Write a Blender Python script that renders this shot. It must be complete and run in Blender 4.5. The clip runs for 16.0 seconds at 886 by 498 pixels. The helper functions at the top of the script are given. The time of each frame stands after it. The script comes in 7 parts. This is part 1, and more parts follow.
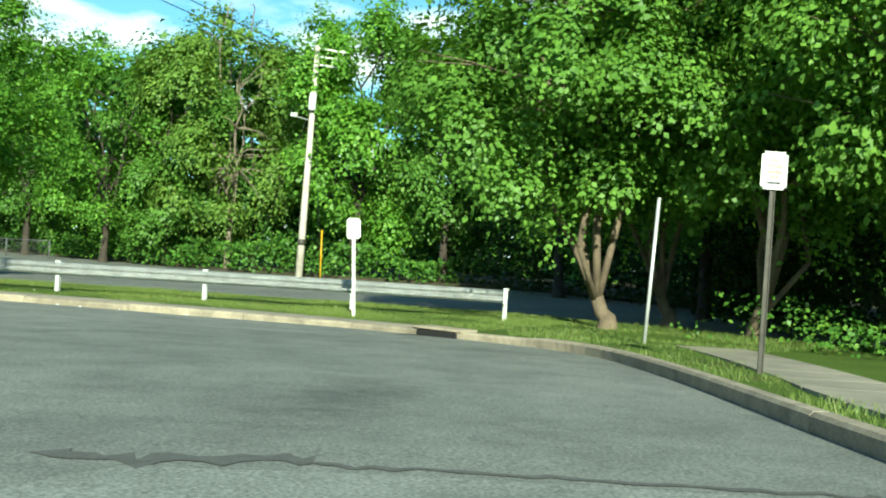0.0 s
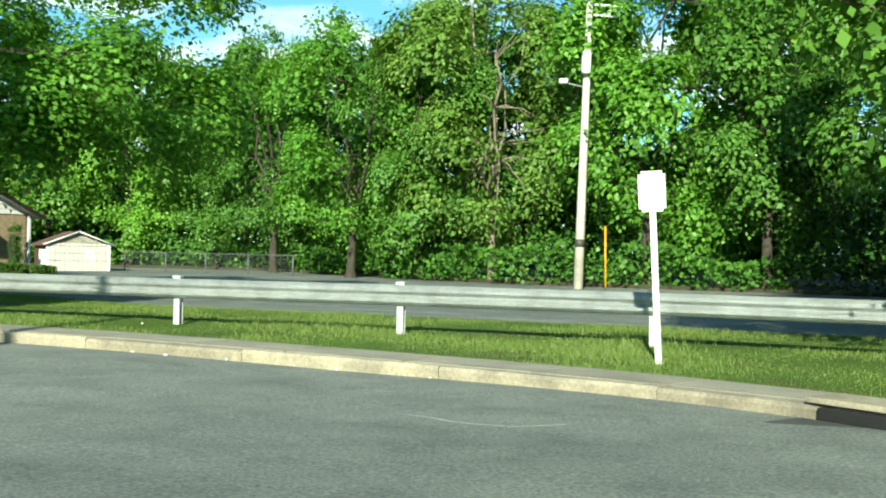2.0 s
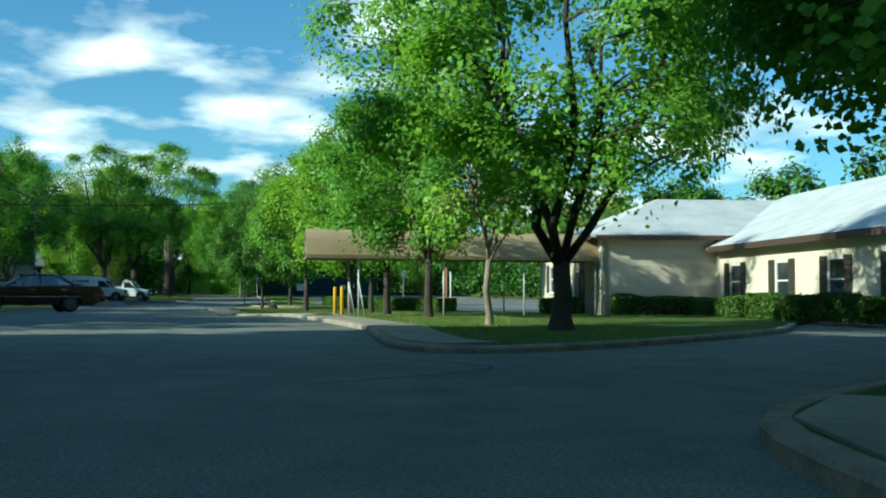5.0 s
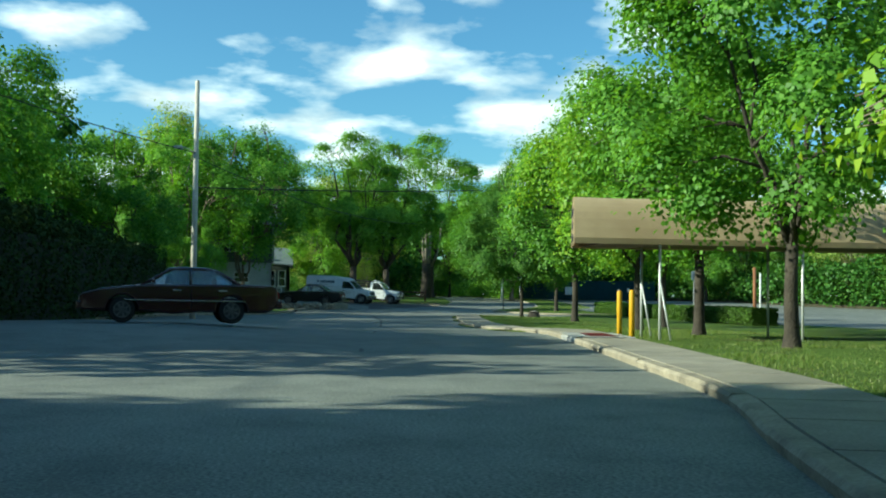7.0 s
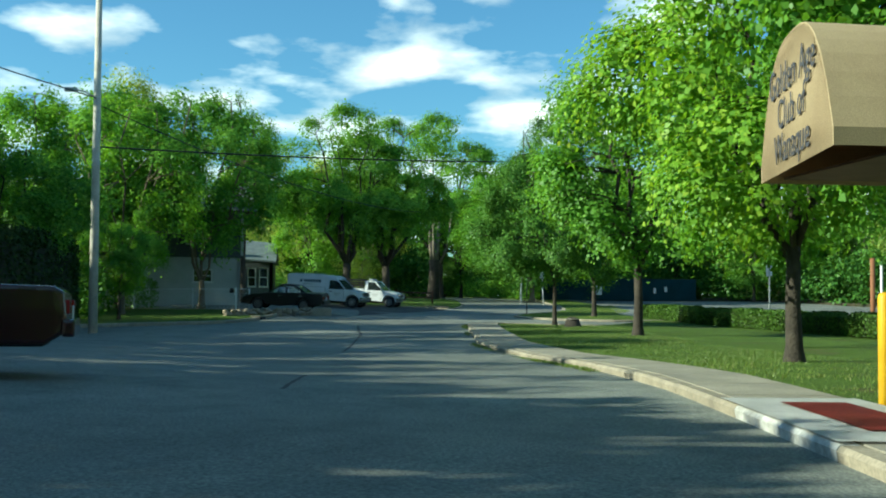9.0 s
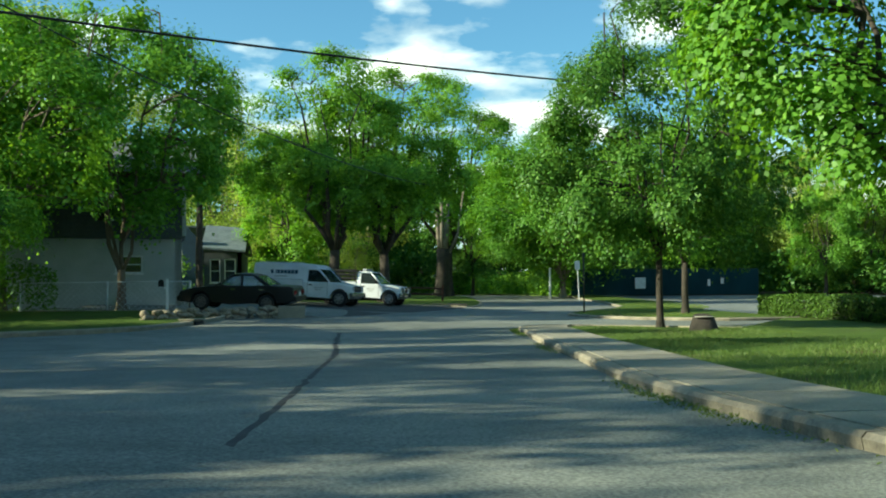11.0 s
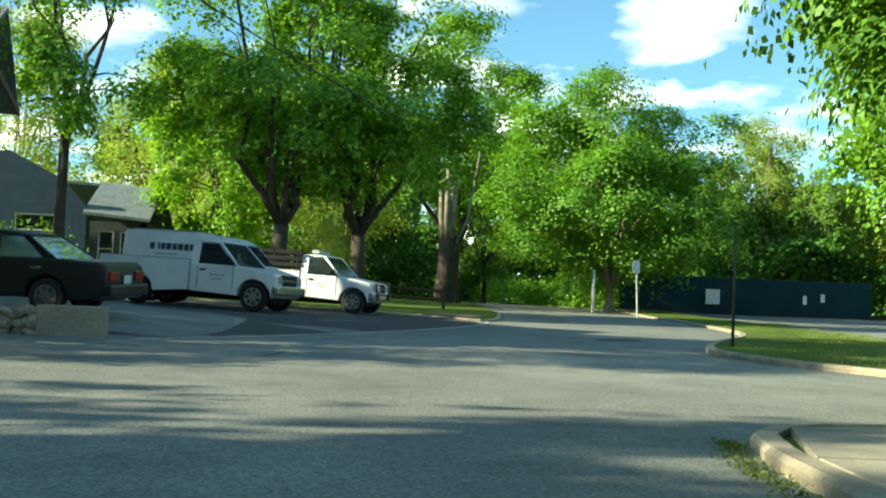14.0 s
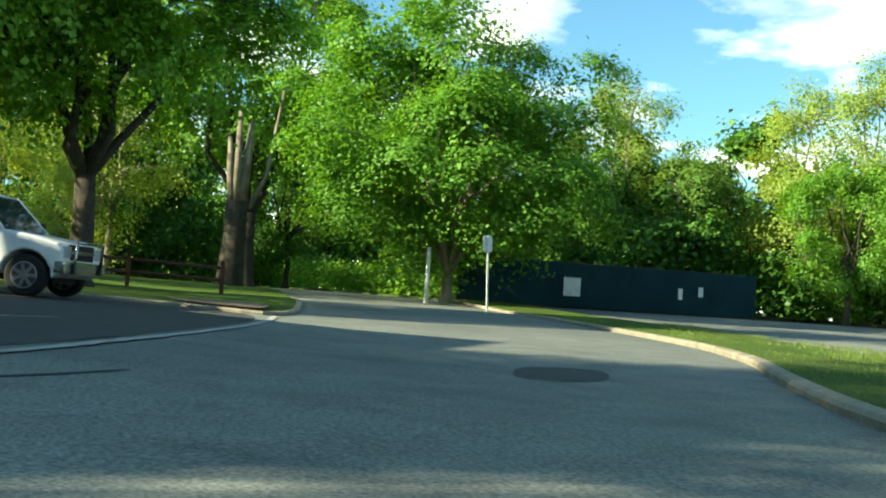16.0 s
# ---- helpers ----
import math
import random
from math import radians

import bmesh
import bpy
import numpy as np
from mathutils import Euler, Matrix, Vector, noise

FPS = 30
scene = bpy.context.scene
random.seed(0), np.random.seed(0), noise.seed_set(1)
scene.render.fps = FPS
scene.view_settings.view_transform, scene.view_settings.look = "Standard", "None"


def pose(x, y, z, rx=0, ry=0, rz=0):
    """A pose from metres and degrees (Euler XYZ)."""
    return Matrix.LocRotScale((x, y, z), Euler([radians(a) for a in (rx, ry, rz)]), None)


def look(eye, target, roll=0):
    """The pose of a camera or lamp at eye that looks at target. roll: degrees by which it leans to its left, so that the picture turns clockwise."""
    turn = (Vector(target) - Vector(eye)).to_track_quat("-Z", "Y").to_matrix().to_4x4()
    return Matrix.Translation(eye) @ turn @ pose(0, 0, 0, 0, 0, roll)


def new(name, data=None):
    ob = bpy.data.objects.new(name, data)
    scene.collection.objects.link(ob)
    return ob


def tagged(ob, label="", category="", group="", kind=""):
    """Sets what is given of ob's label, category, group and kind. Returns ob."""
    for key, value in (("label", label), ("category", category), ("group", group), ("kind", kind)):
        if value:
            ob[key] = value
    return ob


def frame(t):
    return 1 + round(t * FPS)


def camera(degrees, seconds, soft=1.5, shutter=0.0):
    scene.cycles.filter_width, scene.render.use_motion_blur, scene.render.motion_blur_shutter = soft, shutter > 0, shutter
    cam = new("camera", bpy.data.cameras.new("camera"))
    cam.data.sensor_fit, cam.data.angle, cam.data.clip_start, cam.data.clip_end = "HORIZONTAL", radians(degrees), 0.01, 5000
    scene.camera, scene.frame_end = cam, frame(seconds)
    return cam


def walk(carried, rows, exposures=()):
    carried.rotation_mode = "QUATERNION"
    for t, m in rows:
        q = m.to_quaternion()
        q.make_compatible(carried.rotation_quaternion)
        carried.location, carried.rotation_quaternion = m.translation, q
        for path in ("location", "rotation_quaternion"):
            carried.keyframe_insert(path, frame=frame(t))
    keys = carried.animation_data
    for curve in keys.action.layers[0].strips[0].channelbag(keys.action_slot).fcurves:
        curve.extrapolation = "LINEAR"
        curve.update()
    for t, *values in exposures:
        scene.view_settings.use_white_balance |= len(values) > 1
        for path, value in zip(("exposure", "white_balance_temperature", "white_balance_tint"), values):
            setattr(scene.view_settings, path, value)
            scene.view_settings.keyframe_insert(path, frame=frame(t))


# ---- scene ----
cam = camera(43.3, 16.0, soft=2.0)
PATH = [
    (0, (-1.316, -0.356, 1.688), (-1.3, 1.644, 1.695), 3.4),
    (0.5, (-1.338, 3.055, 1.6), (-1.362, 5.054, 1.616), 3.2),
    (1, (-1.509, 6.252, 1.493), (-1.618, 8.249, 1.453), 2.7),
    (1.5, (-1.755, 9.321, 1.491), (-2.033, 11.301, 1.5), 1.7),
    (2, (-2.288, 11.922, 1.385), (-2.785, 13.86, 1.389), 1.1),
    (2.5, (-3.357, 14.646, 1.303), (-4.119, 16.495, 1.327), 1.1),
    (3, (-4.8, 17.042, 1.223), (-5.848, 18.745, 1.271), 0.7),
    (3.5, (-6.494, 18.986, 1.18), (-7.822, 20.481, 1.217), 1.1),
    (4, (-8.662, 20.779, 1.114), (-10.22, 22.031, 1.157), 0.7),
    (4.5, (-11.065, 22.209, 1.02), (-12.811, 23.182, 1.085), 0.7),
    (5, (-14.027, 23.459, 0.826), (-15.89, 24.182, 0.906), -0.0),
    (7.5, (-31.844, 27.67, 0.958), (-33.828, 27.912, 1.039), 0.8),
    (8, (-35.587, 28.198, 0.991), (-37.57, 28.442, 1.075), 0.5),
    (8.5, (-39.534, 28.787, 0.997), (-41.518, 29.028, 1.084), 0.3),
    (9, (-43.471, 29.312, 1.029), (-45.456, 29.548, 1.112), 0.4),
    (11.5, (-66.145, 31.0, 0.588), (-68.128, 31.239, 0.674), -0.5),
    (12, (-69.932, 31.551, 0.588), (-71.916, 31.79, 0.667), 0.2),
    (12.5, (-73.63, 32.04, 0.616), (-75.615, 32.269, 0.698), 1.1),
    (13, (-77.333, 32.604, 0.589), (-79.32, 32.812, 0.676), 1.2),
    (13.5, (-81.212, 32.99, 0.563), (-83.199, 33.198, 0.656), 1.7),
    (14, (-84.925, 33.447, 0.586), (-86.909, 33.675, 0.684), 2.2),
    (14.5, (-88.553, 33.956, 0.609), (-90.534, 34.218, 0.699), 2.9),
    (15, (-92.154, 34.539, 0.649), (-94.122, 34.885, 0.733), 4.1),
    (15.5, (-95.656, 35.347, 0.603), (-97.603, 35.799, 0.675), 3.8),
    (16, (-99.567, 36.185, 0.536), (-101.485, 36.743, 0.63), 3.6),
]
EXPOSURES = [(0.0, 0.82, 6600, -13), (3.0, 0.9, 6650, -13), (3.5, 0.85, 6600, -12), (4.5, 0.4, 6000, -14), (5.2, 0.4, 5900, -14), (7.3, 0.6, 6300, -14), (9.0, 0.62, 6300, -14), (11.5, 0.84, 7200, -11), (13.5, 1.1, 7600, -8), (14.3, 1.35, 7700, -8), (15.0, 1.2, 7500, -9), (16.0, 1.25, 7700, -8)]
walk(cam, [(t, look(eye, target, roll)) for t, eye, target, roll in PATH], EXPOSURES)

# ---- sky and sun: low sun from the south (-y), broken cumulus ----
SUN_ELEV, SUN_AZ = 25.0, 174.5   # azimuth clockwise from +y
world = bpy.data.worlds.new("sky")
scene.world = world
world.use_nodes = True
wt = world.node_tree
for n_ in list(wt.nodes):
    wt.nodes.remove(n_)


def wnode(kind, **inputs):
    n = wt.nodes.new(kind)
    for k, v in inputs.items():
        n.inputs[k].default_value = v
    return n


w_out = wnode("ShaderNodeOutputWorld")
w_bg = wnode("ShaderNodeBackground", Strength=0.088)
w_sky = wnode("ShaderNodeTexSky")
w_sky.sky_type = "NISHITA"
w_sky.sun_disc = False
w_sky.sun_elevation = radians(SUN_ELEV)
w_sky.sun_rotation = radians(SUN_AZ)
w_sky.air_density, w_sky.dust_density, w_sky.ozone_density = 1.0, 0.5, 3.5
w_co = wnode("ShaderNodeTexCoord")
w_sep = wnode("ShaderNodeSeparateXYZ")
w_add = wnode("ShaderNodeMath"); w_add.operation = "ADD"; w_add.inputs[1].default_value = 0.16
w_max = wnode("ShaderNodeMath"); w_max.operation = "MAXIMUM"; w_max.inputs[1].default_value = 0.0
w_dx = wnode("ShaderNodeMath"); w_dx.operation = "DIVIDE"
w_dy = wnode("ShaderNodeMath"); w_dy.operation = "DIVIDE"
w_com = wnode("ShaderNodeCombineXYZ")
w_n = wnode("ShaderNodeTexNoise", Scale=2.3, Detail=8.0, Roughness=0.5)
w_r = wnode("ShaderNodeValToRGB")
w_r.color_ramp.elements[0].position, w_r.color_ramp.elements[1].position = 0.44, 0.6
w_n2 = wnode("ShaderNodeTexNoise", Scale=4.0, Detail=6.0)
w_cr = wnode("ShaderNodeValToRGB")
w_cr.color_ramp.elements[0].color, w_cr.color_ramp.elements[1].color = (6.6, 7.2, 8.0, 1), (12.5, 12.8, 13.0, 1)
w_cr.color_ramp.elements[0].position, w_cr.color_ramp.elements[1].position = 0.35, 0.6
w_mix = wnode("ShaderNodeMixRGB")
wl = wt.links.new
wl(w_co.outputs["Generated"], w_sep.inputs[0])
wl(w_sep.outputs[2], w_max.inputs[0]); wl(w_max.outputs[0], w_add.inputs[0])
wl(w_sep.outputs[0], w_dx.inputs[0]); wl(w_add.outputs[0], w_dx.inputs[1])
wl(w_sep.outputs[1], w_dy.inputs[0]); wl(w_add.outputs[0], w_dy.inputs[1])
wl(w_dx.outputs[0], w_com.inputs[0]); wl(w_dy.outputs[0], w_com.inputs[1])
wl(w_com.outputs[0], w_n.inputs["Vector"]); wl(w_com.outputs[0], w_n2.inputs["Vector"])
w_thin = wnode("ShaderNodeMath"); w_thin.operation = "MULTIPLY_ADD"; w_thin.inputs[1].default_value = -0.2
wl(w_max.outputs[0], w_thin.inputs[0]); wl(w_n.outputs[0], w_thin.inputs[2])   # cumulus close up towards the horizon
wl(w_thin.outputs[0], w_r.inputs[0]); wl(w_n2.outputs[0], w_cr.inputs[0])
wl(w_r.outputs[0], w_mix.inputs[0]); wl(w_cr.outputs[0], w_mix.inputs[2])
w_tint = wnode("ShaderNodeMixRGB"); w_tint.blend_type = "MULTIPLY"; w_tint.inputs[0].default_value = 1.0; w_tint.inputs[2].default_value = (0.8, 1.14, 1.3, 1)
wl(w_sky.outputs[0], w_tint.inputs[1])
wl(w_tint.outputs[0], w_mix.inputs[1])
wl(w_mix.outputs[0], w_bg.inputs[0]); wl(w_bg.outputs[0], w_out.inputs[0])

sun_data = bpy.data.lights.new("sun", "SUN")
sun_data.energy, sun_data.angle, sun_data.color = 5.4, radians(0.6), (1.0, 0.93, 0.82)
sun = new("sun", sun_data)
_a, _e = radians(SUN_AZ), radians(SUN_ELEV)
SUN_DIR = Vector((math.sin(_a) * math.cos(_e), math.cos(_a) * math.cos(_e), math.sin(_e)))
sun.matrix_basis = look(SUN_DIR * 100, (0, 0, 0))

# ---- materials ----
def mat_base(name):
    m = bpy.data.materials.new(name)
    m.use_nodes = True
    t = m.node_tree
    return m, t, t.nodes["Principled BSDF"]


def node(t, kind, **inputs):
    n = t.nodes.new(kind)
    for k, v in inputs.items():
        n.inputs[k.replace("_", " ")].default_value = v
    return n


def ramp(t, fac, stops):
    r = t.nodes.new("ShaderNodeValToRGB")
    el = r.color_ramp.elements
    while len(el) < len(stops):
        el.new(0.5)
    for e, (p, c) in zip(el, stops):
        e.position, e.color = p, (*c, 1) if len(c) == 3 else c
    t.links.new(fac, r.inputs[0])
    return r.outputs[0]


def mixc(t, fac, a, b, mode="MIX"):
    n = t.nodes.new("ShaderNodeMixRGB")
    n.blend_type = mode
    for s, v in ((0, fac), (1, a), (2, b)):
        if hasattr(v, "is_linked"):
            t.links.new(v, n.inputs[s])
        else:
            n.inputs[s].default_value = v if s == 0 else (*v, 1)
    return n.outputs[0]


def surf(name, col, col2=None, rough=0.8, metal=0.0, scale=3.0, grain=60.0, bump=0.15, grain_amt=0.25, dist=0.01, spec=0.4, jitter=0.0, coat=0.0):
    """Paint, stone, metal and the like: patches at one scale, grain at another, and fine relief."""
    m, t, b = mat_base(name)
    co = t.nodes.new("ShaderNodeTexCoord").outputs["Object"]
    n1 = node(t, "ShaderNodeTexNoise", Scale=scale, Detail=5.0, Roughness=0.6)
    n2 = node(t, "ShaderNodeTexNoise", Scale=grain, Detail=3.0)
    for n in (n1, n2):
        t.links.new(co, n.inputs["Vector"])
    col2 = col2 or tuple(c * 0.75 for c in col)
    c = ramp(t, n1.outputs[0], [(0.35, col2), (0.65, col)])
    g = ramp(t, n2.outputs[0], [(0.3, (1 - grain_amt,) * 3), (0.7, (1 + grain_amt * 0.4,) * 3)])
    c = mixc(t, 1.0, c, g, "MULTIPLY")
    if jitter:
        oi = t.nodes.new("ShaderNodeObjectInfo").outputs["Random"]
        j = ramp(t, oi, [(0, (1 - jitter,) * 3), (1, (1 + jitter * 0.6,) * 3)])
        c = mixc(t, 1.0, c, j, "MULTIPLY")
    t.links.new(c, b.inputs["Base Color"])
    b.inputs["Roughness"].default_value, b.inputs["Metallic"].default_value = rough, metal
    b.inputs["Specular IOR Level"].default_value = spec
    b.inputs["Coat Weight"].default_value = coat
    if coat:
        b.inputs["Coat Roughness"].default_value = 0.05
    if bump:
        bp = node(t, "ShaderNodeBump", Strength=bump, Distance=dist)
        t.links.new(n2.outputs[0], bp.inputs["Height"])
        t.links.new(bp.outputs[0], b.inputs["Normal"])
    return m


def leaf_mat(name, dark, light, trans=0.4, yellow=None):
    m, t, b = mat_base(name)
    t.nodes.remove(b)
    geo = t.nodes.new("ShaderNodeNewGeometry")
    oi = t.nodes.new("ShaderNodeObjectInfo")
    c = ramp(t, geo.outputs["Random Per Island"], [(0.0, dark), (0.7, light), (1.0, yellow or light)])
    j = ramp(t, oi.outputs["Random"], [(0, (0.8, 0.85, 0.85)), (1, (1.15, 1.1, 1.0))])
    c = mixc(t, 1.0, c, j, "MULTIPLY")
    d = node(t, "ShaderNodeBsdfDiffuse")
    tr = node(t, "ShaderNodeBsdfTranslucent")
    gl = node(t, "ShaderNodeBsdfGlossy", Roughness=0.45)
    tc = mixc(t, 1.0, c, (2.5 * trans, 2.3 * trans, 1.0 * trans), "MULTIPLY")
    t.links.new(c, d.inputs[0]); t.links.new(tc, tr.inputs[0])
    gl.inputs[0].default_value = (0.5, 0.55, 0.5, 1)
    m1, m2 = t.nodes.new("ShaderNodeAddShader"), t.nodes.new("ShaderNodeMixShader")
    m2.inputs[0].default_value = 0.025
    t.links.new(d.outputs[0], m1.inputs[0]); t.links.new(tr.outputs[0], m1.inputs[1])
    t.links.new(m1.outputs[0], m2.inputs[1]); t.links.new(gl.outputs[0], m2.inputs[2])
    t.links.new(m2.outputs[0], t.nodes["Material Output"].inputs[0])
    return m


def asphalt_mat(name="asphalt", tone=1.0):
    m, t, b = mat_base(name)
    co = t.nodes.new("ShaderNodeTexCoord").outputs["Object"]
    big = node(t, "ShaderNodeTexNoise", Scale=0.12, Detail=5.0, Roughness=0.6)
    mid = node(t, "ShaderNodeTexNoise", Scale=1.1, Detail=6.0, Roughness=0.65)
    fine = node(t, "ShaderNodeTexNoise", Scale=38.0, Detail=4.0, Roughness=0.7)
    vor = node(t, "ShaderNodeTexVoronoi", Scale=70.0)
    for n in (big, mid, fine, vor):
        t.links.new(co, n.inputs["Vector"])
    c = ramp(t, big.outputs[0], [(0.35, (0.138, 0.149, 0.134)), (0.65, (0.208, 0.22, 0.196))])
    c2 = ramp(t, mid.outputs[0], [(0.28, (0.7, 0.71, 0.71)), (0.5, (1.0, 1.0, 1.0)), (0.72, (1.2, 1.2, 1.17))])
    c = mixc(t, 1.0, c, c2, "MULTIPLY")
    c3 = ramp(t, fine.outputs[0], [(0.32, (0.45, 0.45, 0.45)), (0.5, (1, 1, 1)), (0.7, (1.75, 1.72, 1.62))])
    c = mixc(t, 1.0, c, c3, "MULTIPLY")
    # an old oil stain where cars turn, broken up by noise
    mp = t.nodes.new("ShaderNodeMapping")
    mp.vector_type = "TEXTURE"
    mp.inputs["Location"].default_value, mp.inputs["Rotation"].default_value, mp.inputs["Scale"].default_value = (-2.05, 9.0, 0), (0, 0, radians(-9)), (0.75, 3.2, 4.0)
    t.links.new(co, mp.inputs[0])
    gr = t.nodes.new("ShaderNodeTexGradient")
    gr.gradient_type = "SPHERICAL"
    t.links.new(mp.outputs[0], gr.inputs[0])
    blot = node(t, "ShaderNodeTexNoise", Scale=3.0, Detail=6.0, Roughness=0.7)
    t.links.new(co, blot.inputs["Vector"])
    st = mixc(t, 1.0, gr.outputs[0], ramp(t, blot.outputs[0], [(0.38, (0, 0, 0)), (0.62, (1, 1, 1))]), "MULTIPLY")
    c = mixc(t, 1.0, c, ramp(t, st, [(0.0, (tone, tone, tone)), (0.5, (0.72, 0.72, 0.72))]), "MULTIPLY")
    t.links.new(c, b.inputs["Base Color"])
    b.inputs["Roughness"].default_value = 0.85
    b.inputs["Specular IOR Level"].default_value = 0.3
    bp = node(t, "ShaderNodeBump", Strength=0.5, Distance=0.004)
    t.links.new(vor.outputs["Distance"], bp.inputs["Height"])
    t.links.new(bp.outputs[0], b.inputs["Normal"])
    return m


def grass_ground_mat():
    m, t, b = mat_base("turf")
    co = t.nodes.new("ShaderNodeTexCoord").outputs["Object"]
    big = node(t, "ShaderNodeTexNoise", Scale=0.5, Detail=5.0, Roughness=0.65)
    fine = node(t, "ShaderNodeTexNoise", Scale=25.0, Detail=3.0)
    for n in (big, fine):
        t.links.new(co, n.inputs["Vector"])
    c = ramp(t, big.outputs[0], [(0.3, (0.12, 0.105, 0.055)), (0.42, (0.088, 0.135, 0.03)), (0.7, (0.115, 0.18, 0.038))])
    f = ramp(t, fine.outputs[0], [(0.3, (0.55, 0.6, 0.5)), (0.7, (1.2, 1.2, 1.1))])
    t.links.new(mixc(t, 1.0, c, f, "MULTIPLY"), b.inputs["Base Color"])
    b.inputs["Roughness"].default_value = 0.95
    b.inputs["Specular IOR Level"].default_value = 0.1
    bp = node(t, "ShaderNodeBump", Strength=0.8, Distance=0.05)
    t.links.new(fine.outputs[0], bp.inputs["Height"])
    t.links.new(bp.outputs[0], b.inputs["Normal"])
    return m


def glass_mat(name, tint=(0.03, 0.04, 0.045), rough=0.03, clear=0.25):
    m, t, b = mat_base(name)
    b.inputs["Base Color"].default_value = (*tint, 1)
    b.inputs["Roughness"].default_value = rough
    b.inputs["Specular IOR Level"].default_value = 0.8
    b.inputs["Transmission Weight"].default_value = clear
    return m


ASPHALT = asphalt_mat()
ASPHALT_OLD = asphalt_mat("bleached_asphalt", 1.25)
TURF = grass_ground_mat()
CONCRETE = surf("concrete", (0.36, 0.325, 0.25), (0.25, 0.23, 0.18), rough=0.9, scale=1.2, grain=45, bump=0.3, jitter=0.12)
KERB_C = surf("kerb_concrete", (0.4, 0.345, 0.25), (0.24, 0.21, 0.155), rough=0.9, scale=2.2, grain=30, bump=0.5, jitter=0.12)
DIRT = surf("woodland_floor", (0.07, 0.055, 0.035), (0.035, 0.04, 0.018), rough=1.0, scale=0.8, grain=14, bump=0.8, dist=0.05)
BARK = surf("bark", (0.075, 0.062, 0.047), (0.04, 0.033, 0.026), rough=0.95, scale=2.5, grain=22, bump=0.9, dist=0.03)
BARK_MID = surf("tan_bark", (0.2, 0.155, 0.105), (0.11, 0.085, 0.06), rough=0.95, scale=2.0, grain=22, bump=0.8, dist=0.02)
BARK_PALE = surf("pale_bark", (0.3, 0.25, 0.19), (0.17, 0.14, 0.1), rough=0.95, scale=2.0, grain=22, bump=0.7, dist=0.02)
LEAF = leaf_mat("maple_leaf", (0.06, 0.135, 0.02), (0.103, 0.22, 0.032), 0.4, (0.15, 0.28, 0.04))
LEAF_MID = leaf_mat("woodland_leaf", (0.055, 0.12, 0.022), (0.088, 0.185, 0.032), 0.28, (0.115, 0.225, 0.038))
# darker leaves, also used where a crown's shade is put into the colour
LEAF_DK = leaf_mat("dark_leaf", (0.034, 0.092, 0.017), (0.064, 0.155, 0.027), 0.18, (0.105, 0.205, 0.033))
LEAF_LT = leaf_mat("spring_leaf", (0.075, 0.155, 0.02), (0.135, 0.25, 0.03), 0.42, (0.21, 0.3, 0.04))
LEAF_OLIVE = leaf_mat("olive_leaf", (0.062, 0.115, 0.024), (0.098, 0.18, 0.036), 0.32, (0.14, 0.22, 0.05))
LEAF_PALE = leaf_mat("budding_leaf", (0.13, 0.18, 0.045), (0.19, 0.26, 0.06), 0.45, (0.25, 0.3, 0.08))
HEDGE_LEAF = leaf_mat("clipped_leaf", (0.035, 0.075, 0.014), (0.065, 0.13, 0.022), 0.15, (0.09, 0.15, 0.03))
# near-black leaves that put the shade of hollow and hedge into colour
LEAF_SHADE = leaf_mat("shade_black_leaf", (0.02, 0.04, 0.012), (0.032, 0.06, 0.016), 0.05, (0.04, 0.07, 0.02))
GRASS = leaf_mat("grass_blade", (0.085, 0.125, 0.032), (0.115, 0.175, 0.042), 0.24, (0.19, 0.2, 0.085))
GALV = surf("galvanised_steel", (0.68, 0.7, 0.69), (0.5, 0.52, 0.51), rough=0.45, metal=0.35, scale=3, grain=90, bump=0.05)
WHITE = surf("white_paint", (0.8, 0.8, 0.78), (0.66, 0.66, 0.63), rough=0.55, scale=3, grain=40, bump=0.1, grain_amt=0.12)
KERB_WHITE = surf("worn_white_kerb_paint", (0.6, 0.6, 0.57), (0.36, 0.35, 0.31), rough=0.8, scale=5, grain=25, bump=0.4)
WOOD_POLE = surf("weathered_pole", (0.64, 0.6, 0.52), (0.46, 0.42, 0.35), rough=0.85, scale=1.5, grain=35, bump=0.4)
STUCCO = surf("cream_stucco", (0.74, 0.67, 0.53), (0.64, 0.575, 0.45), rough=0.9, scale=0.8, grain=70, bump=0.35)
ROOF = surf("pale_roof_shingle", (0.6, 0.62, 0.62), (0.48, 0.5, 0.51), rough=0.8, scale=1.0, grain=30, bump=0.3)
ROOF_EDGE = surf("brown_fascia", (0.08, 0.05, 0.035), rough=0.6)
RED = surf("red_door_paint", (0.3, 0.03, 0.025), (0.22, 0.02, 0.018), rough=0.5, grain_amt=0.1)
CANVAS = surf("tan_canvas", (0.47, 0.36, 0.21), (0.38, 0.28, 0.16), rough=0.85, scale=0.9, grain=120, bump=0.2)
DARK = surf("dark_interior", (0.015, 0.015, 0.015), rough=0.9)
YELLOW = surf("yellow_bollard_paint", (0.75, 0.44, 0.02), (0.6, 0.33, 0.015), rough=0.5, grain_amt=0.1)
BLACK = surf("black_rubber", (0.02, 0.02, 0.02), rough=0.75, grain_amt=0.2)
GLASS = glass_mat("window_glass")

import mathutils

# ---- building tools ----
GX = (-300, -170, -147, -139, -120, -105, -92, -80, -66, -57, -45, -14)
GZ = (0.9, 0.75, 0.55, 0.25, 0.0, -0.12, -0.28, -0.28, -0.25, -0.05, 0.0, 0.0)


def smooth(a, b, v):
    u = min(1.0, max(0.0, (v - a) / (b - a)))
    return u * u * (3 - 2 * u)


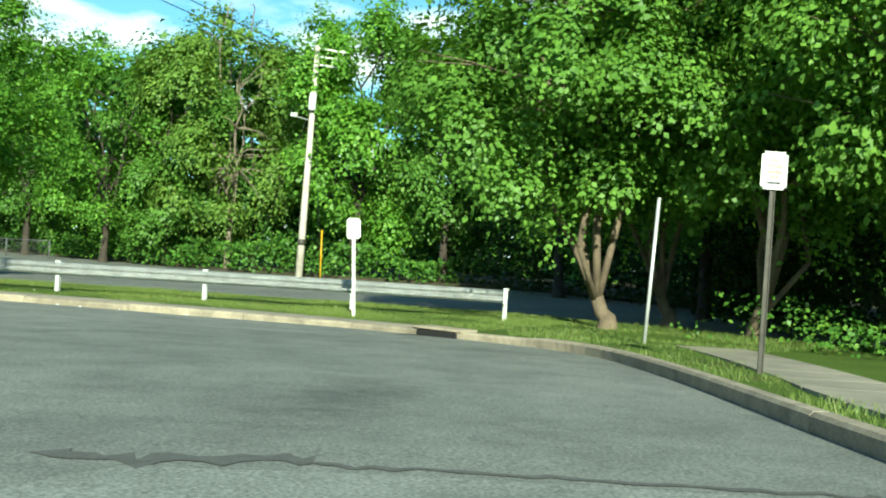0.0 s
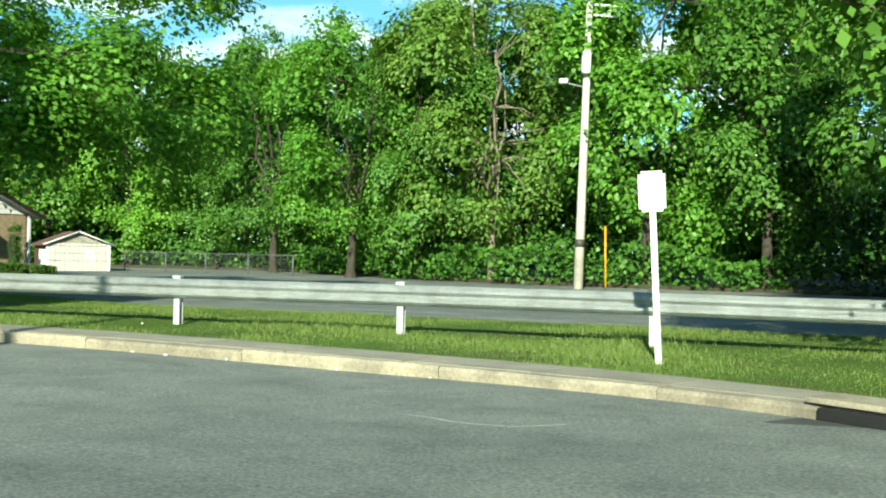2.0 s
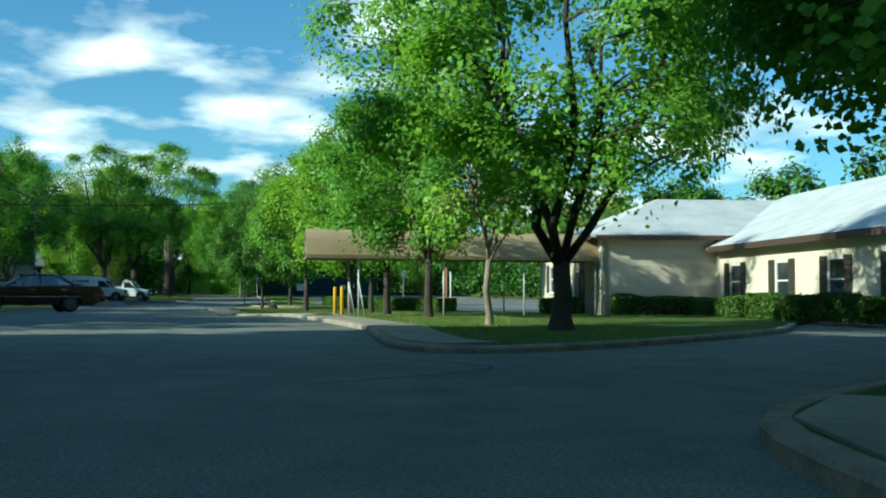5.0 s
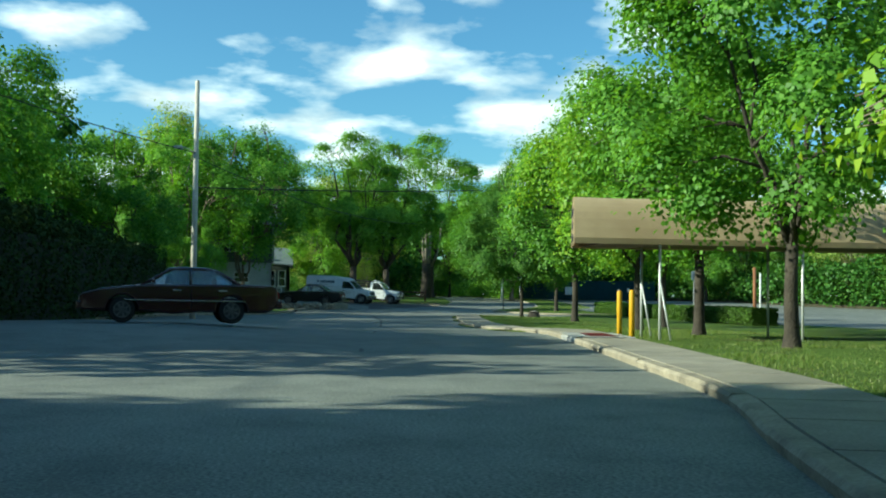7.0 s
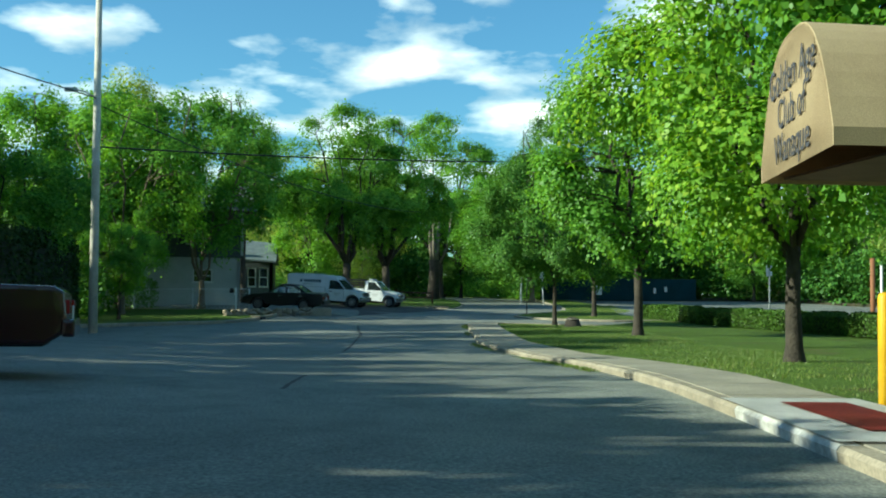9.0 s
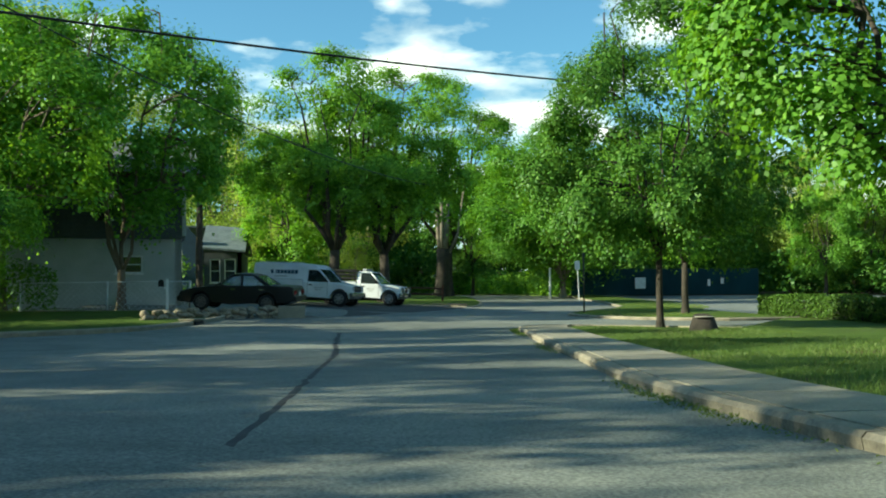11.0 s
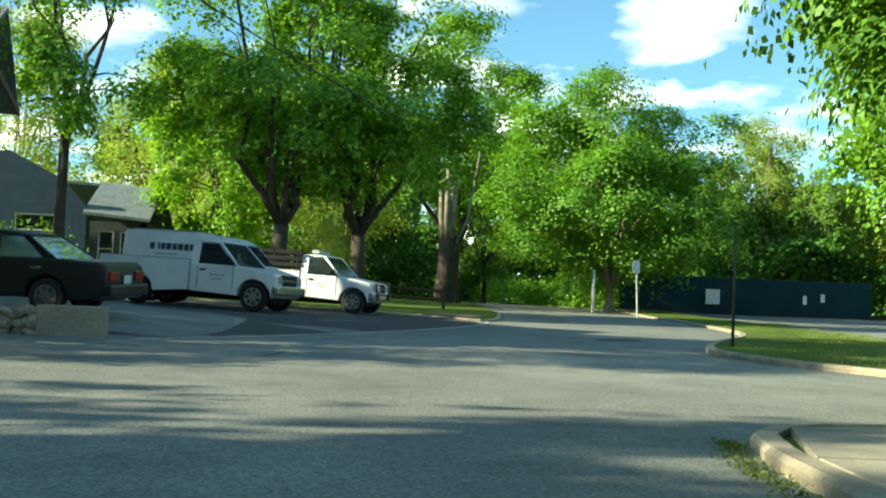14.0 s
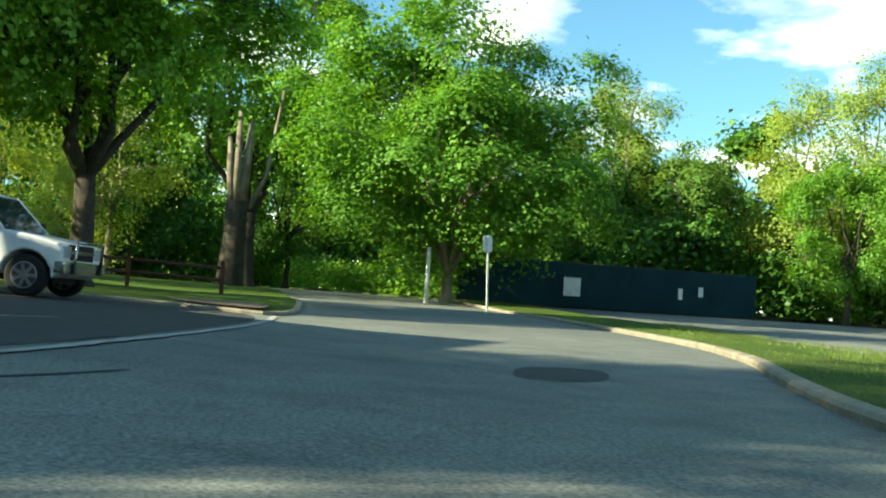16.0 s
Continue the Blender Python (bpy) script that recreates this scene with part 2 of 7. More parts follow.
def gz(x, y):
    """Height of the paving at a place of the plan."""
    z = float(np.interp(x, GX, GZ))
    z += max(0.0, min(23 - y, 40)) * 0.029 * smooth(-22, -8, x)
    z += max(0.0, min(40 - y, 14)) * 0.03 * smooth(-98, -112, x)
    z += 0.22 * smooth(28.5, 24.8, y) * smooth(-42, -50, x) * smooth(-78, -66, x)
    return z


def mesh_ob(name, bm, material, parent=None, label="", smooth_shade=False):
    me = bpy.data.meshes.new(name)
    bm.to_mesh(me)
    bm.free()
    if smooth_shade:
        me.shade_smooth()
    me.materials.append(material)
    ob = new(name, me)
    if parent:
        ob.parent = parent
    if label:
        ob["label"] = label
    return ob


def part(name, bm, material, parent, label="", smooth_shade=False):
    return mesh_ob(name, bm, material, parent, label, smooth_shade)


def thing(name, m, label, category, group="", kind=""):
    e = new(name)
    e.matrix_basis = m
    e.empty_display_size = 0.2
    return tagged(e, label, category, group, kind)


def box(size, at=(0, 0, 0), bevel=0.0, bm=None, rot=None):
    b = bmesh.new()
    bmesh.ops.create_cube(b, size=1.0)
    bmesh.ops.scale(b, vec=size, verts=b.verts)
    if bevel:
        bmesh.ops.bevel(b, geom=list(b.edges), offset=bevel, segments=2, affect="EDGES", profile=0.7)
    if rot:
        bmesh.ops.transform(b, matrix=Euler([radians(a) for a in rot]).to_matrix().to_4x4(), verts=b.verts)
    bmesh.ops.translate(b, vec=at, verts=b.verts)
    return join(bm, b)


def join(bm, b):
    if bm is None:
        return b
    tmp = bpy.data.meshes.new("tmp")
    b.to_mesh(tmp)
    b.free()
    bm.from_mesh(tmp)
    bpy.data.meshes.remove(tmp)
    return bm


def tube(points, radii, sides=8, bm=None, caps=True):
    """A round bar along points, with a radius for each."""
    b = bm or bmesh.new()
    pts = [Vector([float(c) for c in p]) for p in points]
    if not hasattr(radii, "__len__"):
        radii = [radii] * len(pts)
    radii = [float(r) for r in radii]
    rings, up = [], None
    for i, p in enumerate(pts):
        d = (pts[min(i + 1, len(pts) - 1)] - pts[max(i - 1, 0)]).normalized()
        if up is None:
            up = d.orthogonal().normalized()
        side = d.cross(up)
        side = side.normalized() if side.length > 1e-6 else d.orthogonal().normalized()
        up = side.cross(d).normalized()
        rings.append([b.verts.new(p + radii[i] * (math.cos(a) * side + math.sin(a) * up)) for a in [2 * math.pi * k / sides for k in range(sides)]])
    for r0, r1 in zip(rings, rings[1:]):
        for k in range(sides):
            f = b.faces.new((r0[k], r0[(k + 1) % sides], r1[(k + 1) % sides], r1[k]))
            f.smooth = True
    if caps:
        b.faces.new(rings[0][::-1])
        b.faces.new(rings[-1])
    return b


def prism(outline, z0, z1, bm=None, bevel=0.0):
    """An upright prism on an outline of the plan (counter-clockwise)."""
    b = bmesh.new()
    lo = [b.verts.new((x, y, z0)) for x, y in outline]
    hi = [b.verts.new((x, y, z1)) for x, y in outline]
    n = len(lo)
    for k in range(n):
        b.faces.new((lo[k], lo[(k + 1) % n], hi[(k + 1) % n], hi[k]))
    b.faces.new(hi)
    b.faces.new(lo[::-1])
    if bevel:
        bmesh.ops.bevel(b, geom=list(b.edges), offset=bevel, segments=2, affect="EDGES", profile=0.7)
    bmesh.ops.recalc_face_normals(b, faces=b.faces)
    return join(bm, b)


def quads_mesh(name, verts, material):
    """One mesh of loose quads from an array (n, 4, 3)."""
    n = len(verts)
    me = bpy.data.meshes.new(name)
    me.vertices.add(n * 4)
    me.vertices.foreach_set("co", np.asarray(verts, np.float32).reshape(-1))
    me.loops.add(n * 4)
    me.loops.foreach_set("vertex_index", np.arange(n * 4, dtype=np.int32))
    me.polygons.add(n)
    me.polygons.foreach_set("loop_start", np.arange(0, n * 4, 4, dtype=np.int32))
    me.polygons.foreach_set("loop_total", np.full(n, 4, np.int32))
    me.update(calc_edges=True)
    me.materials.append(material)
    return me


def leaf_quads(rng, at, normal, size, width=0.75, fold=0.16):
    """Folded leaves: a kite of four corners at each place."""
    n = len(at)
    normal = normal / (np.linalg.norm(normal, axis=1, keepdims=True) + 1e-9)
    r = rng.normal(size=(n, 3))
    t = np.cross(normal, r)
    t /= np.linalg.norm(t, axis=1, keepdims=True) + 1e-9
    b = np.cross(normal, t)
    s = np.asarray(size).reshape(-1, 1)
    lift = normal * fold * s
    return np.stack([at - 0.5 * t * s, at + 0.5 * width * b * s + lift, at + 0.5 * t * s, at - 0.5 * width * b * s + lift], 1)


def smooth_line(points, step=0.8, closed=False):
    """A rounded line through the points, as an array of places about a step apart."""
    p = np.array(points, float)
    n = len(p)
    out = []
    for i in range(n if closed else n - 1):
        if closed:
            a, b, c, d = p[(i - 1) % n], p[i], p[(i + 1) % n], p[(i + 2) % n]
        else:
            a, b, c, d = p[max(i - 1, 0)], p[i], p[i + 1], p[min(i + 2, n - 1)]
        k = max(1, int(np.linalg.norm(c - b) / step))
        for u in np.arange(k) / k:
            out.append(0.5 * (2 * b + (c - a) * u + (2 * a - 5 * b + 4 * c - d) * u**2 + (3 * b - a - 3 * c + d) * u**3))
    if not closed:
        out.append(p[-1])
    return np.array(out)


def sheet(name, outline, h, material, label, category, step=3.0, skirt=0.3, kind="structure", bump=0.0):
    """Ground inside an outline, lying h over the paving, with its sides down into it."""
    o = [Vector((x, y)) for x, y in outline]
    lo, hi = np.min(np.array(outline), 0), np.max(np.array(outline), 0)
    extra = [Vector((x, y)) for x in np.arange(lo[0] + step / 2, hi[0], step) for y in np.arange(lo[1] + step / 2, hi[1], step)]
    n = len(o)
    res = mathutils.geometry.delaunay_2d_cdt(o + extra, [], [list(range(n))], 2, 1e-4)
    b = bmesh.new()
    vs = []
    for v in res[0]:
        z = gz(v.x, v.y) + h
        if bump:
            z += bump * noise.noise((v.x * 0.35, v.y * 0.35, 3.0))
        vs.append(b.verts.new((v.x, v.y, z)))
    for f in res[2]:
        b.faces.new([vs[i] for i in f])
    bmesh.ops.recalc_face_normals(b, faces=b.faces)
    if sum(f.normal.z for f in b.faces) < 0:
        bmesh.ops.reverse_faces(b, faces=b.faces)
    if skirt:
        ed = [e for e in b.edges if len(e.link_faces) == 1]
        r = bmesh.ops.extrude_edge_only(b, edges=ed)
        for v in r["geom"]:
            if isinstance(v, bmesh.types.BMVert):
                v.co.z -= skirt
    ob = mesh_ob(name, b, material)
    return tagged(ob, label, category, kind=kind)


def band(line, off0, off1):
    """The outline of a band beside a line of the plan, between two distances to its left."""
    d = np.gradient(line, axis=0)
    nrm = np.stack([-d[:, 1], d[:, 0]], 1) / (np.linalg.norm(d, axis=1, keepdims=True) + 1e-9)
    return line + off0 * nrm, line + off1 * nrm

# ---- ground, roads and islands ----
def ground_sheet():
    xs = np.concatenate([[-3000, -900, -420], np.arange(-300, 62, 4.0), [160, 600, 3000]])
    ys = np.concatenate([[-3000, -600, -200, -100], np.arange(-60, 122, 4.0), [220, 700, 3000]])
    b = bmesh.new()
    g = [[b.verts.new((x, y, gz(x, y) if abs(x) < 400 and abs(y) < 200 else gz(max(-300, min(60, x)), max(-60, min(120, y))))) for y in ys] for x in xs]
    for i in range(len(xs) - 1):
        for j in range(len(ys) - 1):
            b.faces.new((g[i][j], g[i + 1][j], g[i + 1][j + 1], g[i][j + 1]))
    ob = mesh_ob("ground", b, ASPHALT, smooth_shade=True)
    tagged(ob, "worn grey asphalt road and car park with patches and dust", "road", kind="structure")


ground_sheet()

# kerb lines, each with the island on its left hand
K_RAIL = smooth_line([(1.9, -14), (1.84, 0), (1.78, 8), (1.74, 13.5), (1.42, 17.4), (0.62, 19.4), (-0.75, 20.9), (-2.5, 22.3), (-4.3, 23.2), (-7, 24.1), (-10, 25.0), (-12.8, 25.6), (-15.7, 26.05), (-17.9, 26.7), (-19.2, 27.35), (-19.95, 28.15), (-20.6, 29.1), (-21.5, 30.8), (-22.5, 33.2), (-23.3, 35.5)], 0.5)
K_CLUB = smooth_line([(-36.5, 41.5), (-33.5, 38.8), (-31.2, 35.8), (-29.2, 32.6), (-28.3, 30.6), (-28.1, 29.5), (-28.8, 28.95), (-30.2, 28.9), (-34.4, 29.9), (-38, 30.9), (-43.6, 31.7), (-49.8, 32.6), (-56, 33.4), (-61, 33.75), (-66, 33.7), (-72, 33.7), (-78, 34.4), (-84, 35.1), (-88.3, 35.7), (-91.2, 36.1), (-92.4, 36.6), (-92.7, 37.6), (-91.5, 39.2), (-89.0, 41.5)], 0.5)
K_EAST = smooth_line([(-97.4, 47.0), (-97.0, 44.2), (-98.4, 41.9), (-101.0, 40.7), (-103.6, 40.4), (-105.2, 40.8), (-107.0, 41.5), (-109.5, 42.7), (-113.7, 44.8), (-119, 46.7), (-125.4, 48.0), (-133.4, 49.5), (-140, 50.2), (-152, 50.3), (-165, 49.0), (-200, 43.0)], 0.5)
K_WEST = smooth_line([(-230, 33), (-190, 38.2), (-165, 42.0), (-150, 43.0), (-138, 42.3), (-127, 40.6), (-122.6, 39.6), (-121.6, 39.0), (-122.2, 38.0), (-123.4, 36.0), (-124.0, 30.0), (-125.0, 14.0)], 0.5)
K_SOUTH = smooth_line([(-104.6, 12.0), (-105.0, 20.0), (-104.4, 25.5), (-102.4, 27.6), (-99.3, 27.2), (-94.7, 26.3), (-92.0, 24.9), (-89.2, 22.6), (-86.0, 20.6), (-82.0, 19.8), (-60.0, 18.8), (-40.0, 17.0), (-26.0, 12.0), (-14.0, 4.0), (-8.0, -4.0), (-6.0, -16.0)], 0.5)

GRASS_H, KERB_H, KERB_W = 0.12, 0.14, 0.17
BACK_RAIL = [(-22.4, 36.6), (-19.5, 36.4), (-14, 33.5), (-6, 32.4), (0, 31.2), (5, 28.5), (9, 24.0), (30, 20), (30, -14)]


def inner(line, d=KERB_W):
    a, _ = band(line, -d, 0)
    return [tuple(p) for p in a]


sheet("lawn_verge", inner(K_RAIL) + BACK_RAIL, GRASS_H, TURF, "green grass verge with worn patches behind the kerb", "grass verge", 2.0, bump=0.05)
sheet("lawn_front", inner(K_CLUB) + [(-101, 48.4), (-78, 48.0), (-62, 48.5), (-50, 46.5), (-40, 45.0)], 0.07, TURF, "mown green lawn shaded by maple trees", "lawn", 2.0, bump=0.04)
sheet("lawn_strip", inner(K_EAST) + [(-200, 52), (-165, 56), (-152, 54.0), (-140, 54.0), (-131, 53.0), (-119, 50.2), (-108, 47.5)], 0.09, TURF, "sunny grass strip between two roads", "grass verge", 2.0, bump=0.05)
sheet("lawn_west", inner(K_WEST) + [(-160, -20), (-260, -20), (-260, 30)], 0.06, TURF, "rough grass under tall trees by the road", "lawn", 4.0, bump=0.06)
sheet("lawn_south", inner(K_SOUTH) + [(8, -40), (-104, -40)], GRASS_H, TURF, "shaded grass and bare soil along the car park edge", "grass verge", 3.0, bump=0.06)
sheet("woodland_floor", [(-62, 62), (-46, 72), (-30, 75), (-12, 60), (4, 56), (10, 44), (12, 26), (60, 22), (60, 118), (-62, 118)], 0.16, DIRT, "dark leaf-strewn woodland floor", "woodland floor", 4.0, bump=0.12)
sheet("woodland_floor_west", [(-152, 57), (-154, 74), (-120, 84), (-100, 78), (-80, 80), (-80, 118), (-260, 118), (-260, 46), (-201, 52), (-166, 56)], 0.2, DIRT, "dark leaf-strewn woodland floor behind the fence", "woodland floor", 5.0, bump=0.12)


def kerb(line, start, stop, label, high=KERB_H, white=None, tall=None):
    """Kerb stones about 2.4 m long along a line; the joints stay open."""
    t = thing("kerb", Matrix(), label, "kerb", kind="structure")
    rng = np.random.default_rng(len(line))
    d = np.gradient(line, axis=0)
    nrm = np.stack([d[:, 1], -d[:, 0]], 1) / np.linalg.norm(d, axis=1, keepdims=True)
    i, step = start, 5
    while i < stop - 1:
        j = min(i + step, stop - 1)
        b = bmesh.new()
        rings = []
        tilt = rng.normal(0, 0.006)
        for k in range(i, j + 1):
            p, n_, u = line[k], nrm[k], 0.0
            if k == i:
                p = p + 0.012 * d[k]
            if k == j:
                p = p - 0.012 * d[k]
            z = gz(*p)
            hh = tall[0] if tall and p[0] > tall[1] else high
            prof = [(0.012, -0.2), (0.012, 0.0), (0.0, hh - 0.035 + tilt), (0.03, hh + tilt), (KERB_W, hh + 0.004), (KERB_W, -0.2)]
            rings.append([b.verts.new((p[0] + n_[0] * q, p[1] + n_[1] * q, z + h)) for q, h in prof])
        for r0, r1 in zip(rings, rings[1:]):
            for k in range(5):
                b.faces.new((r0[k], r0[k + 1], r1[k + 1], r1[k]))
        b.faces.new(rings[0]); b.faces.new(rings[-1][::-1])
        bmesh.ops.recalc_face_normals(b, faces=b.faces)
        part("kerb_stone", b, KERB_WHITE if white and white[0] < line[(i + j) // 2][0] < white[1] else KERB_C, t)
        i = j
    return t


def near(line, x, y):
    return int(np.argmin(np.hypot(line[:, 0] - x, line[:, 1] - y)))


kerb(K_RAIL, 0, len(K_RAIL), "long curved concrete kerb with worn stained edges", tall=(0.175, 0.4))
kerb(K_CLUB, 0, len(K_CLUB), "concrete kerb along the lawn, chipped and weedy", 0.105, (-53.6, -50.4))
kerb(K_EAST, 0, near(K_EAST, -150, 50.3), "pale concrete kerb round the grass strip", 0.1)
kerb(K_WEST, near(K_WEST, -140, 42.4), len(K_WEST), "low worn kerb round the grass tip", 0.07)
kerb(K_SOUTH, 0, near(K_SOUTH, -40, 17), "low kerb along the shaded verge")


def sidewalk(line, i0, i1, w0, w1, label, every=3, hh=KERB_H):
    """Concrete slabs beside a kerb, laid with open joints."""
    t = thing("sidewalk", Matrix(), label, "sidewalk", kind="structure")
    seg = line[i0:i1]
    a, c = band(seg, -w0, -w1)
    for i in range(0, len(seg) - every, every):
        b = bmesh.new()
        j = i + every
        g = 0.012
        q = [a[i] + (a[j] - a[i]) * g, a[j] - (a[j] - a[i]) * g, c[j] - (c[j] - c[i]) * g, c[i] + (c[i + every] - c[i]) * g]
        top = [b.verts.new((x, y, gz(x, y) + hh + 0.012)) for x, y in q]
        low = [b.verts.new((x, y, gz(x, y) - 0.1)) for x, y in q]
        b.faces.new(top)
        for k in range(4):
            b.faces.new((top[k], low[k], low[(k + 1) % 4], top[(k + 1) % 4]))
        bmesh.ops.recalc_face_normals(b, faces=b.faces)
        part("slab", b, CONCRETE, t)
    return t


sidewalk(K_RAIL, near(K_RAIL, -1.6, 21.7), near(K_RAIL, -20.8, 29.5), KERB_W + 0.01, 1.0, "sunlit concrete sidewalk strip behind the kerb")
sidewalk(K_CLUB, near(K_CLUB, -28.6, 29.0), near(K_CLUB, -91.6, 39.0), KERB_W + 0.01, 1.25, "long concrete sidewalk with open joints along the lawn", hh=0.105)
V_LINE = smooth_line([(1.7, -14), (1.9, 4), (1.98, 10), (2.4, 14), (2.62, 17), (2.7, 20.5)], 0.5)
sidewalk(V_LINE, 0, len(V_LINE), 0.6, 1.9, "narrow concrete footpath running off under the trees")

# ---- trees ----
def limb(b, p0, p1, r0, r1, rng, sag=0.0, sides=6, n=5):
    p0, p1 = np.array(p0), np.array(p1)
    u = np.linspace(0, 1, n)[:, None]
    q = p0 + (p1 - p0) * u
    w = np.linalg.norm(p1 - p0) * 0.028
    q[1:-1] += rng.normal(0, w, (n - 2, 3))
    q[:, 2] += sag * np.sin(np.pi * u[:, 0])
    tube(q, list(r0 + (r1 - r0) * u[:, 0]), sides, b)
    return q


def make_tree(seed, height, radius, base, trunk_r, fork, stems, clumps, leaves, leaf, bark, foliage, clump_r=0.8, sparse=0.0, lean=(0, 0), droop=0.13, twigs=60, core=1.9, billow=0.34, low=0.4, heart=110, thick=0.55, gaps=-0.95, per=12):
    """Meshes of a trunk with limbs and of a crown of leaves in uneven clumps, foot at the origin."""
    rng = np.random.default_rng(seed)
    b = bmesh.new()
    top = np.array([lean[0], lean[1], fork])
    mid = top * 0.5 + np.array([*rng.normal(0, 0.05, 2), 0])
    tube([(0, 0, -0.35), (0, 0, 0.0), (0, 0, 0.25), mid, top], [trunk_r * 1.7, trunk_r * 1.45, trunk_r * 1.1, trunk_r * 0.95, trunk_r * 0.85], 10, b)
    cz, rz = base + (height - base) * low, (height - base) / 2
    up_r, low_r = (height - base) * (1 - low), (height - base) * low
    # billows of the crown, and on each its clumps, facing outwards and up
    ph = rng.uniform(0, 6.28, 4)
    bc, tries = [], 0
    nb = max(10, clumps // per)
    br = min(radius, rz) * billow
    while len(bc) < nb:
        d = rng.normal(size=3)
        d /= np.linalg.norm(d)
        az = math.atan2(d[1], d[0])
        lump = 1 + 0.1 * math.sin(3 * az + ph[0]) + 0.08 * math.sin(5 * az + ph[1] + 3 * d[2])
        rr = rng.uniform(0.25, 1.0) ** 0.4 * lump
        p = np.array([d[0] * (radius - br * 0.8) * rr + lean[0] * 1.2, d[1] * (radius - br * 0.8) * rr + lean[1] * 1.2, cz + d[2] * ((up_r if d[2] > 0 else low_r) - br * 0.55) * rr])
        tries += 1
        gap = min((np.linalg.norm(p - q) for q in bc), default=9.0)
        if gap < br * (0.75 - tries * 0.0006) or noise.noise((p[0] * 0.5 + seed, p[1] * 0.5, p[2] * 0.6)) < -0.3 + sparse * 0.6:
            continue
        bc.append(p)
    bc = np.array(bc)
    own = rng.integers(0, nb, clumps)
    away = bc - np.array([lean[0], lean[1], cz - rz * 0.3])
    away /= np.linalg.norm(away, axis=1, keepdims=True) + 1e-6
    dr = rng.normal(size=(clumps, 3)) + away[own] * 0.9 + np.array([0, 0, 0.4])
    dr /= np.linalg.norm(dr, axis=1, keepdims=True)
    fill = rng.uniform(0.15, 1.0, clumps) ** 0.35
    c = bc[own] + dr * (br * rng.uniform(0.75, 1.2, nb)[own] * fill)[:, None] * np.array([1, 1, 0.8])
    deep = np.where(fill < 0.72, 0.5, 1.0)
    # limbs: stems rise from the fork; each clump hangs on a twig from its nearest stem point
    nodes = []
    for k in range(stems):
        a = 2 * math.pi * (k + rng.uniform(-0.3, 0.3)) / stems
        reach = radius * rng.uniform(0.25, 0.6)
        tip = np.array([lean[0] * 1.1 + math.cos(a) * reach, lean[1] * 1.1 + math.sin(a) * reach, base + (height - base) * rng.uniform(0.55, 0.9)])
        q = limb(b, top - [0, 0, 0.15], tip, trunk_r * rng.uniform(0.42, 0.62), 0.03, rng, sag=-0.05 * height * rng.uniform(0, 1), n=7)
        nodes += [(x, trunk_r * 0.5 * (1 - i / 7) + 0.02) for i, x in enumerate(q) if i > 1]
    npos = np.array([x for x, _ in nodes])
    pick = rng.permutation(len(c))[: min(len(c), twigs)]
    for i in pick:
        dd = np.linalg.norm(npos - c[i], axis=1) + 0.6 * np.maximum(0, npos[:, 2] - c[i, 2])
        k = int(np.argmin(dd))
        limb(b, npos[k], c[i], min(0.05, nodes[k][1] * 0.7), 0.008, rng, sag=0.15, sides=4, n=4)
    trunk = bpy.data.meshes.new("trunk")
    b.to_mesh(trunk)
    b.free()
    trunk.materials.append(bark)
    # leaves lie in thin drooping tiers, one on each clump, tilted out from the crown
    n = len(c) * leaves
    idx = np.repeat(np.arange(len(c)), leaves)
    size_c = rng.uniform(0.6, 1.35, len(c)) * clump_r
    face = dr * np.array([0.75, 0.75, 0.45]) + np.array([0, 0, 0.62]) + rng.normal(size=(len(c), 3)) * 0.18
    face /= np.linalg.norm(face, axis=1, keepdims=True)
    t1 = np.cross(face, rng.normal(size=(len(c), 3)))
    t1 /= np.linalg.norm(t1, axis=1, keepdims=True)
    t2 = np.cross(face, t1)
    ang, rad = rng.uniform(0, 2 * np.pi, n), np.sqrt(rng.uniform(0, 1, n)) * (1 + 0.22 * rng.normal(size=n))
    rad *= 1 + 0.28 * np.sin(5 * ang + idx * 1.7)
    off = (t1[idx] * (np.cos(ang) * rad)[:, None] + t2[idx] * (np.sin(ang) * rad)[:, None] + face[idx] * rng.normal(0, thick, n)[:, None]) * size_c[idx][:, None]
    at = c[idx] + off
    at[:, 2] -= droop * rad ** 2 * size_c[idx]
    nrm = face[idx] + rng.normal(size=(n, 3)) * 0.17 + off * 0.6 / size_c[idx][:, None]
    # the hidden inside of the crown carries larger leaves
    inside = np.where(deep[idx] < 0.68, core, 1.0)
    # gaps between the sprays
    k = rng.uniform(0, 6.28, 6)
    x, y, z = at.T * (0.62 / clump_r)
    dense = np.sin(2.3 * x + k[0]) + np.sin(2.6 * y + k[1]) + np.sin(3.2 * z + k[2]) + np.sin(1.7 * (x + y) + k[3]) + np.sin(2.0 * (y - z) + k[4]) + np.sin(2.2 * (x - z) + k[5])
    keep = dense + rng.normal(0, 0.4, n) > gaps
    q = leaf_quads(rng, at[keep], nrm[keep], (leaf * inside * rng.uniform(0.65, 1.25, n))[keep])
    # the shaded heart of each billow, packed with leaves of many twigs
    own = np.repeat(np.arange(nb), heart)
    hp = bc[own] + rng.normal(size=(len(own), 3)) * br * 0.4
    q = np.concatenate([q, leaf_quads(rng, hp, rng.normal(size=(len(own), 3)) + [0, 0, 0.5], 1.3 * leaf * rng.uniform(0.7, 1.3, len(own)))])
    crown = quads_mesh("crown", q, foliage)
    return trunk, crown


def tree_thing(meshes, m, label, category="tree", group=""):
    t = thing("tree", m, label, category, group)
    for name, me in zip(("trunk", "crown"), meshes):
        o = new(name, me)
        o.parent = t
    return t


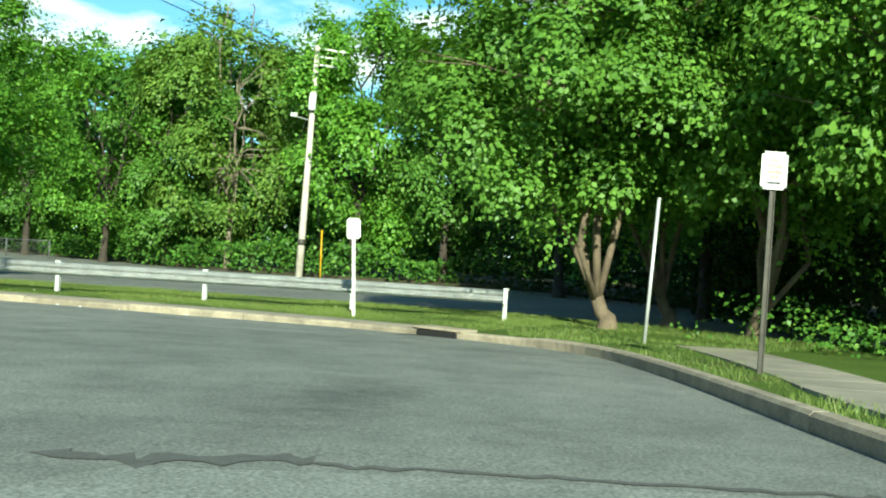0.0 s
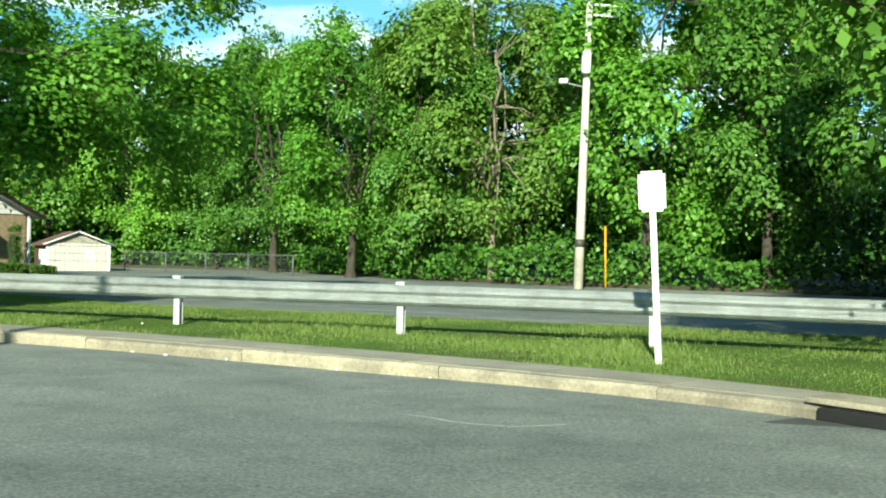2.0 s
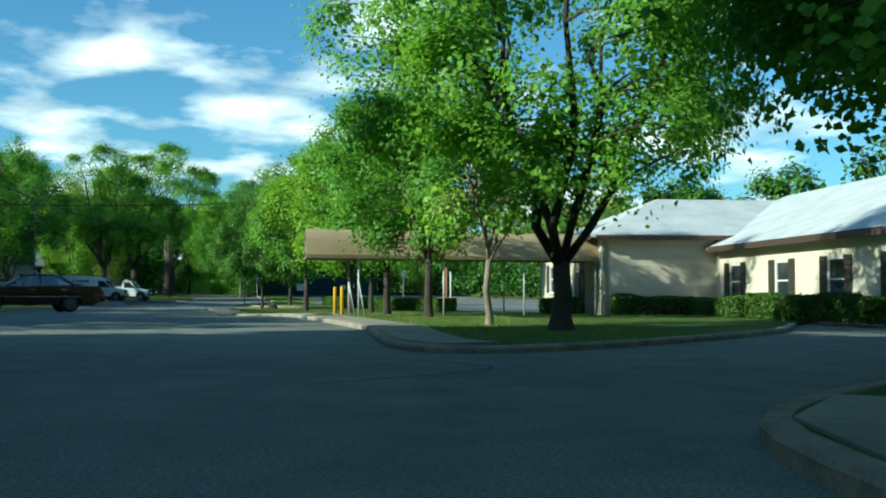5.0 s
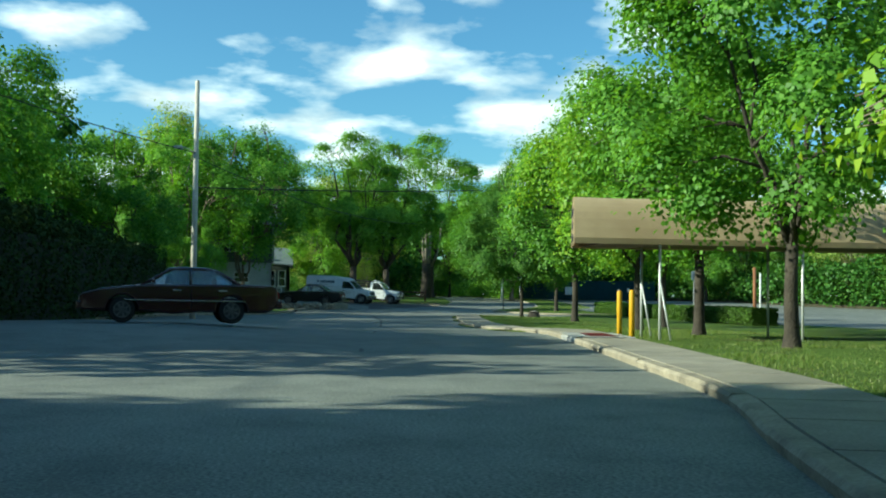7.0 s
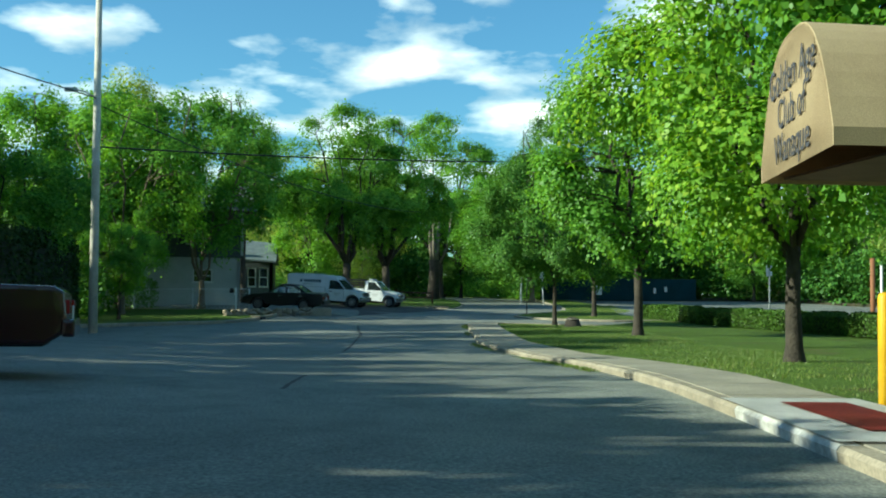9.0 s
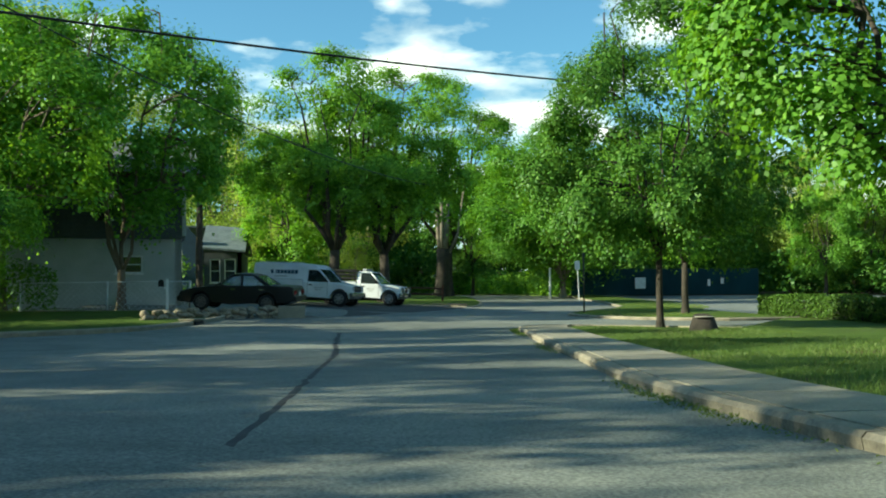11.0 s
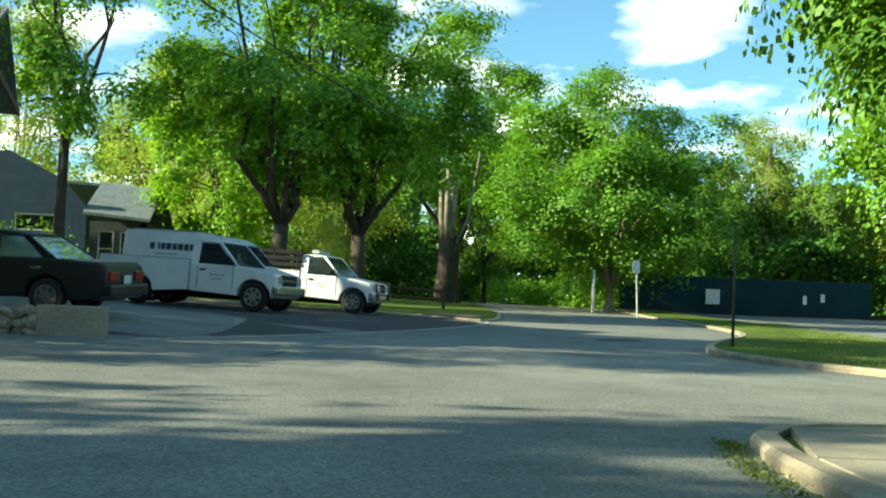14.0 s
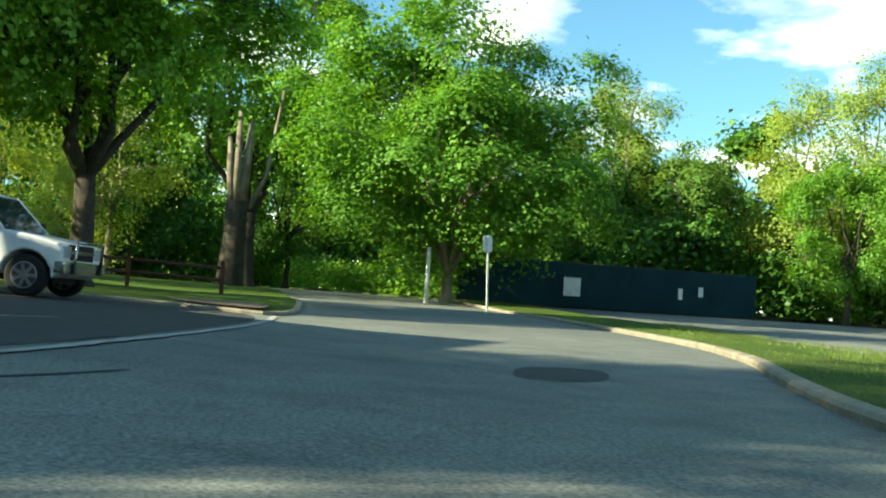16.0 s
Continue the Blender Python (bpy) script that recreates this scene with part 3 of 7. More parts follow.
def stand(meshes, x, y, label, scale=1.0, turn=0.0, group="", h=0.1, category="tree", sz=None):
    m = pose(x, y, gz(x, y) + h, 0, 0, turn) @ Matrix.Diagonal((scale, scale, sz or scale, 1))
    return tree_thing(meshes, m, label, category, group)


T_MAPLE = make_tree(11, 10.6, 5.3, 2.5, 0.22, 1.5, 7, 850, 84, 0.12, BARK, LEAF, 0.5, core=1.15, billow=0.27, low=0.34, thick=0.42)
T_BIG = make_tree(22, 11.0, 5.9, 1.8, 0.135, 2.2, 7, 1200, 116, 0.112, BARK, LEAF, 0.46, core=1.0, billow=0.25, low=0.3, thick=0.42)
T_MAPLE2 = make_tree(31, 8.2, 3.6, 2.0, 0.13, 1.9, 5, 480, 84, 0.115, BARK, LEAF, 0.48, core=1.05, billow=0.28, low=0.38, thick=0.42)
T_YOUNG = make_tree(13, 5.2, 2.0, 1.9, 0.08, 1.6, 6, 110, 16, 0.1, BARK_PALE, LEAF_LT, 0.45, sparse=0.3, heart=0)
T_TALL = make_tree(14, 17.4, 6.6, 4.9, 0.38, 3.4, 8, 1000, 64, 0.19, BARK, LEAF, 0.85, sparse=-0.2, core=1.2, billow=0.27, low=0.33, heart=70, thick=0.24, gaps=-0.4, per=22)
T_SLIM = make_tree(24, 15.0, 4.2, 5.2, 0.2, 5.4, 5, 300, 46, 0.16, BARK, LEAF, 0.6, sparse=0.35, core=1.3, billow=0.24, heart=20)
T_SIDE = make_tree(25, 11.0, 4.3, 3.1, 0.15, 1.3, 5, 560, 62, 0.15, BARK_MID, LEAF, 0.6, core=1.2, billow=0.25, low=0.34, heart=50, thick=0.35, gaps=-0.65)
T_WOOD = make_tree(15, 13.0, 4.6, 1.2, 0.2, 3.0, 5, 640, 58, 0.18, BARK, LEAF_MID, 0.8, twigs=40, core=1.3, billow=0.27, low=0.4, thick=0.26, gaps=-0.7, per=19)
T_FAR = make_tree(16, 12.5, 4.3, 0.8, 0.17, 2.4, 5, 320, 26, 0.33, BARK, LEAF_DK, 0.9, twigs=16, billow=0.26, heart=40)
T_PALE = make_tree(17, 13.5, 3.9, 0.6, 0.16, 3.0, 6, 520, 42, 0.15, BARK_PALE, LEAF_PALE, 0.7, sparse=0.0, twigs=60, core=1.2, heart=24)
T_ROUND = make_tree(28, 12.9, 6.1, 1.1, 0.2, 1.2, 8, 1400, 84, 0.145, BARK_PALE, LEAF, 0.74, sparse=-0.6, core=1.2, billow=0.25, low=0.36, heart=200, thick=0.24, gaps=-1.1, per=17)
T_EDGE = make_tree(21, 13.0, 5.4, 2.5, 0.19, 0.75, 5, 950, 88, 0.135, BARK_MID, LEAF_MID, 0.6, lean=(-0.25, 0.12), billow=0.25, core=1.5, low=0.36)
T_WOOD_SUN = (T_WOOD[0], T_WOOD[1].copy())
T_WOOD_SUN[1].materials[0] = LEAF
T_OLIVE = (T_PALE[0], T_WOOD[1].copy())
T_OLIVE[1].materials[0] = LEAF_OLIVE
# copy of the big maple, its crown's shade put into darker leaves
T_BIG_SHADE = (T_BIG[0], T_BIG[1].copy())
T_BIG_SHADE[1].materials[0] = LEAF_DK

T_SPRING = (T_MAPLE2[0], T_MAPLE2[1].copy())
T_SPRING[1].materials[0] = LEAF_LT

MAPLE_L = "green-leafed maple with a dark forked trunk on the lawn"
stand(T_MAPLE, -34.7, 34.1, "broad maple with several dark stems from a low fork", 0.95, 20, "lawn trees")
stand(T_MAPLE2, -46.8, 35.7, MAPLE_L, 0.95, 70, "lawn trees")
stand(T_YOUNG, -38.4, 34.1, "thin young tree with pale forked branches and few leaves", 1.0, 10, "lawn trees")
stand(T_MAPLE2, -54.6, 36.9, MAPLE_L, 1.0, 200, "lawn trees")
stand(T_SPRING, -62.1, 37.7, "maple with a pale split trunk and bright spring leaves", 1.05, 140, "lawn trees")
stand(T_MAPLE2, -78.1, 39.7, MAPLE_L, 1.12, 250, "lawn trees")
stand(T_BIG_SHADE, -90.3, 39.7, "dark-trunked maple whose crown reaches over the sidewalk", 0.68, 310, "lawn trees", sz=0.84)
stand(T_MAPLE2, -102.2, 44.5, "maple on the grass strip beside the road", 1.0, 30, "lawn trees")
stand(T_MAPLE2, -69.5, 41.0, MAPLE_L, 1.0, 95, "lawn trees")
stand(T_BIG, -20.5, 33.8, "large maple spreading over the end of the guard rail", 1.28, 130, sz=1.12)
stand(T_ROUND, -145.4, 49.8, "big round-crowned tree with pale stems, full of leaves", 1.2, 0, sz=1.03)
# leaning trunks at the edge of the wood by the footpath
stand(T_EDGE, 2.9, 26.2, "tall tree with leaning stems at the edge of the wood", 1.0, 15, h=0.12)
stand(T_EDGE, 6.4, 26.0, "woodland tree with low leafy branches", 0.95, 130, h=0.12)
WOOD_L = "leafy woodland tree in the dense wood"
FAR_L = "dark leafy tree at the back of the wood"
KINDS = {"w": T_WOOD, "W": T_WOOD_SUN, "o": T_OLIVE, "f": T_FAR, "p": T_PALE, "t": T_TALL, "s": T_SLIM, "m": T_MAPLE, "n": T_MAPLE2, "e": T_EDGE, "d": T_SIDE}
rng_w = np.random.default_rng(5)


def plant(rows, label, group, tall=1.0):
    for k, x, y, s in rows:
        s *= rng_w.uniform(0.95, 1.06)
        stand(KINDS[k], x + rng_w.normal(0, 0.4), y + rng_w.normal(0, 0.4), FAR_L if k == "f" else label, s, rng_w.uniform(0, 360), group, 0.12, sz=s * tall)


plant([("e", 9, 21, 0.9), ("e", 5.2, 30.5, 0.95), ("w", 12, 31, 1), ("f", 13, 14, 1.05), ("w", 8, 36, 1), ("w", -1, 58.5, 1.05), ("w", 4, 50, 1), ("W", -5.5, 60, 1.12), ("o", -12.6, 62, 1.08), ("w", -16, 63, 0.9), ("W", -20.5, 64.5, 0.98), ("w", -27, 70, 1.0), ("w", -33, 75, 1.08), ("W", -39, 76, 1.1), ("w", -45, 74, 1.15), ("f", -52, 70, 1.1), ("f", -58, 72, 1.1),
       ("f", 0, 68, 1.1), ("f", -9, 70, 1.1), ("f", -18, 73, 1.1), ("f", -26, 80, 1.1), ("f", -36, 86, 1.15), ("f", -48, 84, 1.15), ("f", 8, 60, 1.15), ("f", 18, 24, 1.2), ("f", 18, 40, 1.2), ("f", -13, 67, 1.05), ("w", 9.5, 43.5, 1.05), ("f", 12.5, 51, 1.2), ("f", -62, 80, 1.2)], WOOD_L, "woodland trees", 1.12)
# trees behind the trucks and down the far road
for k, x, y, s, lab in [("t", -128.9, 32.1, 0.88, "tall dark-trunked tree behind the parked trucks"), ("t", -131.2, 35.2, 0.86, "tall tree with a thick leaning dark trunk"), ("t", -159.0, 42.7, 1.12, "tall roadside tree with a dark trunk"), ("W", -134.0, 29.6, 0.85, "leafy tree behind the parked trucks"), ("s", -125.5, 24.5, 1.0, "slim dark-trunked tree in front of the blue house")]:
    stand(KINDS[k], x, y, lab, s, rng_w.uniform(0, 360), "roadside trees", 0.12)
plant([("w", -168, 46, 0.85), ("p", -143, 28, 0.9), ("p", -152, 30, 1.1), ("p", -165, 36, 1.1), ("f", -178, 35, 1.2), ("f", -190, 52, 1.2), ("f", -172, 56, 1.1), ("f", -200, 40, 1.3), ("f", -208, 34, 1.3), ("f", -212, 46, 1.3), ("f", -192, 31, 1.2), ("f", -184, 27, 1.2), ("p", -158, 24, 1.2), ("p", -146, 18, 1.2), ("f", -170, 22, 1.3)], "leafy tree at the far side of the road", "roadside trees")
plant([("w", -156, 60, 0.8), ("p", -162, 64.5, 1.12), ("o", -160, 69, 0.85), ("f", -157, 63.5, 0.66), ("f", -156, 67.5, 0.62), ("p", -155.5, 74.5, 1.14), ("p", -152, 76, 1.1), ("W", -150, 72.6, 0.72), ("W", -148.5, 76.5, 0.78), ("w", -155, 79, 0.8), ("w", -146, 83, 0.8), ("p", -138, 85, 1.2), ("w", -128, 86, 0.9), ("p", -122, 84, 1.2), ("w", -116, 83, 0.9), ("f", -166, 60, 1.1), ("f", -167, 68, 1.1), ("f", -165, 77, 1.1), ("f", -150, 92, 1.1), ("f", -136, 93, 1.1), ("f", -122, 92, 1.1), ("f", -104, 84, 1.0), ("f", -92, 84, 1.0), ("f", -80, 86, 1.1)], "leafy tree at the far side of the road", "roadside trees")
# south side: the row along the car park, partly out of view, placed so its shade falls over the road
plant([("d", -106.6, 23.4, 1.15), ("d", -105.6, 18.6, 1.15), ("d", -100.6, 20.4, 1.0), ("d", -104.5, 14.6, 1.1), ("f", -101.0, 8.0, 0.9), ("n", -88.2, 18.2, 0.95), ("n", -94.3, 20.6, 0.62), ("f", -90, 12, 0.95), ("d", -85, 12.5, 1.2), ("d", -78, 12.5, 1.18), ("d", -71.5, 12.5, 1.12), ("f", -108.5, 9, 0.9), ("f", -66.5, 13, 0.8), ("f", -61, 12.5, 0.8), ("f", -57, 12, 0.75), ("f", -53.8, 10.5, 0.78), ("f", -52.3, 6.0, 0.9), ("f", -48.5, 8.0, 0.85), ("f", -45.5, 12, 0.72),
       ("f", -33.8, 12.5, 0.85), ("f", -29.3, 11.5, 0.9), ("f", -25, 10.5, 0.9), ("f", -20.8, 10, 0.9), ("f", -27, 4, 1.0), ("f", -21.5, 3, 1.0), ("f", -33, 4, 1.0), ("p", -124, 16.5, 1.25), ("p", -145, 33.6, 0.33), ("f", -119, 8, 0.9)], "leafy tree on the shaded verge of the car park", "car park trees")
# ---- guard rail, signs, poles ----
POST_WORN = surf("worn_white_post", (0.56, 0.58, 0.57), (0.42, 0.44, 0.43), rough=0.6, scale=6, grain=30)


def guard_rail():
    pts = [(3.2, 25.6), (0.5, 27.0), (-3.3, 27.75), (-7.1, 28.2), (-10.9, 28.35), (-14.65, 28.75), (-17.85, 28.93)]
    t = thing("guard_rail", Matrix(), "galvanised steel guard rail on white painted posts", "guard rail")
    line = smooth_line(pts[1:], 0.6)
    prof = [(0.0, 0.0), (0.035, 0.02), (0.08, 0.06), (0.08, 0.10), (0.02, 0.15), (0.02, 0.165), (0.08, 0.215), (0.08, 0.255), (0.035, 0.295), (0.0, 0.315)]
    b = bmesh.new()
    d = np.gradient(line, axis=0)
    nrm = np.stack([-d[:, 1], d[:, 0]], 1) / np.linalg.norm(d, axis=1, keepdims=True)
    if nrm[3][1] > 0:
        nrm = -nrm
    rings = []
    for p, n_ in zip(line, nrm):
        z = gz(*p) + 0.12 + 0.43
        rings.append([b.verts.new((p[0] + n_[0] * (0.1 + q), p[1] + n_[1] * (0.1 + q), z + h)) for q, h in prof])
    for r0, r1 in zip(rings, rings[1:]):
        for k in range(len(prof) - 1):
            b.faces.new((r0[k], r0[k + 1], r1[k + 1], r1[k]))
    bmesh.ops.solidify(b, geom=list(b.faces), thickness=0.004)
    part("rail", b, GALV, t, "corrugated galvanised beam")
    for p in (line[0], line[-1]):
        s = 1 if p is line[0] else -1
        part("end_piece", box((0.05, 0.16, 0.36), (p[0] + s * 0.04, p[1] - 0.14, gz(*p) + 0.12 + 0.59), 0.015), GALV, t)
    for x, y in pts[1:]:
        z = gz(x, y) + 0.12
        b = box((0.1, 0.012, 0.95), (x, y - 0.06, z + 0.275), 0.003)
        box((0.1, 0.012, 0.95), (x, y + 0.06, z + 0.275), 0.003, b)
        box((0.012, 0.12, 0.95), (x, y, z + 0.275), 0.0, b)
        part("post", b, POST_WORN, t, "worn white painted steel post")
        b = box((0.14, 0.14, 0.05), (x, y - 0.02, z + 0.765), 0.015)
        part("post_cap", b, POST_WORN, t)


guard_rail()


def sign(x, y, top, w=0.305, h=0.457, turn=0.0, lean=(0, 0), post=WHITE, label="", lines=(), plate=None):
    z0 = gz(x, y) + 0.1
    t = thing("road_sign", pose(x, y, z0, lean[0], lean[1], turn), label, "road sign")
    H = top - z0
    b = box((0.07, 0.006, H + 0.45), (0, 0.012, H / 2 - 0.24), 0.0)
    box((0.012, 0.03, H + 0.45), (-0.03, 0.0, H / 2 - 0.24), 0.0, b)
    box((0.012, 0.03, H + 0.45), (0.03, 0.0, H / 2 - 0.24), 0.0, b)
    part("post", b, post, t)
    out = [(-w / 2, -h / 2), (w / 2, -h / 2), (w / 2, h / 2), (-w / 2, h / 2)]
    b = prism(out, -0.002, 0.002)
    ve = [e for e in b.edges if abs(e.verts[0].co.z - e.verts[1].co.z) > 1e-3]
    bmesh.ops.bevel(b, geom=ve, offset=0.035, segments=4, affect="EDGES")
    bmesh.ops.rotate(b, matrix=Matrix.Rotation(radians(90), 3, "X"), verts=b.verts)
    bmesh.ops.translate(b, vec=(0, -0.022, H - h / 2), verts=b.verts)
    pl = part("plate", b, plate or WHITE, t, "white metal plate")
    for fx, fz, fw, fh, m_ in lines:
        part("print", box((fw, 0.003, fh), (fx, -0.026, H - h / 2 + fz), 0.0), m_, pl)
    return t


RED_INK = surf("faded_red_ink", (0.55, 0.36, 0.33), rough=0.6)
DARK_INK = surf("dark_ink", (0.08, 0.08, 0.09), rough=0.6)
TEXT = [(0, 0.13, 0.09, 0.045, RED_INK), (0, 0.055, 0.2, 0.05, RED_INK), (0, -0.02, 0.2, 0.05, RED_INK), (0, -0.085, 0.12, 0.045, RED_INK), (0, -0.155, 0.17, 0.03, DARK_INK)]

# ---- signs ----
BRONZE = surf("dark_bronze_post", (0.09, 0.085, 0.07), (0.05, 0.048, 0.04), rough=0.6, metal=0.3)
POST_GREY = surf("grey_post", (0.5, 0.52, 0.5), (0.36, 0.38, 0.36), rough=0.55, metal=0.3)
sign(2.85, 13.6, 3.2, 0.33, 0.475, 0, (0, 0.6), BRONZE, "white no-parking sign with red print on a dark post", TEXT)
sign(-3.05, 25.0, 2.36, 0.31, 0.47, 0, (0, -3.2), WHITE, "plain white sign on a white post by the rail")
sign(-16.2, 28.72, 2.24, 0.33, 0.475, 38, (0, -0.5), POST_WORN, "white sign with faded red print beside the guard rail", TEXT)
sign(-139.0, 49.5, 3.1, 0.42, 0.62, -70, (0, 3.0), WHITE, "plain white road sign on a leaning white post")
sign(-99.5, 53.2, 2.75, 0.4, 0.6, -70, (0, 0), POST_GREY, "small white sign on a grey post by the far car park")


def bare_post(x, y, top, r, material, label, lean=(0, 0), name="post"):
    z0 = gz(x, y) + 0.08
    t = thing(name, pose(x, y, z0, *lean), label, "post")
    part("shaft", tube([(0, 0, -0.4), (0, 0, top - z0)], r, 8), material, t)
    part("cap", tube([(0, 0, top - z0 - 0.01), (0, 0, top - z0 + 0.02)], r * 1.15, 8), material, t)
    return t


bare_post(2.75, 20.7, 2.95, 0.035, GALV, "leaning galvanised post with no sign on it", (2, 2.2))
bare_post(-105.65, 41.5, 2.35, 0.032, BRONZE, "thin black metal post on the grass corner", (0, 0))
bare_post(-143.6, 48.4, 2.7, 0.09, WHITE, "white painted wooden post at the roadside", (0, 1))
bare_post(-85.1, 51.3, 2.6, 0.1, surf("brown_post_wood", (0.3, 0.13, 0.06), rough=0.8), "brown wooden post beside a white pipe")
bare_post(-84.6, 51.4, 2.3, 0.05, WHITE, "white plastic pipe standing beside a brown post")


# ---- utility poles and wires ----
def wire(a, b, sag, r, label, name="overhead_wire"):
    a, b = np.array(a, float), np.array(b, float)
    u = np.linspace(0, 1, 14)[:, None]
    p = a + (b - a) * u
    p[:, 2] -= sag * 4 * (u * (1 - u))[:, 0]
    ob = mesh_ob(name, tube(p, r, 5), BLACK)
    return tagged(ob, label, "wire")


def pole_north():
    x, y = -8.0, 55.6
    z0 = gz(x, y) + 0.1
    t = thing("utility_pole", pose(x, y, z0, 0, 1.3, 0), "pale weathered utility pole with transformer and insulators", "utility pole")
    part("shaft", tube([(0, 0, -0.8), (0, 0, 4), (0, 0, 11.6)], [0.2, 0.17, 0.12], 12), WOOD_POLE, t)
    part("transformer", tube([(0.0, -0.28, 8.3), (0.0, -0.28, 8.35), (0.0, -0.28, 9.1), (0.0, -0.28, 9.2)], [0.16, 0.19, 0.19, 0.1], 12), WHITE, t, "pale grey transformer can")
    for k, zz in enumerate((11.4, 11.1, 10.8)):
        part("crossarm", box((1.5 - 0.2 * k, 0.06, 0.07), (0.75 - 0.1 * k, -0.05, zz - 0.1 * k), 0.01, rot=(0, 5, 0)), WHITE, t)
        part("insulator", tube([(1.3 - 0.25 * k, -0.05, zz - 0.25), (1.3 - 0.25 * k, -0.05, zz + 0.02)], 0.05, 8), WHITE, t)
    part("collar", tube([(0, 0, 1.55), (0, 0, 1.85)], 0.195, 12), BRONZE, t, "dark band")
    part("floodlight", box((0.35, 0.3, 0.2), (-0.85, -0.3, 8.0), 0.04), POST_GREY, t)
    part("bracket", tube([(0, 0, 7.8), (-0.8, -0.25, 7.95)], 0.025, 6), POST_GREY, t)
    part("guard", tube([(1.05, 0.2, 0.0), (0.95, 0.2, 2.4)], 0.04, 6), YELLOW, t, "yellow plastic guy guard")
    part("guy_wire", tube([(1.05, 0.2, 0.0), (0.1, 0, 9.0)], 0.012, 5), BLACK, t)
    part("guy_wire", tube([(-2.6, 0.2, 0.0), (-0.05, 0, 8.6)], 0.012, 5), BLACK, t)
    wire((x + 0.7, y, z0 + 11.4), (40, 72, 13), 0.8, 0.02, "thin black overhead wire above the trees")
    wire((x, y, z0 + 11.1), (-22, 18, 14.5), 0.9, 0.02, "thin black overhead wire above the trees")
    wire((x, y, z0 + 10.7), (-23, 18, 14.0), 0.9, 0.02, "thin black overhead wire above the trees")


pole_north()


def pole_south():
    x, y = -81.0, 22.3
    z0 = gz(x, y) + 0.1
    t = thing("utility_pole", pose(x, y, z0, 0, 0, 0), "tall weathered wooden pole with a street lamp arm", "utility pole")
    part("shaft", tube([(0, 0, -0.8), (0, 0, 5), (0, 0, 11.0)], [0.15, 0.13, 0.1], 10), WOOD_POLE, t)
    part("lamp_arm", tube([(0, 0, 7.6), (0.1, -0.4, 7.8), (0.15, -0.7, 7.85)], 0.025, 6), POST_GREY, t)
    part("lamp_head", box((0.22, 0.42, 0.14), (0.16, -0.8, 7.84), 0.05), POST_GREY, t, "grey street lamp head")
    wire((x, y, z0 + 6.0), (-101.2, 43.6, 8.2), 0.2, 0.03, "black service wire crossing over the road")
    wire((x, y, z0 + 7.4), (-130.0, 38.0, 7.5), 0.8, 0.02, "black wire along the road")
    wire((x, y, z0 + 7.6), (-20.0, 6.0, 8.5), 0.9, 0.02, "black wire along the car park")
    # the pole whose long shadow crosses the first road
    t2 = thing("utility_pole", pose(-10.25, 7.5, gz(-10.25, 7.5) + 0.1), "wooden utility pole on the south verge", "utility pole")
    part("shaft", tube([(0, 0, -0.8), (0, 0, 4.5), (0, 0, 10.2)], [0.16, 0.14, 0.11], 10), WOOD_POLE, t2)


pole_south()


# ---- club building ----
BRICK = surf("tan_stone_facing", (0.42, 0.31, 0.19), (0.3, 0.22, 0.14), rough=0.9, scale=5.0, grain=40, bump=0.4)
SIDING = surf("white_siding", (0.83, 0.82, 0.78), (0.75, 0.74, 0.7), rough=0.7, scale=2, grain=20, bump=0.15)
SHUTTER = surf("dark_brown_shutter", (0.06, 0.05, 0.04), rough=0.6)
AWNING = surf("pale_awning", (0.55, 0.47, 0.36), (0.45, 0.38, 0.29), rough=0.8)
C_FLOOR = 0.25
CLUB_M = Matrix.Translation((-33.9, 43.8, C_FLOOR)) @ Matrix.Rotation(radians(-15), 4, "Z")
club = thing("club_building", CLUB_M, "low cream club building with pale roofs and red doors", "building")


def wall_panel(name, p0, p1, z0, z1, thick, holes, material, parent, label=""):
    """A wall from p0 to p1 of the plan (outside on the right hand), with holes (from, to, low, high) cut through it."""
    p0, p1 = Vector((*p0, 0)), Vector((*p1, 0))
    d = (p1 - p0)
    ln = d.length
    d.normalize()
    nin = Vector((-d.y, d.x, 0))
    xs = sorted({0.0, ln, *(h[0] for h in holes), *(h[1] for h in holes)})
    zs = sorted({z0, z1, *(h[2] for h in holes), *(h[3] for h in holes)})
    b = bmesh.new()
    for xa, xb in zip(xs, xs[1:]):
        for za, zb in zip(zs, zs[1:]):
            mx, mz = (xa + xb) / 2, (za + zb) / 2
            if any(h[0] < mx < h[1] and h[2] < mz < h[3] for h in holes):
                continue
            c = [p0 + d * u + nin * w + Vector((0, 0, z)) for w in (0, thick) for u, z in ((xa, za), (xb, za), (xb, zb), (xa, zb))]
            v = [b.verts.new(q) for q in c]
            for f in ((0, 1, 2, 3), (7, 6, 5, 4), (0, 4, 5, 1), (1, 5, 6, 2), (2, 6, 7, 3), (3, 7, 4, 0)):
                b.faces.new([v[i] for i in f])
    bmesh.ops.remove_doubles(b, verts=b.verts, dist=1e-4)
    bmesh.ops.recalc_face_normals(b, faces=b.faces)
    return part(name, b, material, parent, label)


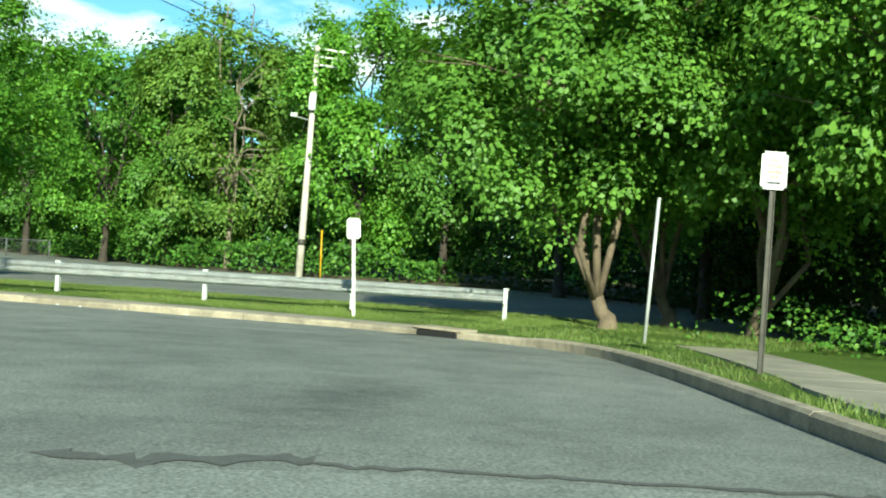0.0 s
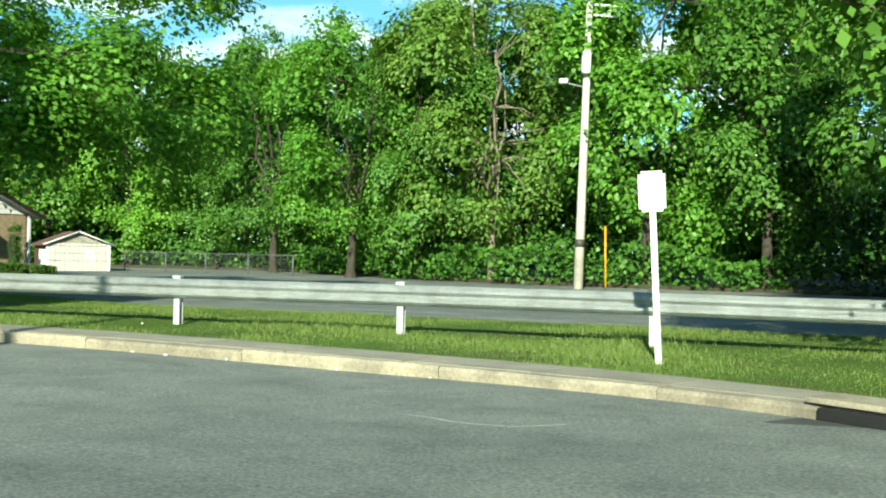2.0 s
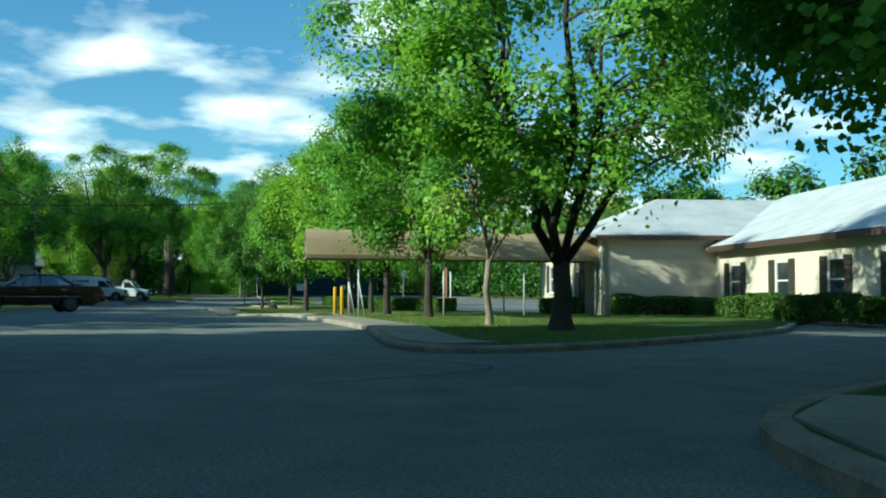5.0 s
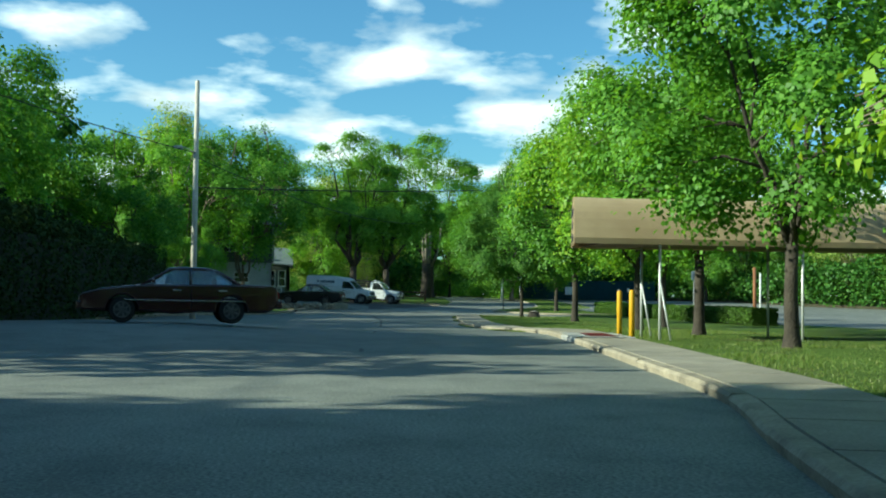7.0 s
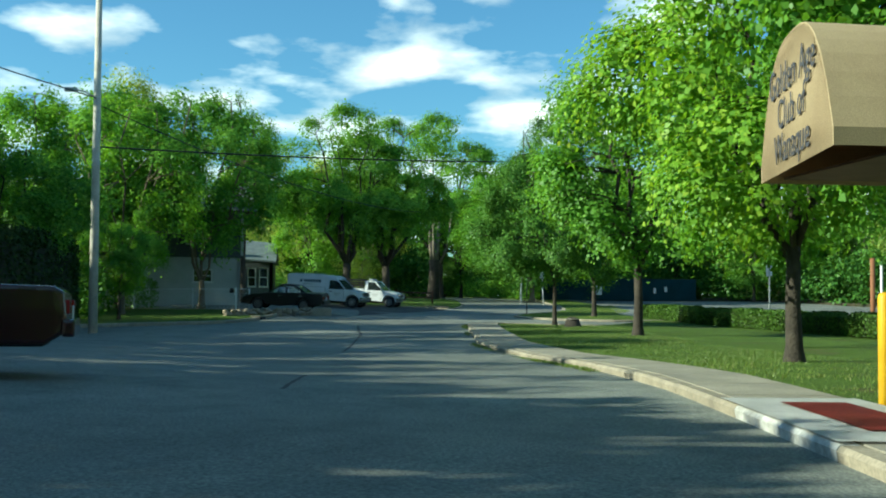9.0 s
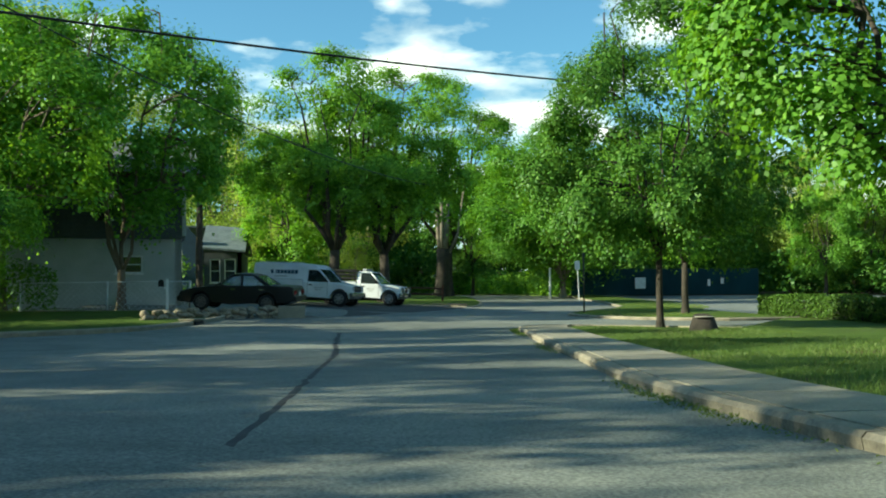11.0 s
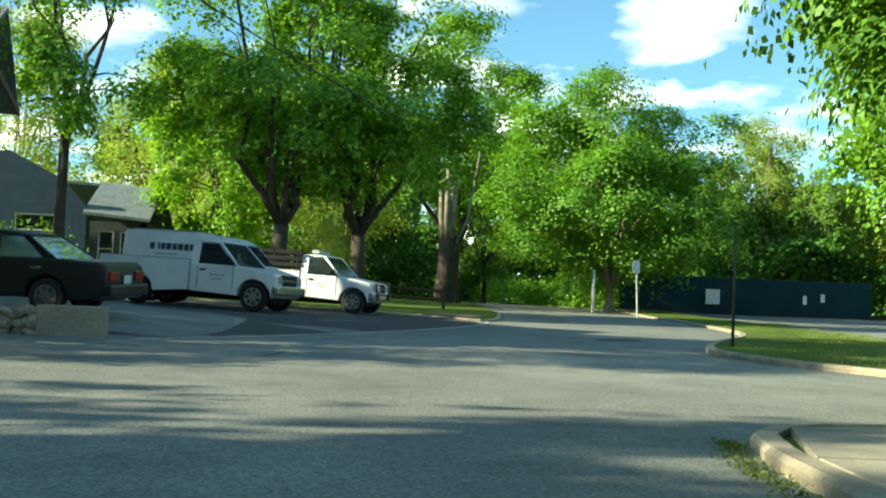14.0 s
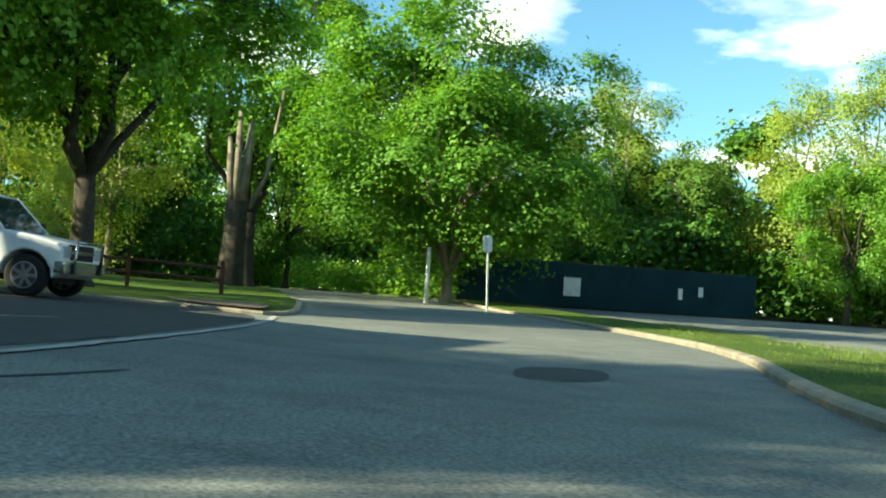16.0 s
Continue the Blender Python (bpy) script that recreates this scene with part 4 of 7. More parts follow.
def window_unit(parent, p0, p1, a, b_, lo, hi, shutters=True, frame_mat=None, shade=False):
    """A sash window in a hole of the wall p0-p1, with frame, panes and shutters."""
    p0, p1 = Vector((*p0, 0)), Vector((*p1, 0))
    d = (p1 - p0).normalized()
    n = Vector((d.y, -d.x, 0))
    rz = math.degrees(math.atan2(d.y, d.x))
    c = p0 + d * (a + b_) / 2
    m = Matrix.Translation(c) @ Matrix.Rotation(radians(rz), 4, "Z")
    w, h = b_ - a, hi - lo

    def put(name, bm, mat, par, label=""):
        bmesh.ops.transform(bm, matrix=m, verts=bm.verts)
        return part(name, bm, mat, par, label)

    fr = box((w, 0.08, 0.06), (0, 0.06, lo + 0.03), 0.008)
    for q in ((w, 0.08, 0.06, 0, hi - 0.03), (w, 0.07, 0.05, 0, (lo + hi) / 2)):
        box(q[:3], (q[3], 0.06, q[4]), 0.008, fr)
    for s in (-1, 1):
        box((0.06, 0.08, h - 0.121), (s * (w / 2 - 0.03), 0.06, (lo + hi) / 2), 0.008, fr)
    win = put("window", fr, frame_mat or WHITE, parent, "sash window frame")
    for z0, z1 in ((lo + 0.06, (lo + hi) / 2 - 0.025), ((lo + hi) / 2 + 0.025, hi - 0.06)):
        put("pane", box((w - 0.12, 0.01, z1 - z0), (0, 0.07, (z0 + z1) / 2), 0), GLASS, win)
    put("sill", box((w + 0.1, 0.14, 0.05), (0, -0.03, lo - 0.027), 0.008), SIDING, win)
    if shutters:
        for s in (-1, 1):
            sh = box((0.44, 0.035, h + 0.1), (s * (w / 2 + 0.23), -0.022, (lo + hi) / 2), 0.006)
            for k in range(9):
                box((0.36, 0.02, 0.03), (s * (w / 2 + 0.23), -0.045, lo + 0.1 + (h - 0.2) * k / 8), 0, sh, rot=(25, 0, 0))
            put("shutter", sh, SHUTTER, win, "dark louvred shutter")
    # near-black sheet behind the glass stands in for the unlit room
    put("blind", box((w - 0.1, 0.01, h - 0.1), (0, 0.13, (lo + hi) / 2), 0), DARK, win)
    if shade:
        put("roller_shade", box((w - 0.14, 0.012, h * 0.5), (0, 0.1, hi - 0.06 - h * 0.25), 0), SIDING, win, "cream roller shade half drawn")


EAVE, PEAK = 2.35, 4.6
W2a, W2b = (-15.5, 0.0), (0.0, 0.0)
wins = [(1.4, 2.5), (5.4, 6.5), (9.15, 10.25), (12.75, 13.85)]
wall_panel("wall", W2a, W2b, -0.4, EAVE, 0.25, [(a, b, 0.36, 1.62) for a, b in wins], STUCCO, club, "cream stucco wall with shuttered windows")
for a, b in wins:
    window_unit(club, W2a, W2b, a, b, 0.36, 1.62, shade=True)
GW = 10.2
doors = [(0.3, 1.15), (5.5, 6.45)]
wall_panel("wall", (0, 0), (0, GW), -0.4, EAVE, 0.25, [(a, b, -0.4, 1.75) for a, b in doors] + [(7.15, 7.95, 0.6, 1.3)], BRICK, club, "tan stone gable wall")
window_unit(club, (0, 0), (0, GW), 7.15, 7.95, 0.6, 1.3, shutters=False)
wall_panel("wall", (0, GW), (-27, GW), -0.4, EAVE, 0.25, [], STUCCO, club)
wall_panel("wall", (-15.5, -4.3), (-15.5, 0), -0.4, 2.75, 0.25, [], STUCCO, club, "shaded stucco wall of the wing")
wall_panel("wall", (-27, -4.3), (-15.5, -4.3), -0.4, 2.75, 0.25, [(7.0, 8.8, -0.4, 2.0), (2.0, 3.2, 0.6, 1.8)], STUCCO, club)
window_unit(club, (-27, -4.3), (-15.5, -4.3), 2.0, 3.2, 0.6, 1.8)
wall_panel("wall", (-27, GW), (-27, -4.3), -0.4, 2.75, 0.25, [], STUCCO, club)
# recessed dark entrance under the canopy
part("entrance_door", box((1.7, 0.06, 2.3), (-27 + 7.9, -4.1, 0.85), 0.01), DARK, club, "dark glazed entrance doors")
for a, b in doors:
    d_ = part("door", box((0.06, b - a - 0.02, 2.1), (-0.1, (a + b) / 2, 0.69), 0.01), RED, club, "red painted door")
    for zz in (0.25, 1.1):
        part("door_panel", box((0.02, (b - a) * 0.6, 0.6), (-0.065, (a + b) / 2, zz), 0.01), RED, d_)
    part("handle", box((0.06, 0.03, 0.12), (-0.05, b - 0.15, 0.75), 0.01), GALV, d_)
    part("door_frame", box((0.1, 0.07, 2.2), (0.03, b + 0.035, 0.68), 0.008), WHITE, club)
    # curved awning over the door
    bm = bmesh.new()
    prof = [(0.04, 2.15), (0.35, 2.12), (0.7, 2.02), (0.95, 1.88), (0.95, 1.72)]
    ring = [[bm.verts.new((px, yy, pz)) for px, pz in prof] for yy in (a - 0.25, b + 1.0)]
    for k in range(4):
        bm.faces.new((ring[0][k], ring[0][k + 1], ring[1][k + 1], ring[1][k]))
    for rg in ring:
        bm.faces.new([*rg, bm.verts.new((0.04, rg[0].co.y, 1.72))])
    bmesh.ops.solidify(bm, geom=list(bm.faces), thickness=0.02)
    part("awning", bm, AWNING, club, "pale rounded metal awning")
# gable: courses of white siding up to the ridge
for k in range(11):
    z0, z1 = EAVE + 0.005 + k * (PEAK - EAVE) / 11, EAVE + (k + 1) * (PEAK - EAVE) / 11
    h0 = GW / 2 * (1 - (z0 - EAVE) / (PEAK - EAVE))
    h1 = GW / 2 * (1 - (z1 - EAVE) / (PEAK - EAVE))
    bm = bmesh.new()
    q = [(GW / 2 - h0, z0, 0.035), (GW / 2 + h0, z0, 0.035), (GW / 2 + h1, z1, 0.01), (GW / 2 - h1, z1, 0.01)]
    f = [bm.verts.new((x_, y_, z_)) for y_, z_, x_ in q]
    r = [bm.verts.new((-0.2, y_, z_)) for y_, z_, x_ in q]
    bm.faces.new(f)
    bm.faces.new(r[::-1])
    for i in range(4):
        bm.faces.new((f[i], r[i], r[(i + 1) % 4], f[(i + 1) % 4]))
    bmesh.ops.recalc_face_normals(bm, faces=bm.faces)
    part("siding_board", bm, SIDING, club)
part("meter_box", box((0.22, 0.5, 0.85), (0.12, 4.15, 0.9), 0.02), surf("grey_meter_box", (0.45, 0.47, 0.47), rough=0.5), club, "grey electric meter box")
part("conduit", tube([(0.08, 4.15, 1.35), (0.08, 4.15, 3.4)], 0.03, 6), WHITE, club)
part("sign_plate", box((0.03, 0.5, 0.35), (0.03, 4.85, 1.6), 0.01), RED, club, "small red sign on the gable wall")
part("roof_vent", box((0.8, 0.8, 0.9), (-2.2, GW / 2, PEAK + 0.45), 0.04), ROOF, club, "pale square roof vent")
part("gable_vent", box((0.05, 0.5, 0.4), (0.05, GW / 2, PEAK - 0.75), 0.01), surf("orange_vent", (0.4, 0.14, 0.05), rough=0.7), club, "rusty orange gable vent")


def roof_plane(corners, thick, material, parent, label="", name="roof"):
    bm = bmesh.new()
    v = [bm.verts.new(c) for c in corners]
    f = bm.faces.new(v)
    bm.normal_update()
    if f.normal.z < 0:
        f.normal_flip()
    r = bmesh.ops.extrude_face_region(bm, geom=[f])
    for e in r["geom"]:
        if isinstance(e, bmesh.types.BMVert):
            e.co.z -= thick
    bmesh.ops.recalc_face_normals(bm, faces=bm.faces)
    return part(name, bm, material, parent, label)


OV = 0.45
SL = (PEAK - EAVE) / (GW / 2)
roof_plane([(0.5, -OV, EAVE - OV * SL + 0.12), (-21, -OV, EAVE - OV * SL + 0.12), (-21, GW / 2, PEAK + 0.12), (0.5, GW / 2, PEAK + 0.12)], 0.1, ROOF, club, "pale sunlit roof slope")
roof_plane([(0.5, GW / 2, PEAK + 0.12), (-21, GW / 2, PEAK + 0.12), (-21, GW + OV, EAVE - OV * SL + 0.12), (0.5, GW + OV, EAVE - OV * SL + 0.12)], 0.1, ROOF, club)
# wing: ridge along the other way
WR = 4.55
roof_plane([(-15.0, -4.8, 2.72), (-15.0, GW + 0.4, 2.72), (-21.2, GW - 3, WR), (-21.2, -0.5, WR)], 0.1, ROOF, club, "pale roof slope of the wing")
roof_plane([(-27.5, -4.8, 2.72), (-27.5, GW + 0.4, 2.72), (-21.2, GW - 3, WR), (-21.2, -0.5, WR)], 0.1, ROOF, club)
roof_plane([(-15.0, -4.8, 2.72), (-27.5, -4.8, 2.72), (-21.2, -0.5, WR)], 0.1, ROOF, club)
roof_plane([(-15.0, GW + 0.4, 2.72), (-27.5, GW + 0.4, 2.72), (-21.2, GW - 3, WR)], 0.1, ROOF, club)
part("fascia", box((15.4, 0.04, 0.2), (-7.3, -OV - 0.02, EAVE - OV * SL + 0.03), 0.006), ROOF_EDGE, club, "dark brown fascia and gutter")
part("fascia", box((0.04, 14.9, 0.16), (-14.97, 2.8, 2.62), 0.006), ROOF_EDGE, club)
part("fascia", box((12.4, 0.04, 0.16), (-21.25, -4.83, 2.62), 0.006), ROOF_EDGE, club)
for s in (0, 1):
    y0, y1 = (-OV, GW / 2) if s == 0 else (GW / 2, GW + OV)
    z0, z1 = (EAVE - OV * SL, PEAK) if s == 0 else (PEAK, EAVE - OV * SL)
    bm = bmesh.new()
    v = [bm.verts.new(c) for c in ((0.505, y0, z0 + 0.13), (0.505, y1, z1 + 0.13), (0.505, y1, z1 - 0.06), (0.505, y0, z0 - 0.06))]
    bm.faces.new(v)
    bmesh.ops.solidify(bm, geom=list(bm.faces), thickness=0.03)
    part("barge_board", bm, ROOF_EDGE, club)
part("downpipe", tube([(0.08, 0.05, -0.3), (0.08, 0.05, EAVE - 0.2), (0.3, -0.35, EAVE - 0.05)], 0.04, 6), ROOF_EDGE, club)
part("downpipe", tube([(-15.4, -4.35, -0.3), (-15.4, -4.35, 2.6)], 0.04, 6), SIDING, club)
part("corner_board", box((0.12, 0.12, EAVE + 0.3), (0.0, GW + 0.01, EAVE / 2 - 0.15), 0.01), SIDING, club)


# ---- entrance canopy ----
def canopy():
    x0, x1, y0, y1, zb, h = -52.75, -50.3, 32.93, 44.6, 2.08, 0.92
    t = thing("entrance_canopy", Matrix(), "long tan canvas entrance canopy on thin steel posts", "canopy")
    cx, hw, n = (x0 + x1) / 2, (x1 - x0) / 2, 20
    prof = []
    for k in range(n + 1):
        u = -1 + 2 * k / n
        prof.append((cx + hw * math.copysign(abs(u) ** 0.85, u), zb + 0.06 + h * (1 - abs(u) ** 2.6)))
    prof = [(x0, zb - 0.06)] + prof + [(x1, zb - 0.06)]
    skew = -0.22
    ys = [y0] + [y0 + (y1 - y0) * k / 12 for k in range(1, 13)]
    bm = bmesh.new()
    rings = []
    for i, yy in enumerate(ys):
        dip = 0.012 if i % 2 else 0.0
        rings.append([bm.verts.new((px, yy + (cx - px) * -skew * (1 if i == 0 else 0.4), pz - dip * (pz - zb))) for px, pz in prof])
    for r0, r1 in zip(rings, rings[1:]):
        for k in range(len(prof) - 1):
            f = bm.faces.new((r0[k], r1[k], r1[k + 1], r0[k + 1]))
    bmesh.ops.recalc_face_normals(bm, faces=bm.faces)
    bmesh.ops.solidify(bm, geom=list(bm.faces), thickness=0.012)
    part("canvas", bm, CANVAS, t, "tan canvas vault with stains")
    bm = bmesh.new()
    bm.faces.new([bm.verts.new((px, y0 + (cx - px) * -skew + 0.004, pz)) for px, pz in prof])
    bmesh.ops.solidify(bm, geom=list(bm.faces), thickness=0.012)
    end = part("end_panel", bm, CANVAS, t, "rounded canvas end panel with dark lettering")
    for s, size, zz in (("Golden Age", 0.34, zb + 0.56), ("Club of", 0.33, zb + 0.29), ("Wanaque", 0.33, zb + 0.02)):
        cu = bpy.data.curves.new("lettering", "FONT")
        cu.body, cu.size, cu.align_x, cu.extrude = s, size, "CENTER", 0.002
        tmp = bpy.data.objects.new("tmp_text", cu)
        scene.collection.objects.link(tmp)
        me = bpy.data.meshes.new_from_object(tmp.evaluated_get(bpy.context.evaluated_depsgraph_get()))
        bpy.data.objects.remove(tmp)
        me.materials.clear()
        me.materials.append(DARK_INK)
        lo = new("lettering", me)
        lo.parent = end
        lo.matrix_basis = Matrix.Translation((cx, y0 - 0.012, zz)) @ Matrix.Rotation(math.atan(skew) , 4, "Z") @ Matrix.Rotation(radians(90), 4, "X") @ Matrix.Diagonal((0.98, 1, 1, 1))
    # canvas brown at about a third puts the shade underneath into the colour
    part("ceiling_frame", box((x1 - x0 - 0.1, y1 - y0 - 0.5, 0.02), (cx, (y0 + y1) / 2 + 0.2, zb - 0.02), 0), surf("canvas_underside_shade", (0.16, 0.11, 0.07), rough=0.9), t, "flat sheet under the canvas, its dark brown standing in for shade")
    for xx, yy in ((x1 - 0.1, 34.5), (x0 + 0.15, 34.8), (x1 - 0.1, 37.6), (x0 + 0.15, 37.8), (x1 - 0.1, 40.7), (x0 + 0.15, 40.9), (x1 - 0.1, 43.6), (x0 + 0.15, 43.7)):
        z = gz(xx, yy) + 0.06
        p = part("post", tube([(xx, yy, z - 0.2), (xx, yy, zb)], 0.03, 8), GALV, t)
        if yy < 36:
            part("brace", tube([(xx, yy, z + 1.25), (xx + 0.25, yy + 0.15, z)], 0.02, 6), GALV, p)


canopy()
for x, y in ((-52.8, 34.35), (-51.1, 34.12)):
    z = gz(x, y) + 0.08
    t = thing("bollard", pose(x, y, z), "bright yellow painted steel bollard by the ramp", "bollard", "ramp bollards")
    part("tube", tube([(0, 0, -0.3), (0, 0, 0.98), (0, 0, 1.02), (0, 0, 1.035)], [0.06, 0.06, 0.05, 0.02], 14), YELLOW, t)
    part("collar", tube([(0, 0, -0.02), (0, 0, 0.03)], 0.072, 14), CONCRETE, t)


# ---- painted ramp on the sidewalk ----
def painted(name, xa, xb, w0, w1, material, lift, label):
    i0, i1 = near(K_CLUB, xa, 32.8), near(K_CLUB, xb, 33.2)
    seg = K_CLUB[i0:i1 + 1]
    a, c = band(seg, -w0, -w1)
    b = bmesh.new()
    A = [b.verts.new((p[0], p[1], gz(*p) + 0.105 + lift)) for p in a]
    C = [b.verts.new((p[0], p[1], gz(*p) + 0.105 + lift)) for p in c]
    for k in range(len(A) - 1):
        b.faces.new((A[k], A[k + 1], C[k + 1], C[k]))
    bmesh.ops.solidify(b, geom=list(b.faces), thickness=0.006)
    tagged(mesh_ob(name, b, material), label, "ramp paint", kind="structure")


RAMP_RED = surf("red_tactile_paint", (0.3, 0.045, 0.035), (0.22, 0.03, 0.025), rough=0.7, bump=0.4, grain=25)
painted("ramp_paint", -50.1, -53.4, 0.01, 1.26, WHITE, 0.03, "white painted ramp on the sidewalk")
painted("ramp_mat", -51.1, -52.9, 0.4, 0.98, RAMP_RED, 0.042, "worn red tactile mat in the white ramp")


# ---- hedges ----
def hedge(x0, y0, x1, y1, h, w, label, n=None, material=None, size=0.075, name="hedge", sink=0.0):
    rng = np.random.default_rng(int(abs(x0 * 7 + y0 * 13)))
    ln = math.hypot(x1 - x0, y1 - y0)
    n = n or int(900 * (ln * h * 2 + ln * w))
    d = np.array([(x1 - x0) / ln, (y1 - y0) / ln])
    s = np.array([-d[1], d[0]])
    u, v, q = rng.uniform(0, ln, n), rng.uniform(-0.5, 0.5, n), rng.uniform(0, 1, n)
    face = rng.integers(0, 5, n)
    v = np.where(face == 0, -0.5, np.where(face == 1, 0.5, v)) + rng.normal(0, 0.04, n)
    q = np.where(face >= 3, 1.0, q) + rng.normal(0, 0.03, n)
    u = np.where(face == 2, np.where(rng.random(n) < 0.5, 0, ln), u)
    wob = 1 + 0.08 * np.sin(u * 1.7 + x0) + 0.05 * np.sin(u * 4.1)
    px, py = x0 + d[0] * u + s[0] * v * w * wob, y0 + d[1] * u + s[1] * v * w * wob
    pz = np.array([gz(a, b) for a, b in zip(px, py)]) + 0.1 - sink + q * h * wob
    out = np.stack([s[0] * v, s[1] * v, q - 0.4], 1) + rng.normal(0, 0.5, (n, 3))
    me = quads_mesh("foliage", leaf_quads(rng, np.stack([px, py, pz], 1), out, size * rng.uniform(0.7, 1.3, n)), material or HEDGE_LEAF)
    t = thing(name, Matrix(), label, name)
    o = new("foliage", me)
    o.parent = t
    cx, cy = (x0 + x1) / 2, (y0 + y1) / 2
    # near-black box inside the leaves stands in for the shade between them
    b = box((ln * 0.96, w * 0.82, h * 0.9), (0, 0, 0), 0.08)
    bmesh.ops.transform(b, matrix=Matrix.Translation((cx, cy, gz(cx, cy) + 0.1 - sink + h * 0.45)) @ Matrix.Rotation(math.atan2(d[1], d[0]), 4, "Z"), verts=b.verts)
    part("core", b, surf("hedge_inner_shade", (0.02, 0.028, 0.01), rough=1.0) if "hedge_inner_shade" not in bpy.data.materials else bpy.data.materials["hedge_inner_shade"], t)
    return t


def club_pt(u, v):
    p = CLUB_M @ Vector((u, v, 0))
    return p.x, p.y


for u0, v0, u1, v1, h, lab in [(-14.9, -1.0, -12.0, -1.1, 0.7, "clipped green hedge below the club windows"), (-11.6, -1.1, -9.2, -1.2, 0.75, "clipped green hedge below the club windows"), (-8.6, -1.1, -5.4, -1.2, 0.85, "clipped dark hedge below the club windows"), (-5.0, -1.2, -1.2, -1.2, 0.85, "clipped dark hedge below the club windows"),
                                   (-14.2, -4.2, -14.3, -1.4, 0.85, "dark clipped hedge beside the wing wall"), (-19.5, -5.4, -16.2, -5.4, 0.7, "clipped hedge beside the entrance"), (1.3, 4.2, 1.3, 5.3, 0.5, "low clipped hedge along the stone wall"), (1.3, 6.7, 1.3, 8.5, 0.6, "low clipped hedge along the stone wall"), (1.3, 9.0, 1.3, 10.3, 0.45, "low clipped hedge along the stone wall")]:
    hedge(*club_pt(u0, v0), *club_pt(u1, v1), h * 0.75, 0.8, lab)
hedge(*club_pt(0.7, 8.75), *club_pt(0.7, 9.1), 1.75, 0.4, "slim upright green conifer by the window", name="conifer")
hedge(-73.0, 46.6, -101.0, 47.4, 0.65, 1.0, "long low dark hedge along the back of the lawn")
# leaves near black in place of the shade on the north face
hedge(-55.0, 18.3, -90.0, 19.2, 3.0, 1.8, "tall dense dark hedge behind the parked car", n=42000, size=0.13, material=LEAF_SHADE)

# ---- vehicles ----
def car_paint(name, col, rough=0.25, coat=0.6):
    return surf(name, col, tuple(c * 0.85 for c in col), rough=rough, scale=1.5, grain=200, bump=0.0, grain_amt=0.06, coat=coat)


PAINT_MAROON = car_paint("maroon_car_paint", (0.032, 0.005, 0.007))
PAINT_BLACK = car_paint("black_car_paint", (0.004, 0.004, 0.005), 0.4, 0.1)
PAINT_WHITE = car_paint("white_truck_paint", (0.8, 0.82, 0.82), 0.35, 0.3)
CHROME = surf("chrome_trim", (0.6, 0.6, 0.6), rough=0.2, metal=1.0, grain_amt=0.05, bump=0)
CAR_GLASS = glass_mat("car_glass", (0.75, 0.82, 0.82), 0.02, 0.85)
RUBBER = surf("tyre_rubber", (0.018, 0.018, 0.018), rough=0.85)
WHEEL_RECESS = surf("wheel_recess_shade", (0.05, 0.05, 0.05), rough=0.6)
TRUCK_GLASS = glass_mat("truck_glass", (0.05, 0.065, 0.07), 0.02, 0.3)
RIM = surf("silver_rim", (0.4, 0.4, 0.4), (0.25, 0.25, 0.25), rough=0.35, metal=0.8)
RIM_DULL = surf("dull_wheel_cover", (0.16, 0.16, 0.16), (0.09, 0.09, 0.09), rough=0.45, metal=0.6)
LAMP_RED = surf("red_lamp_glass", (0.35, 0.02, 0.02), rough=0.2, bump=0)
LAMP_CLEAR = surf("headlamp_glass", (0.7, 0.72, 0.75), rough=0.1, bump=0, metal=0.3)
CREAM_IN = surf("grey_upholstery", (0.12, 0.11, 0.1), rough=0.9)


def loft(stations, bm=None):
    """A closed skin over cross-sections: rows of points (x, y, z) from front to back, each mirrored over the middle."""
    b = bmesh.new()
    rings = []
    for st in stations:
        left = [Vector(p) for p in st]
        full = left + [Vector((p.x, -p.y, p.z)) for p in reversed(left)]
        rings.append([b.verts.new(p) for p in full])
    n = len(rings[0])
    for r0, r1 in zip(rings, rings[1:]):
        for k in range(n):
            f = b.faces.new((r0[k], r0[(k + 1) % n], r1[(k + 1) % n], r1[k]))
            f.smooth = True
    b.faces.new(rings[0][::-1])
    b.faces.new(rings[-1])
    bmesh.ops.recalc_face_normals(b, faces=b.faces)
    return join(bm, b)


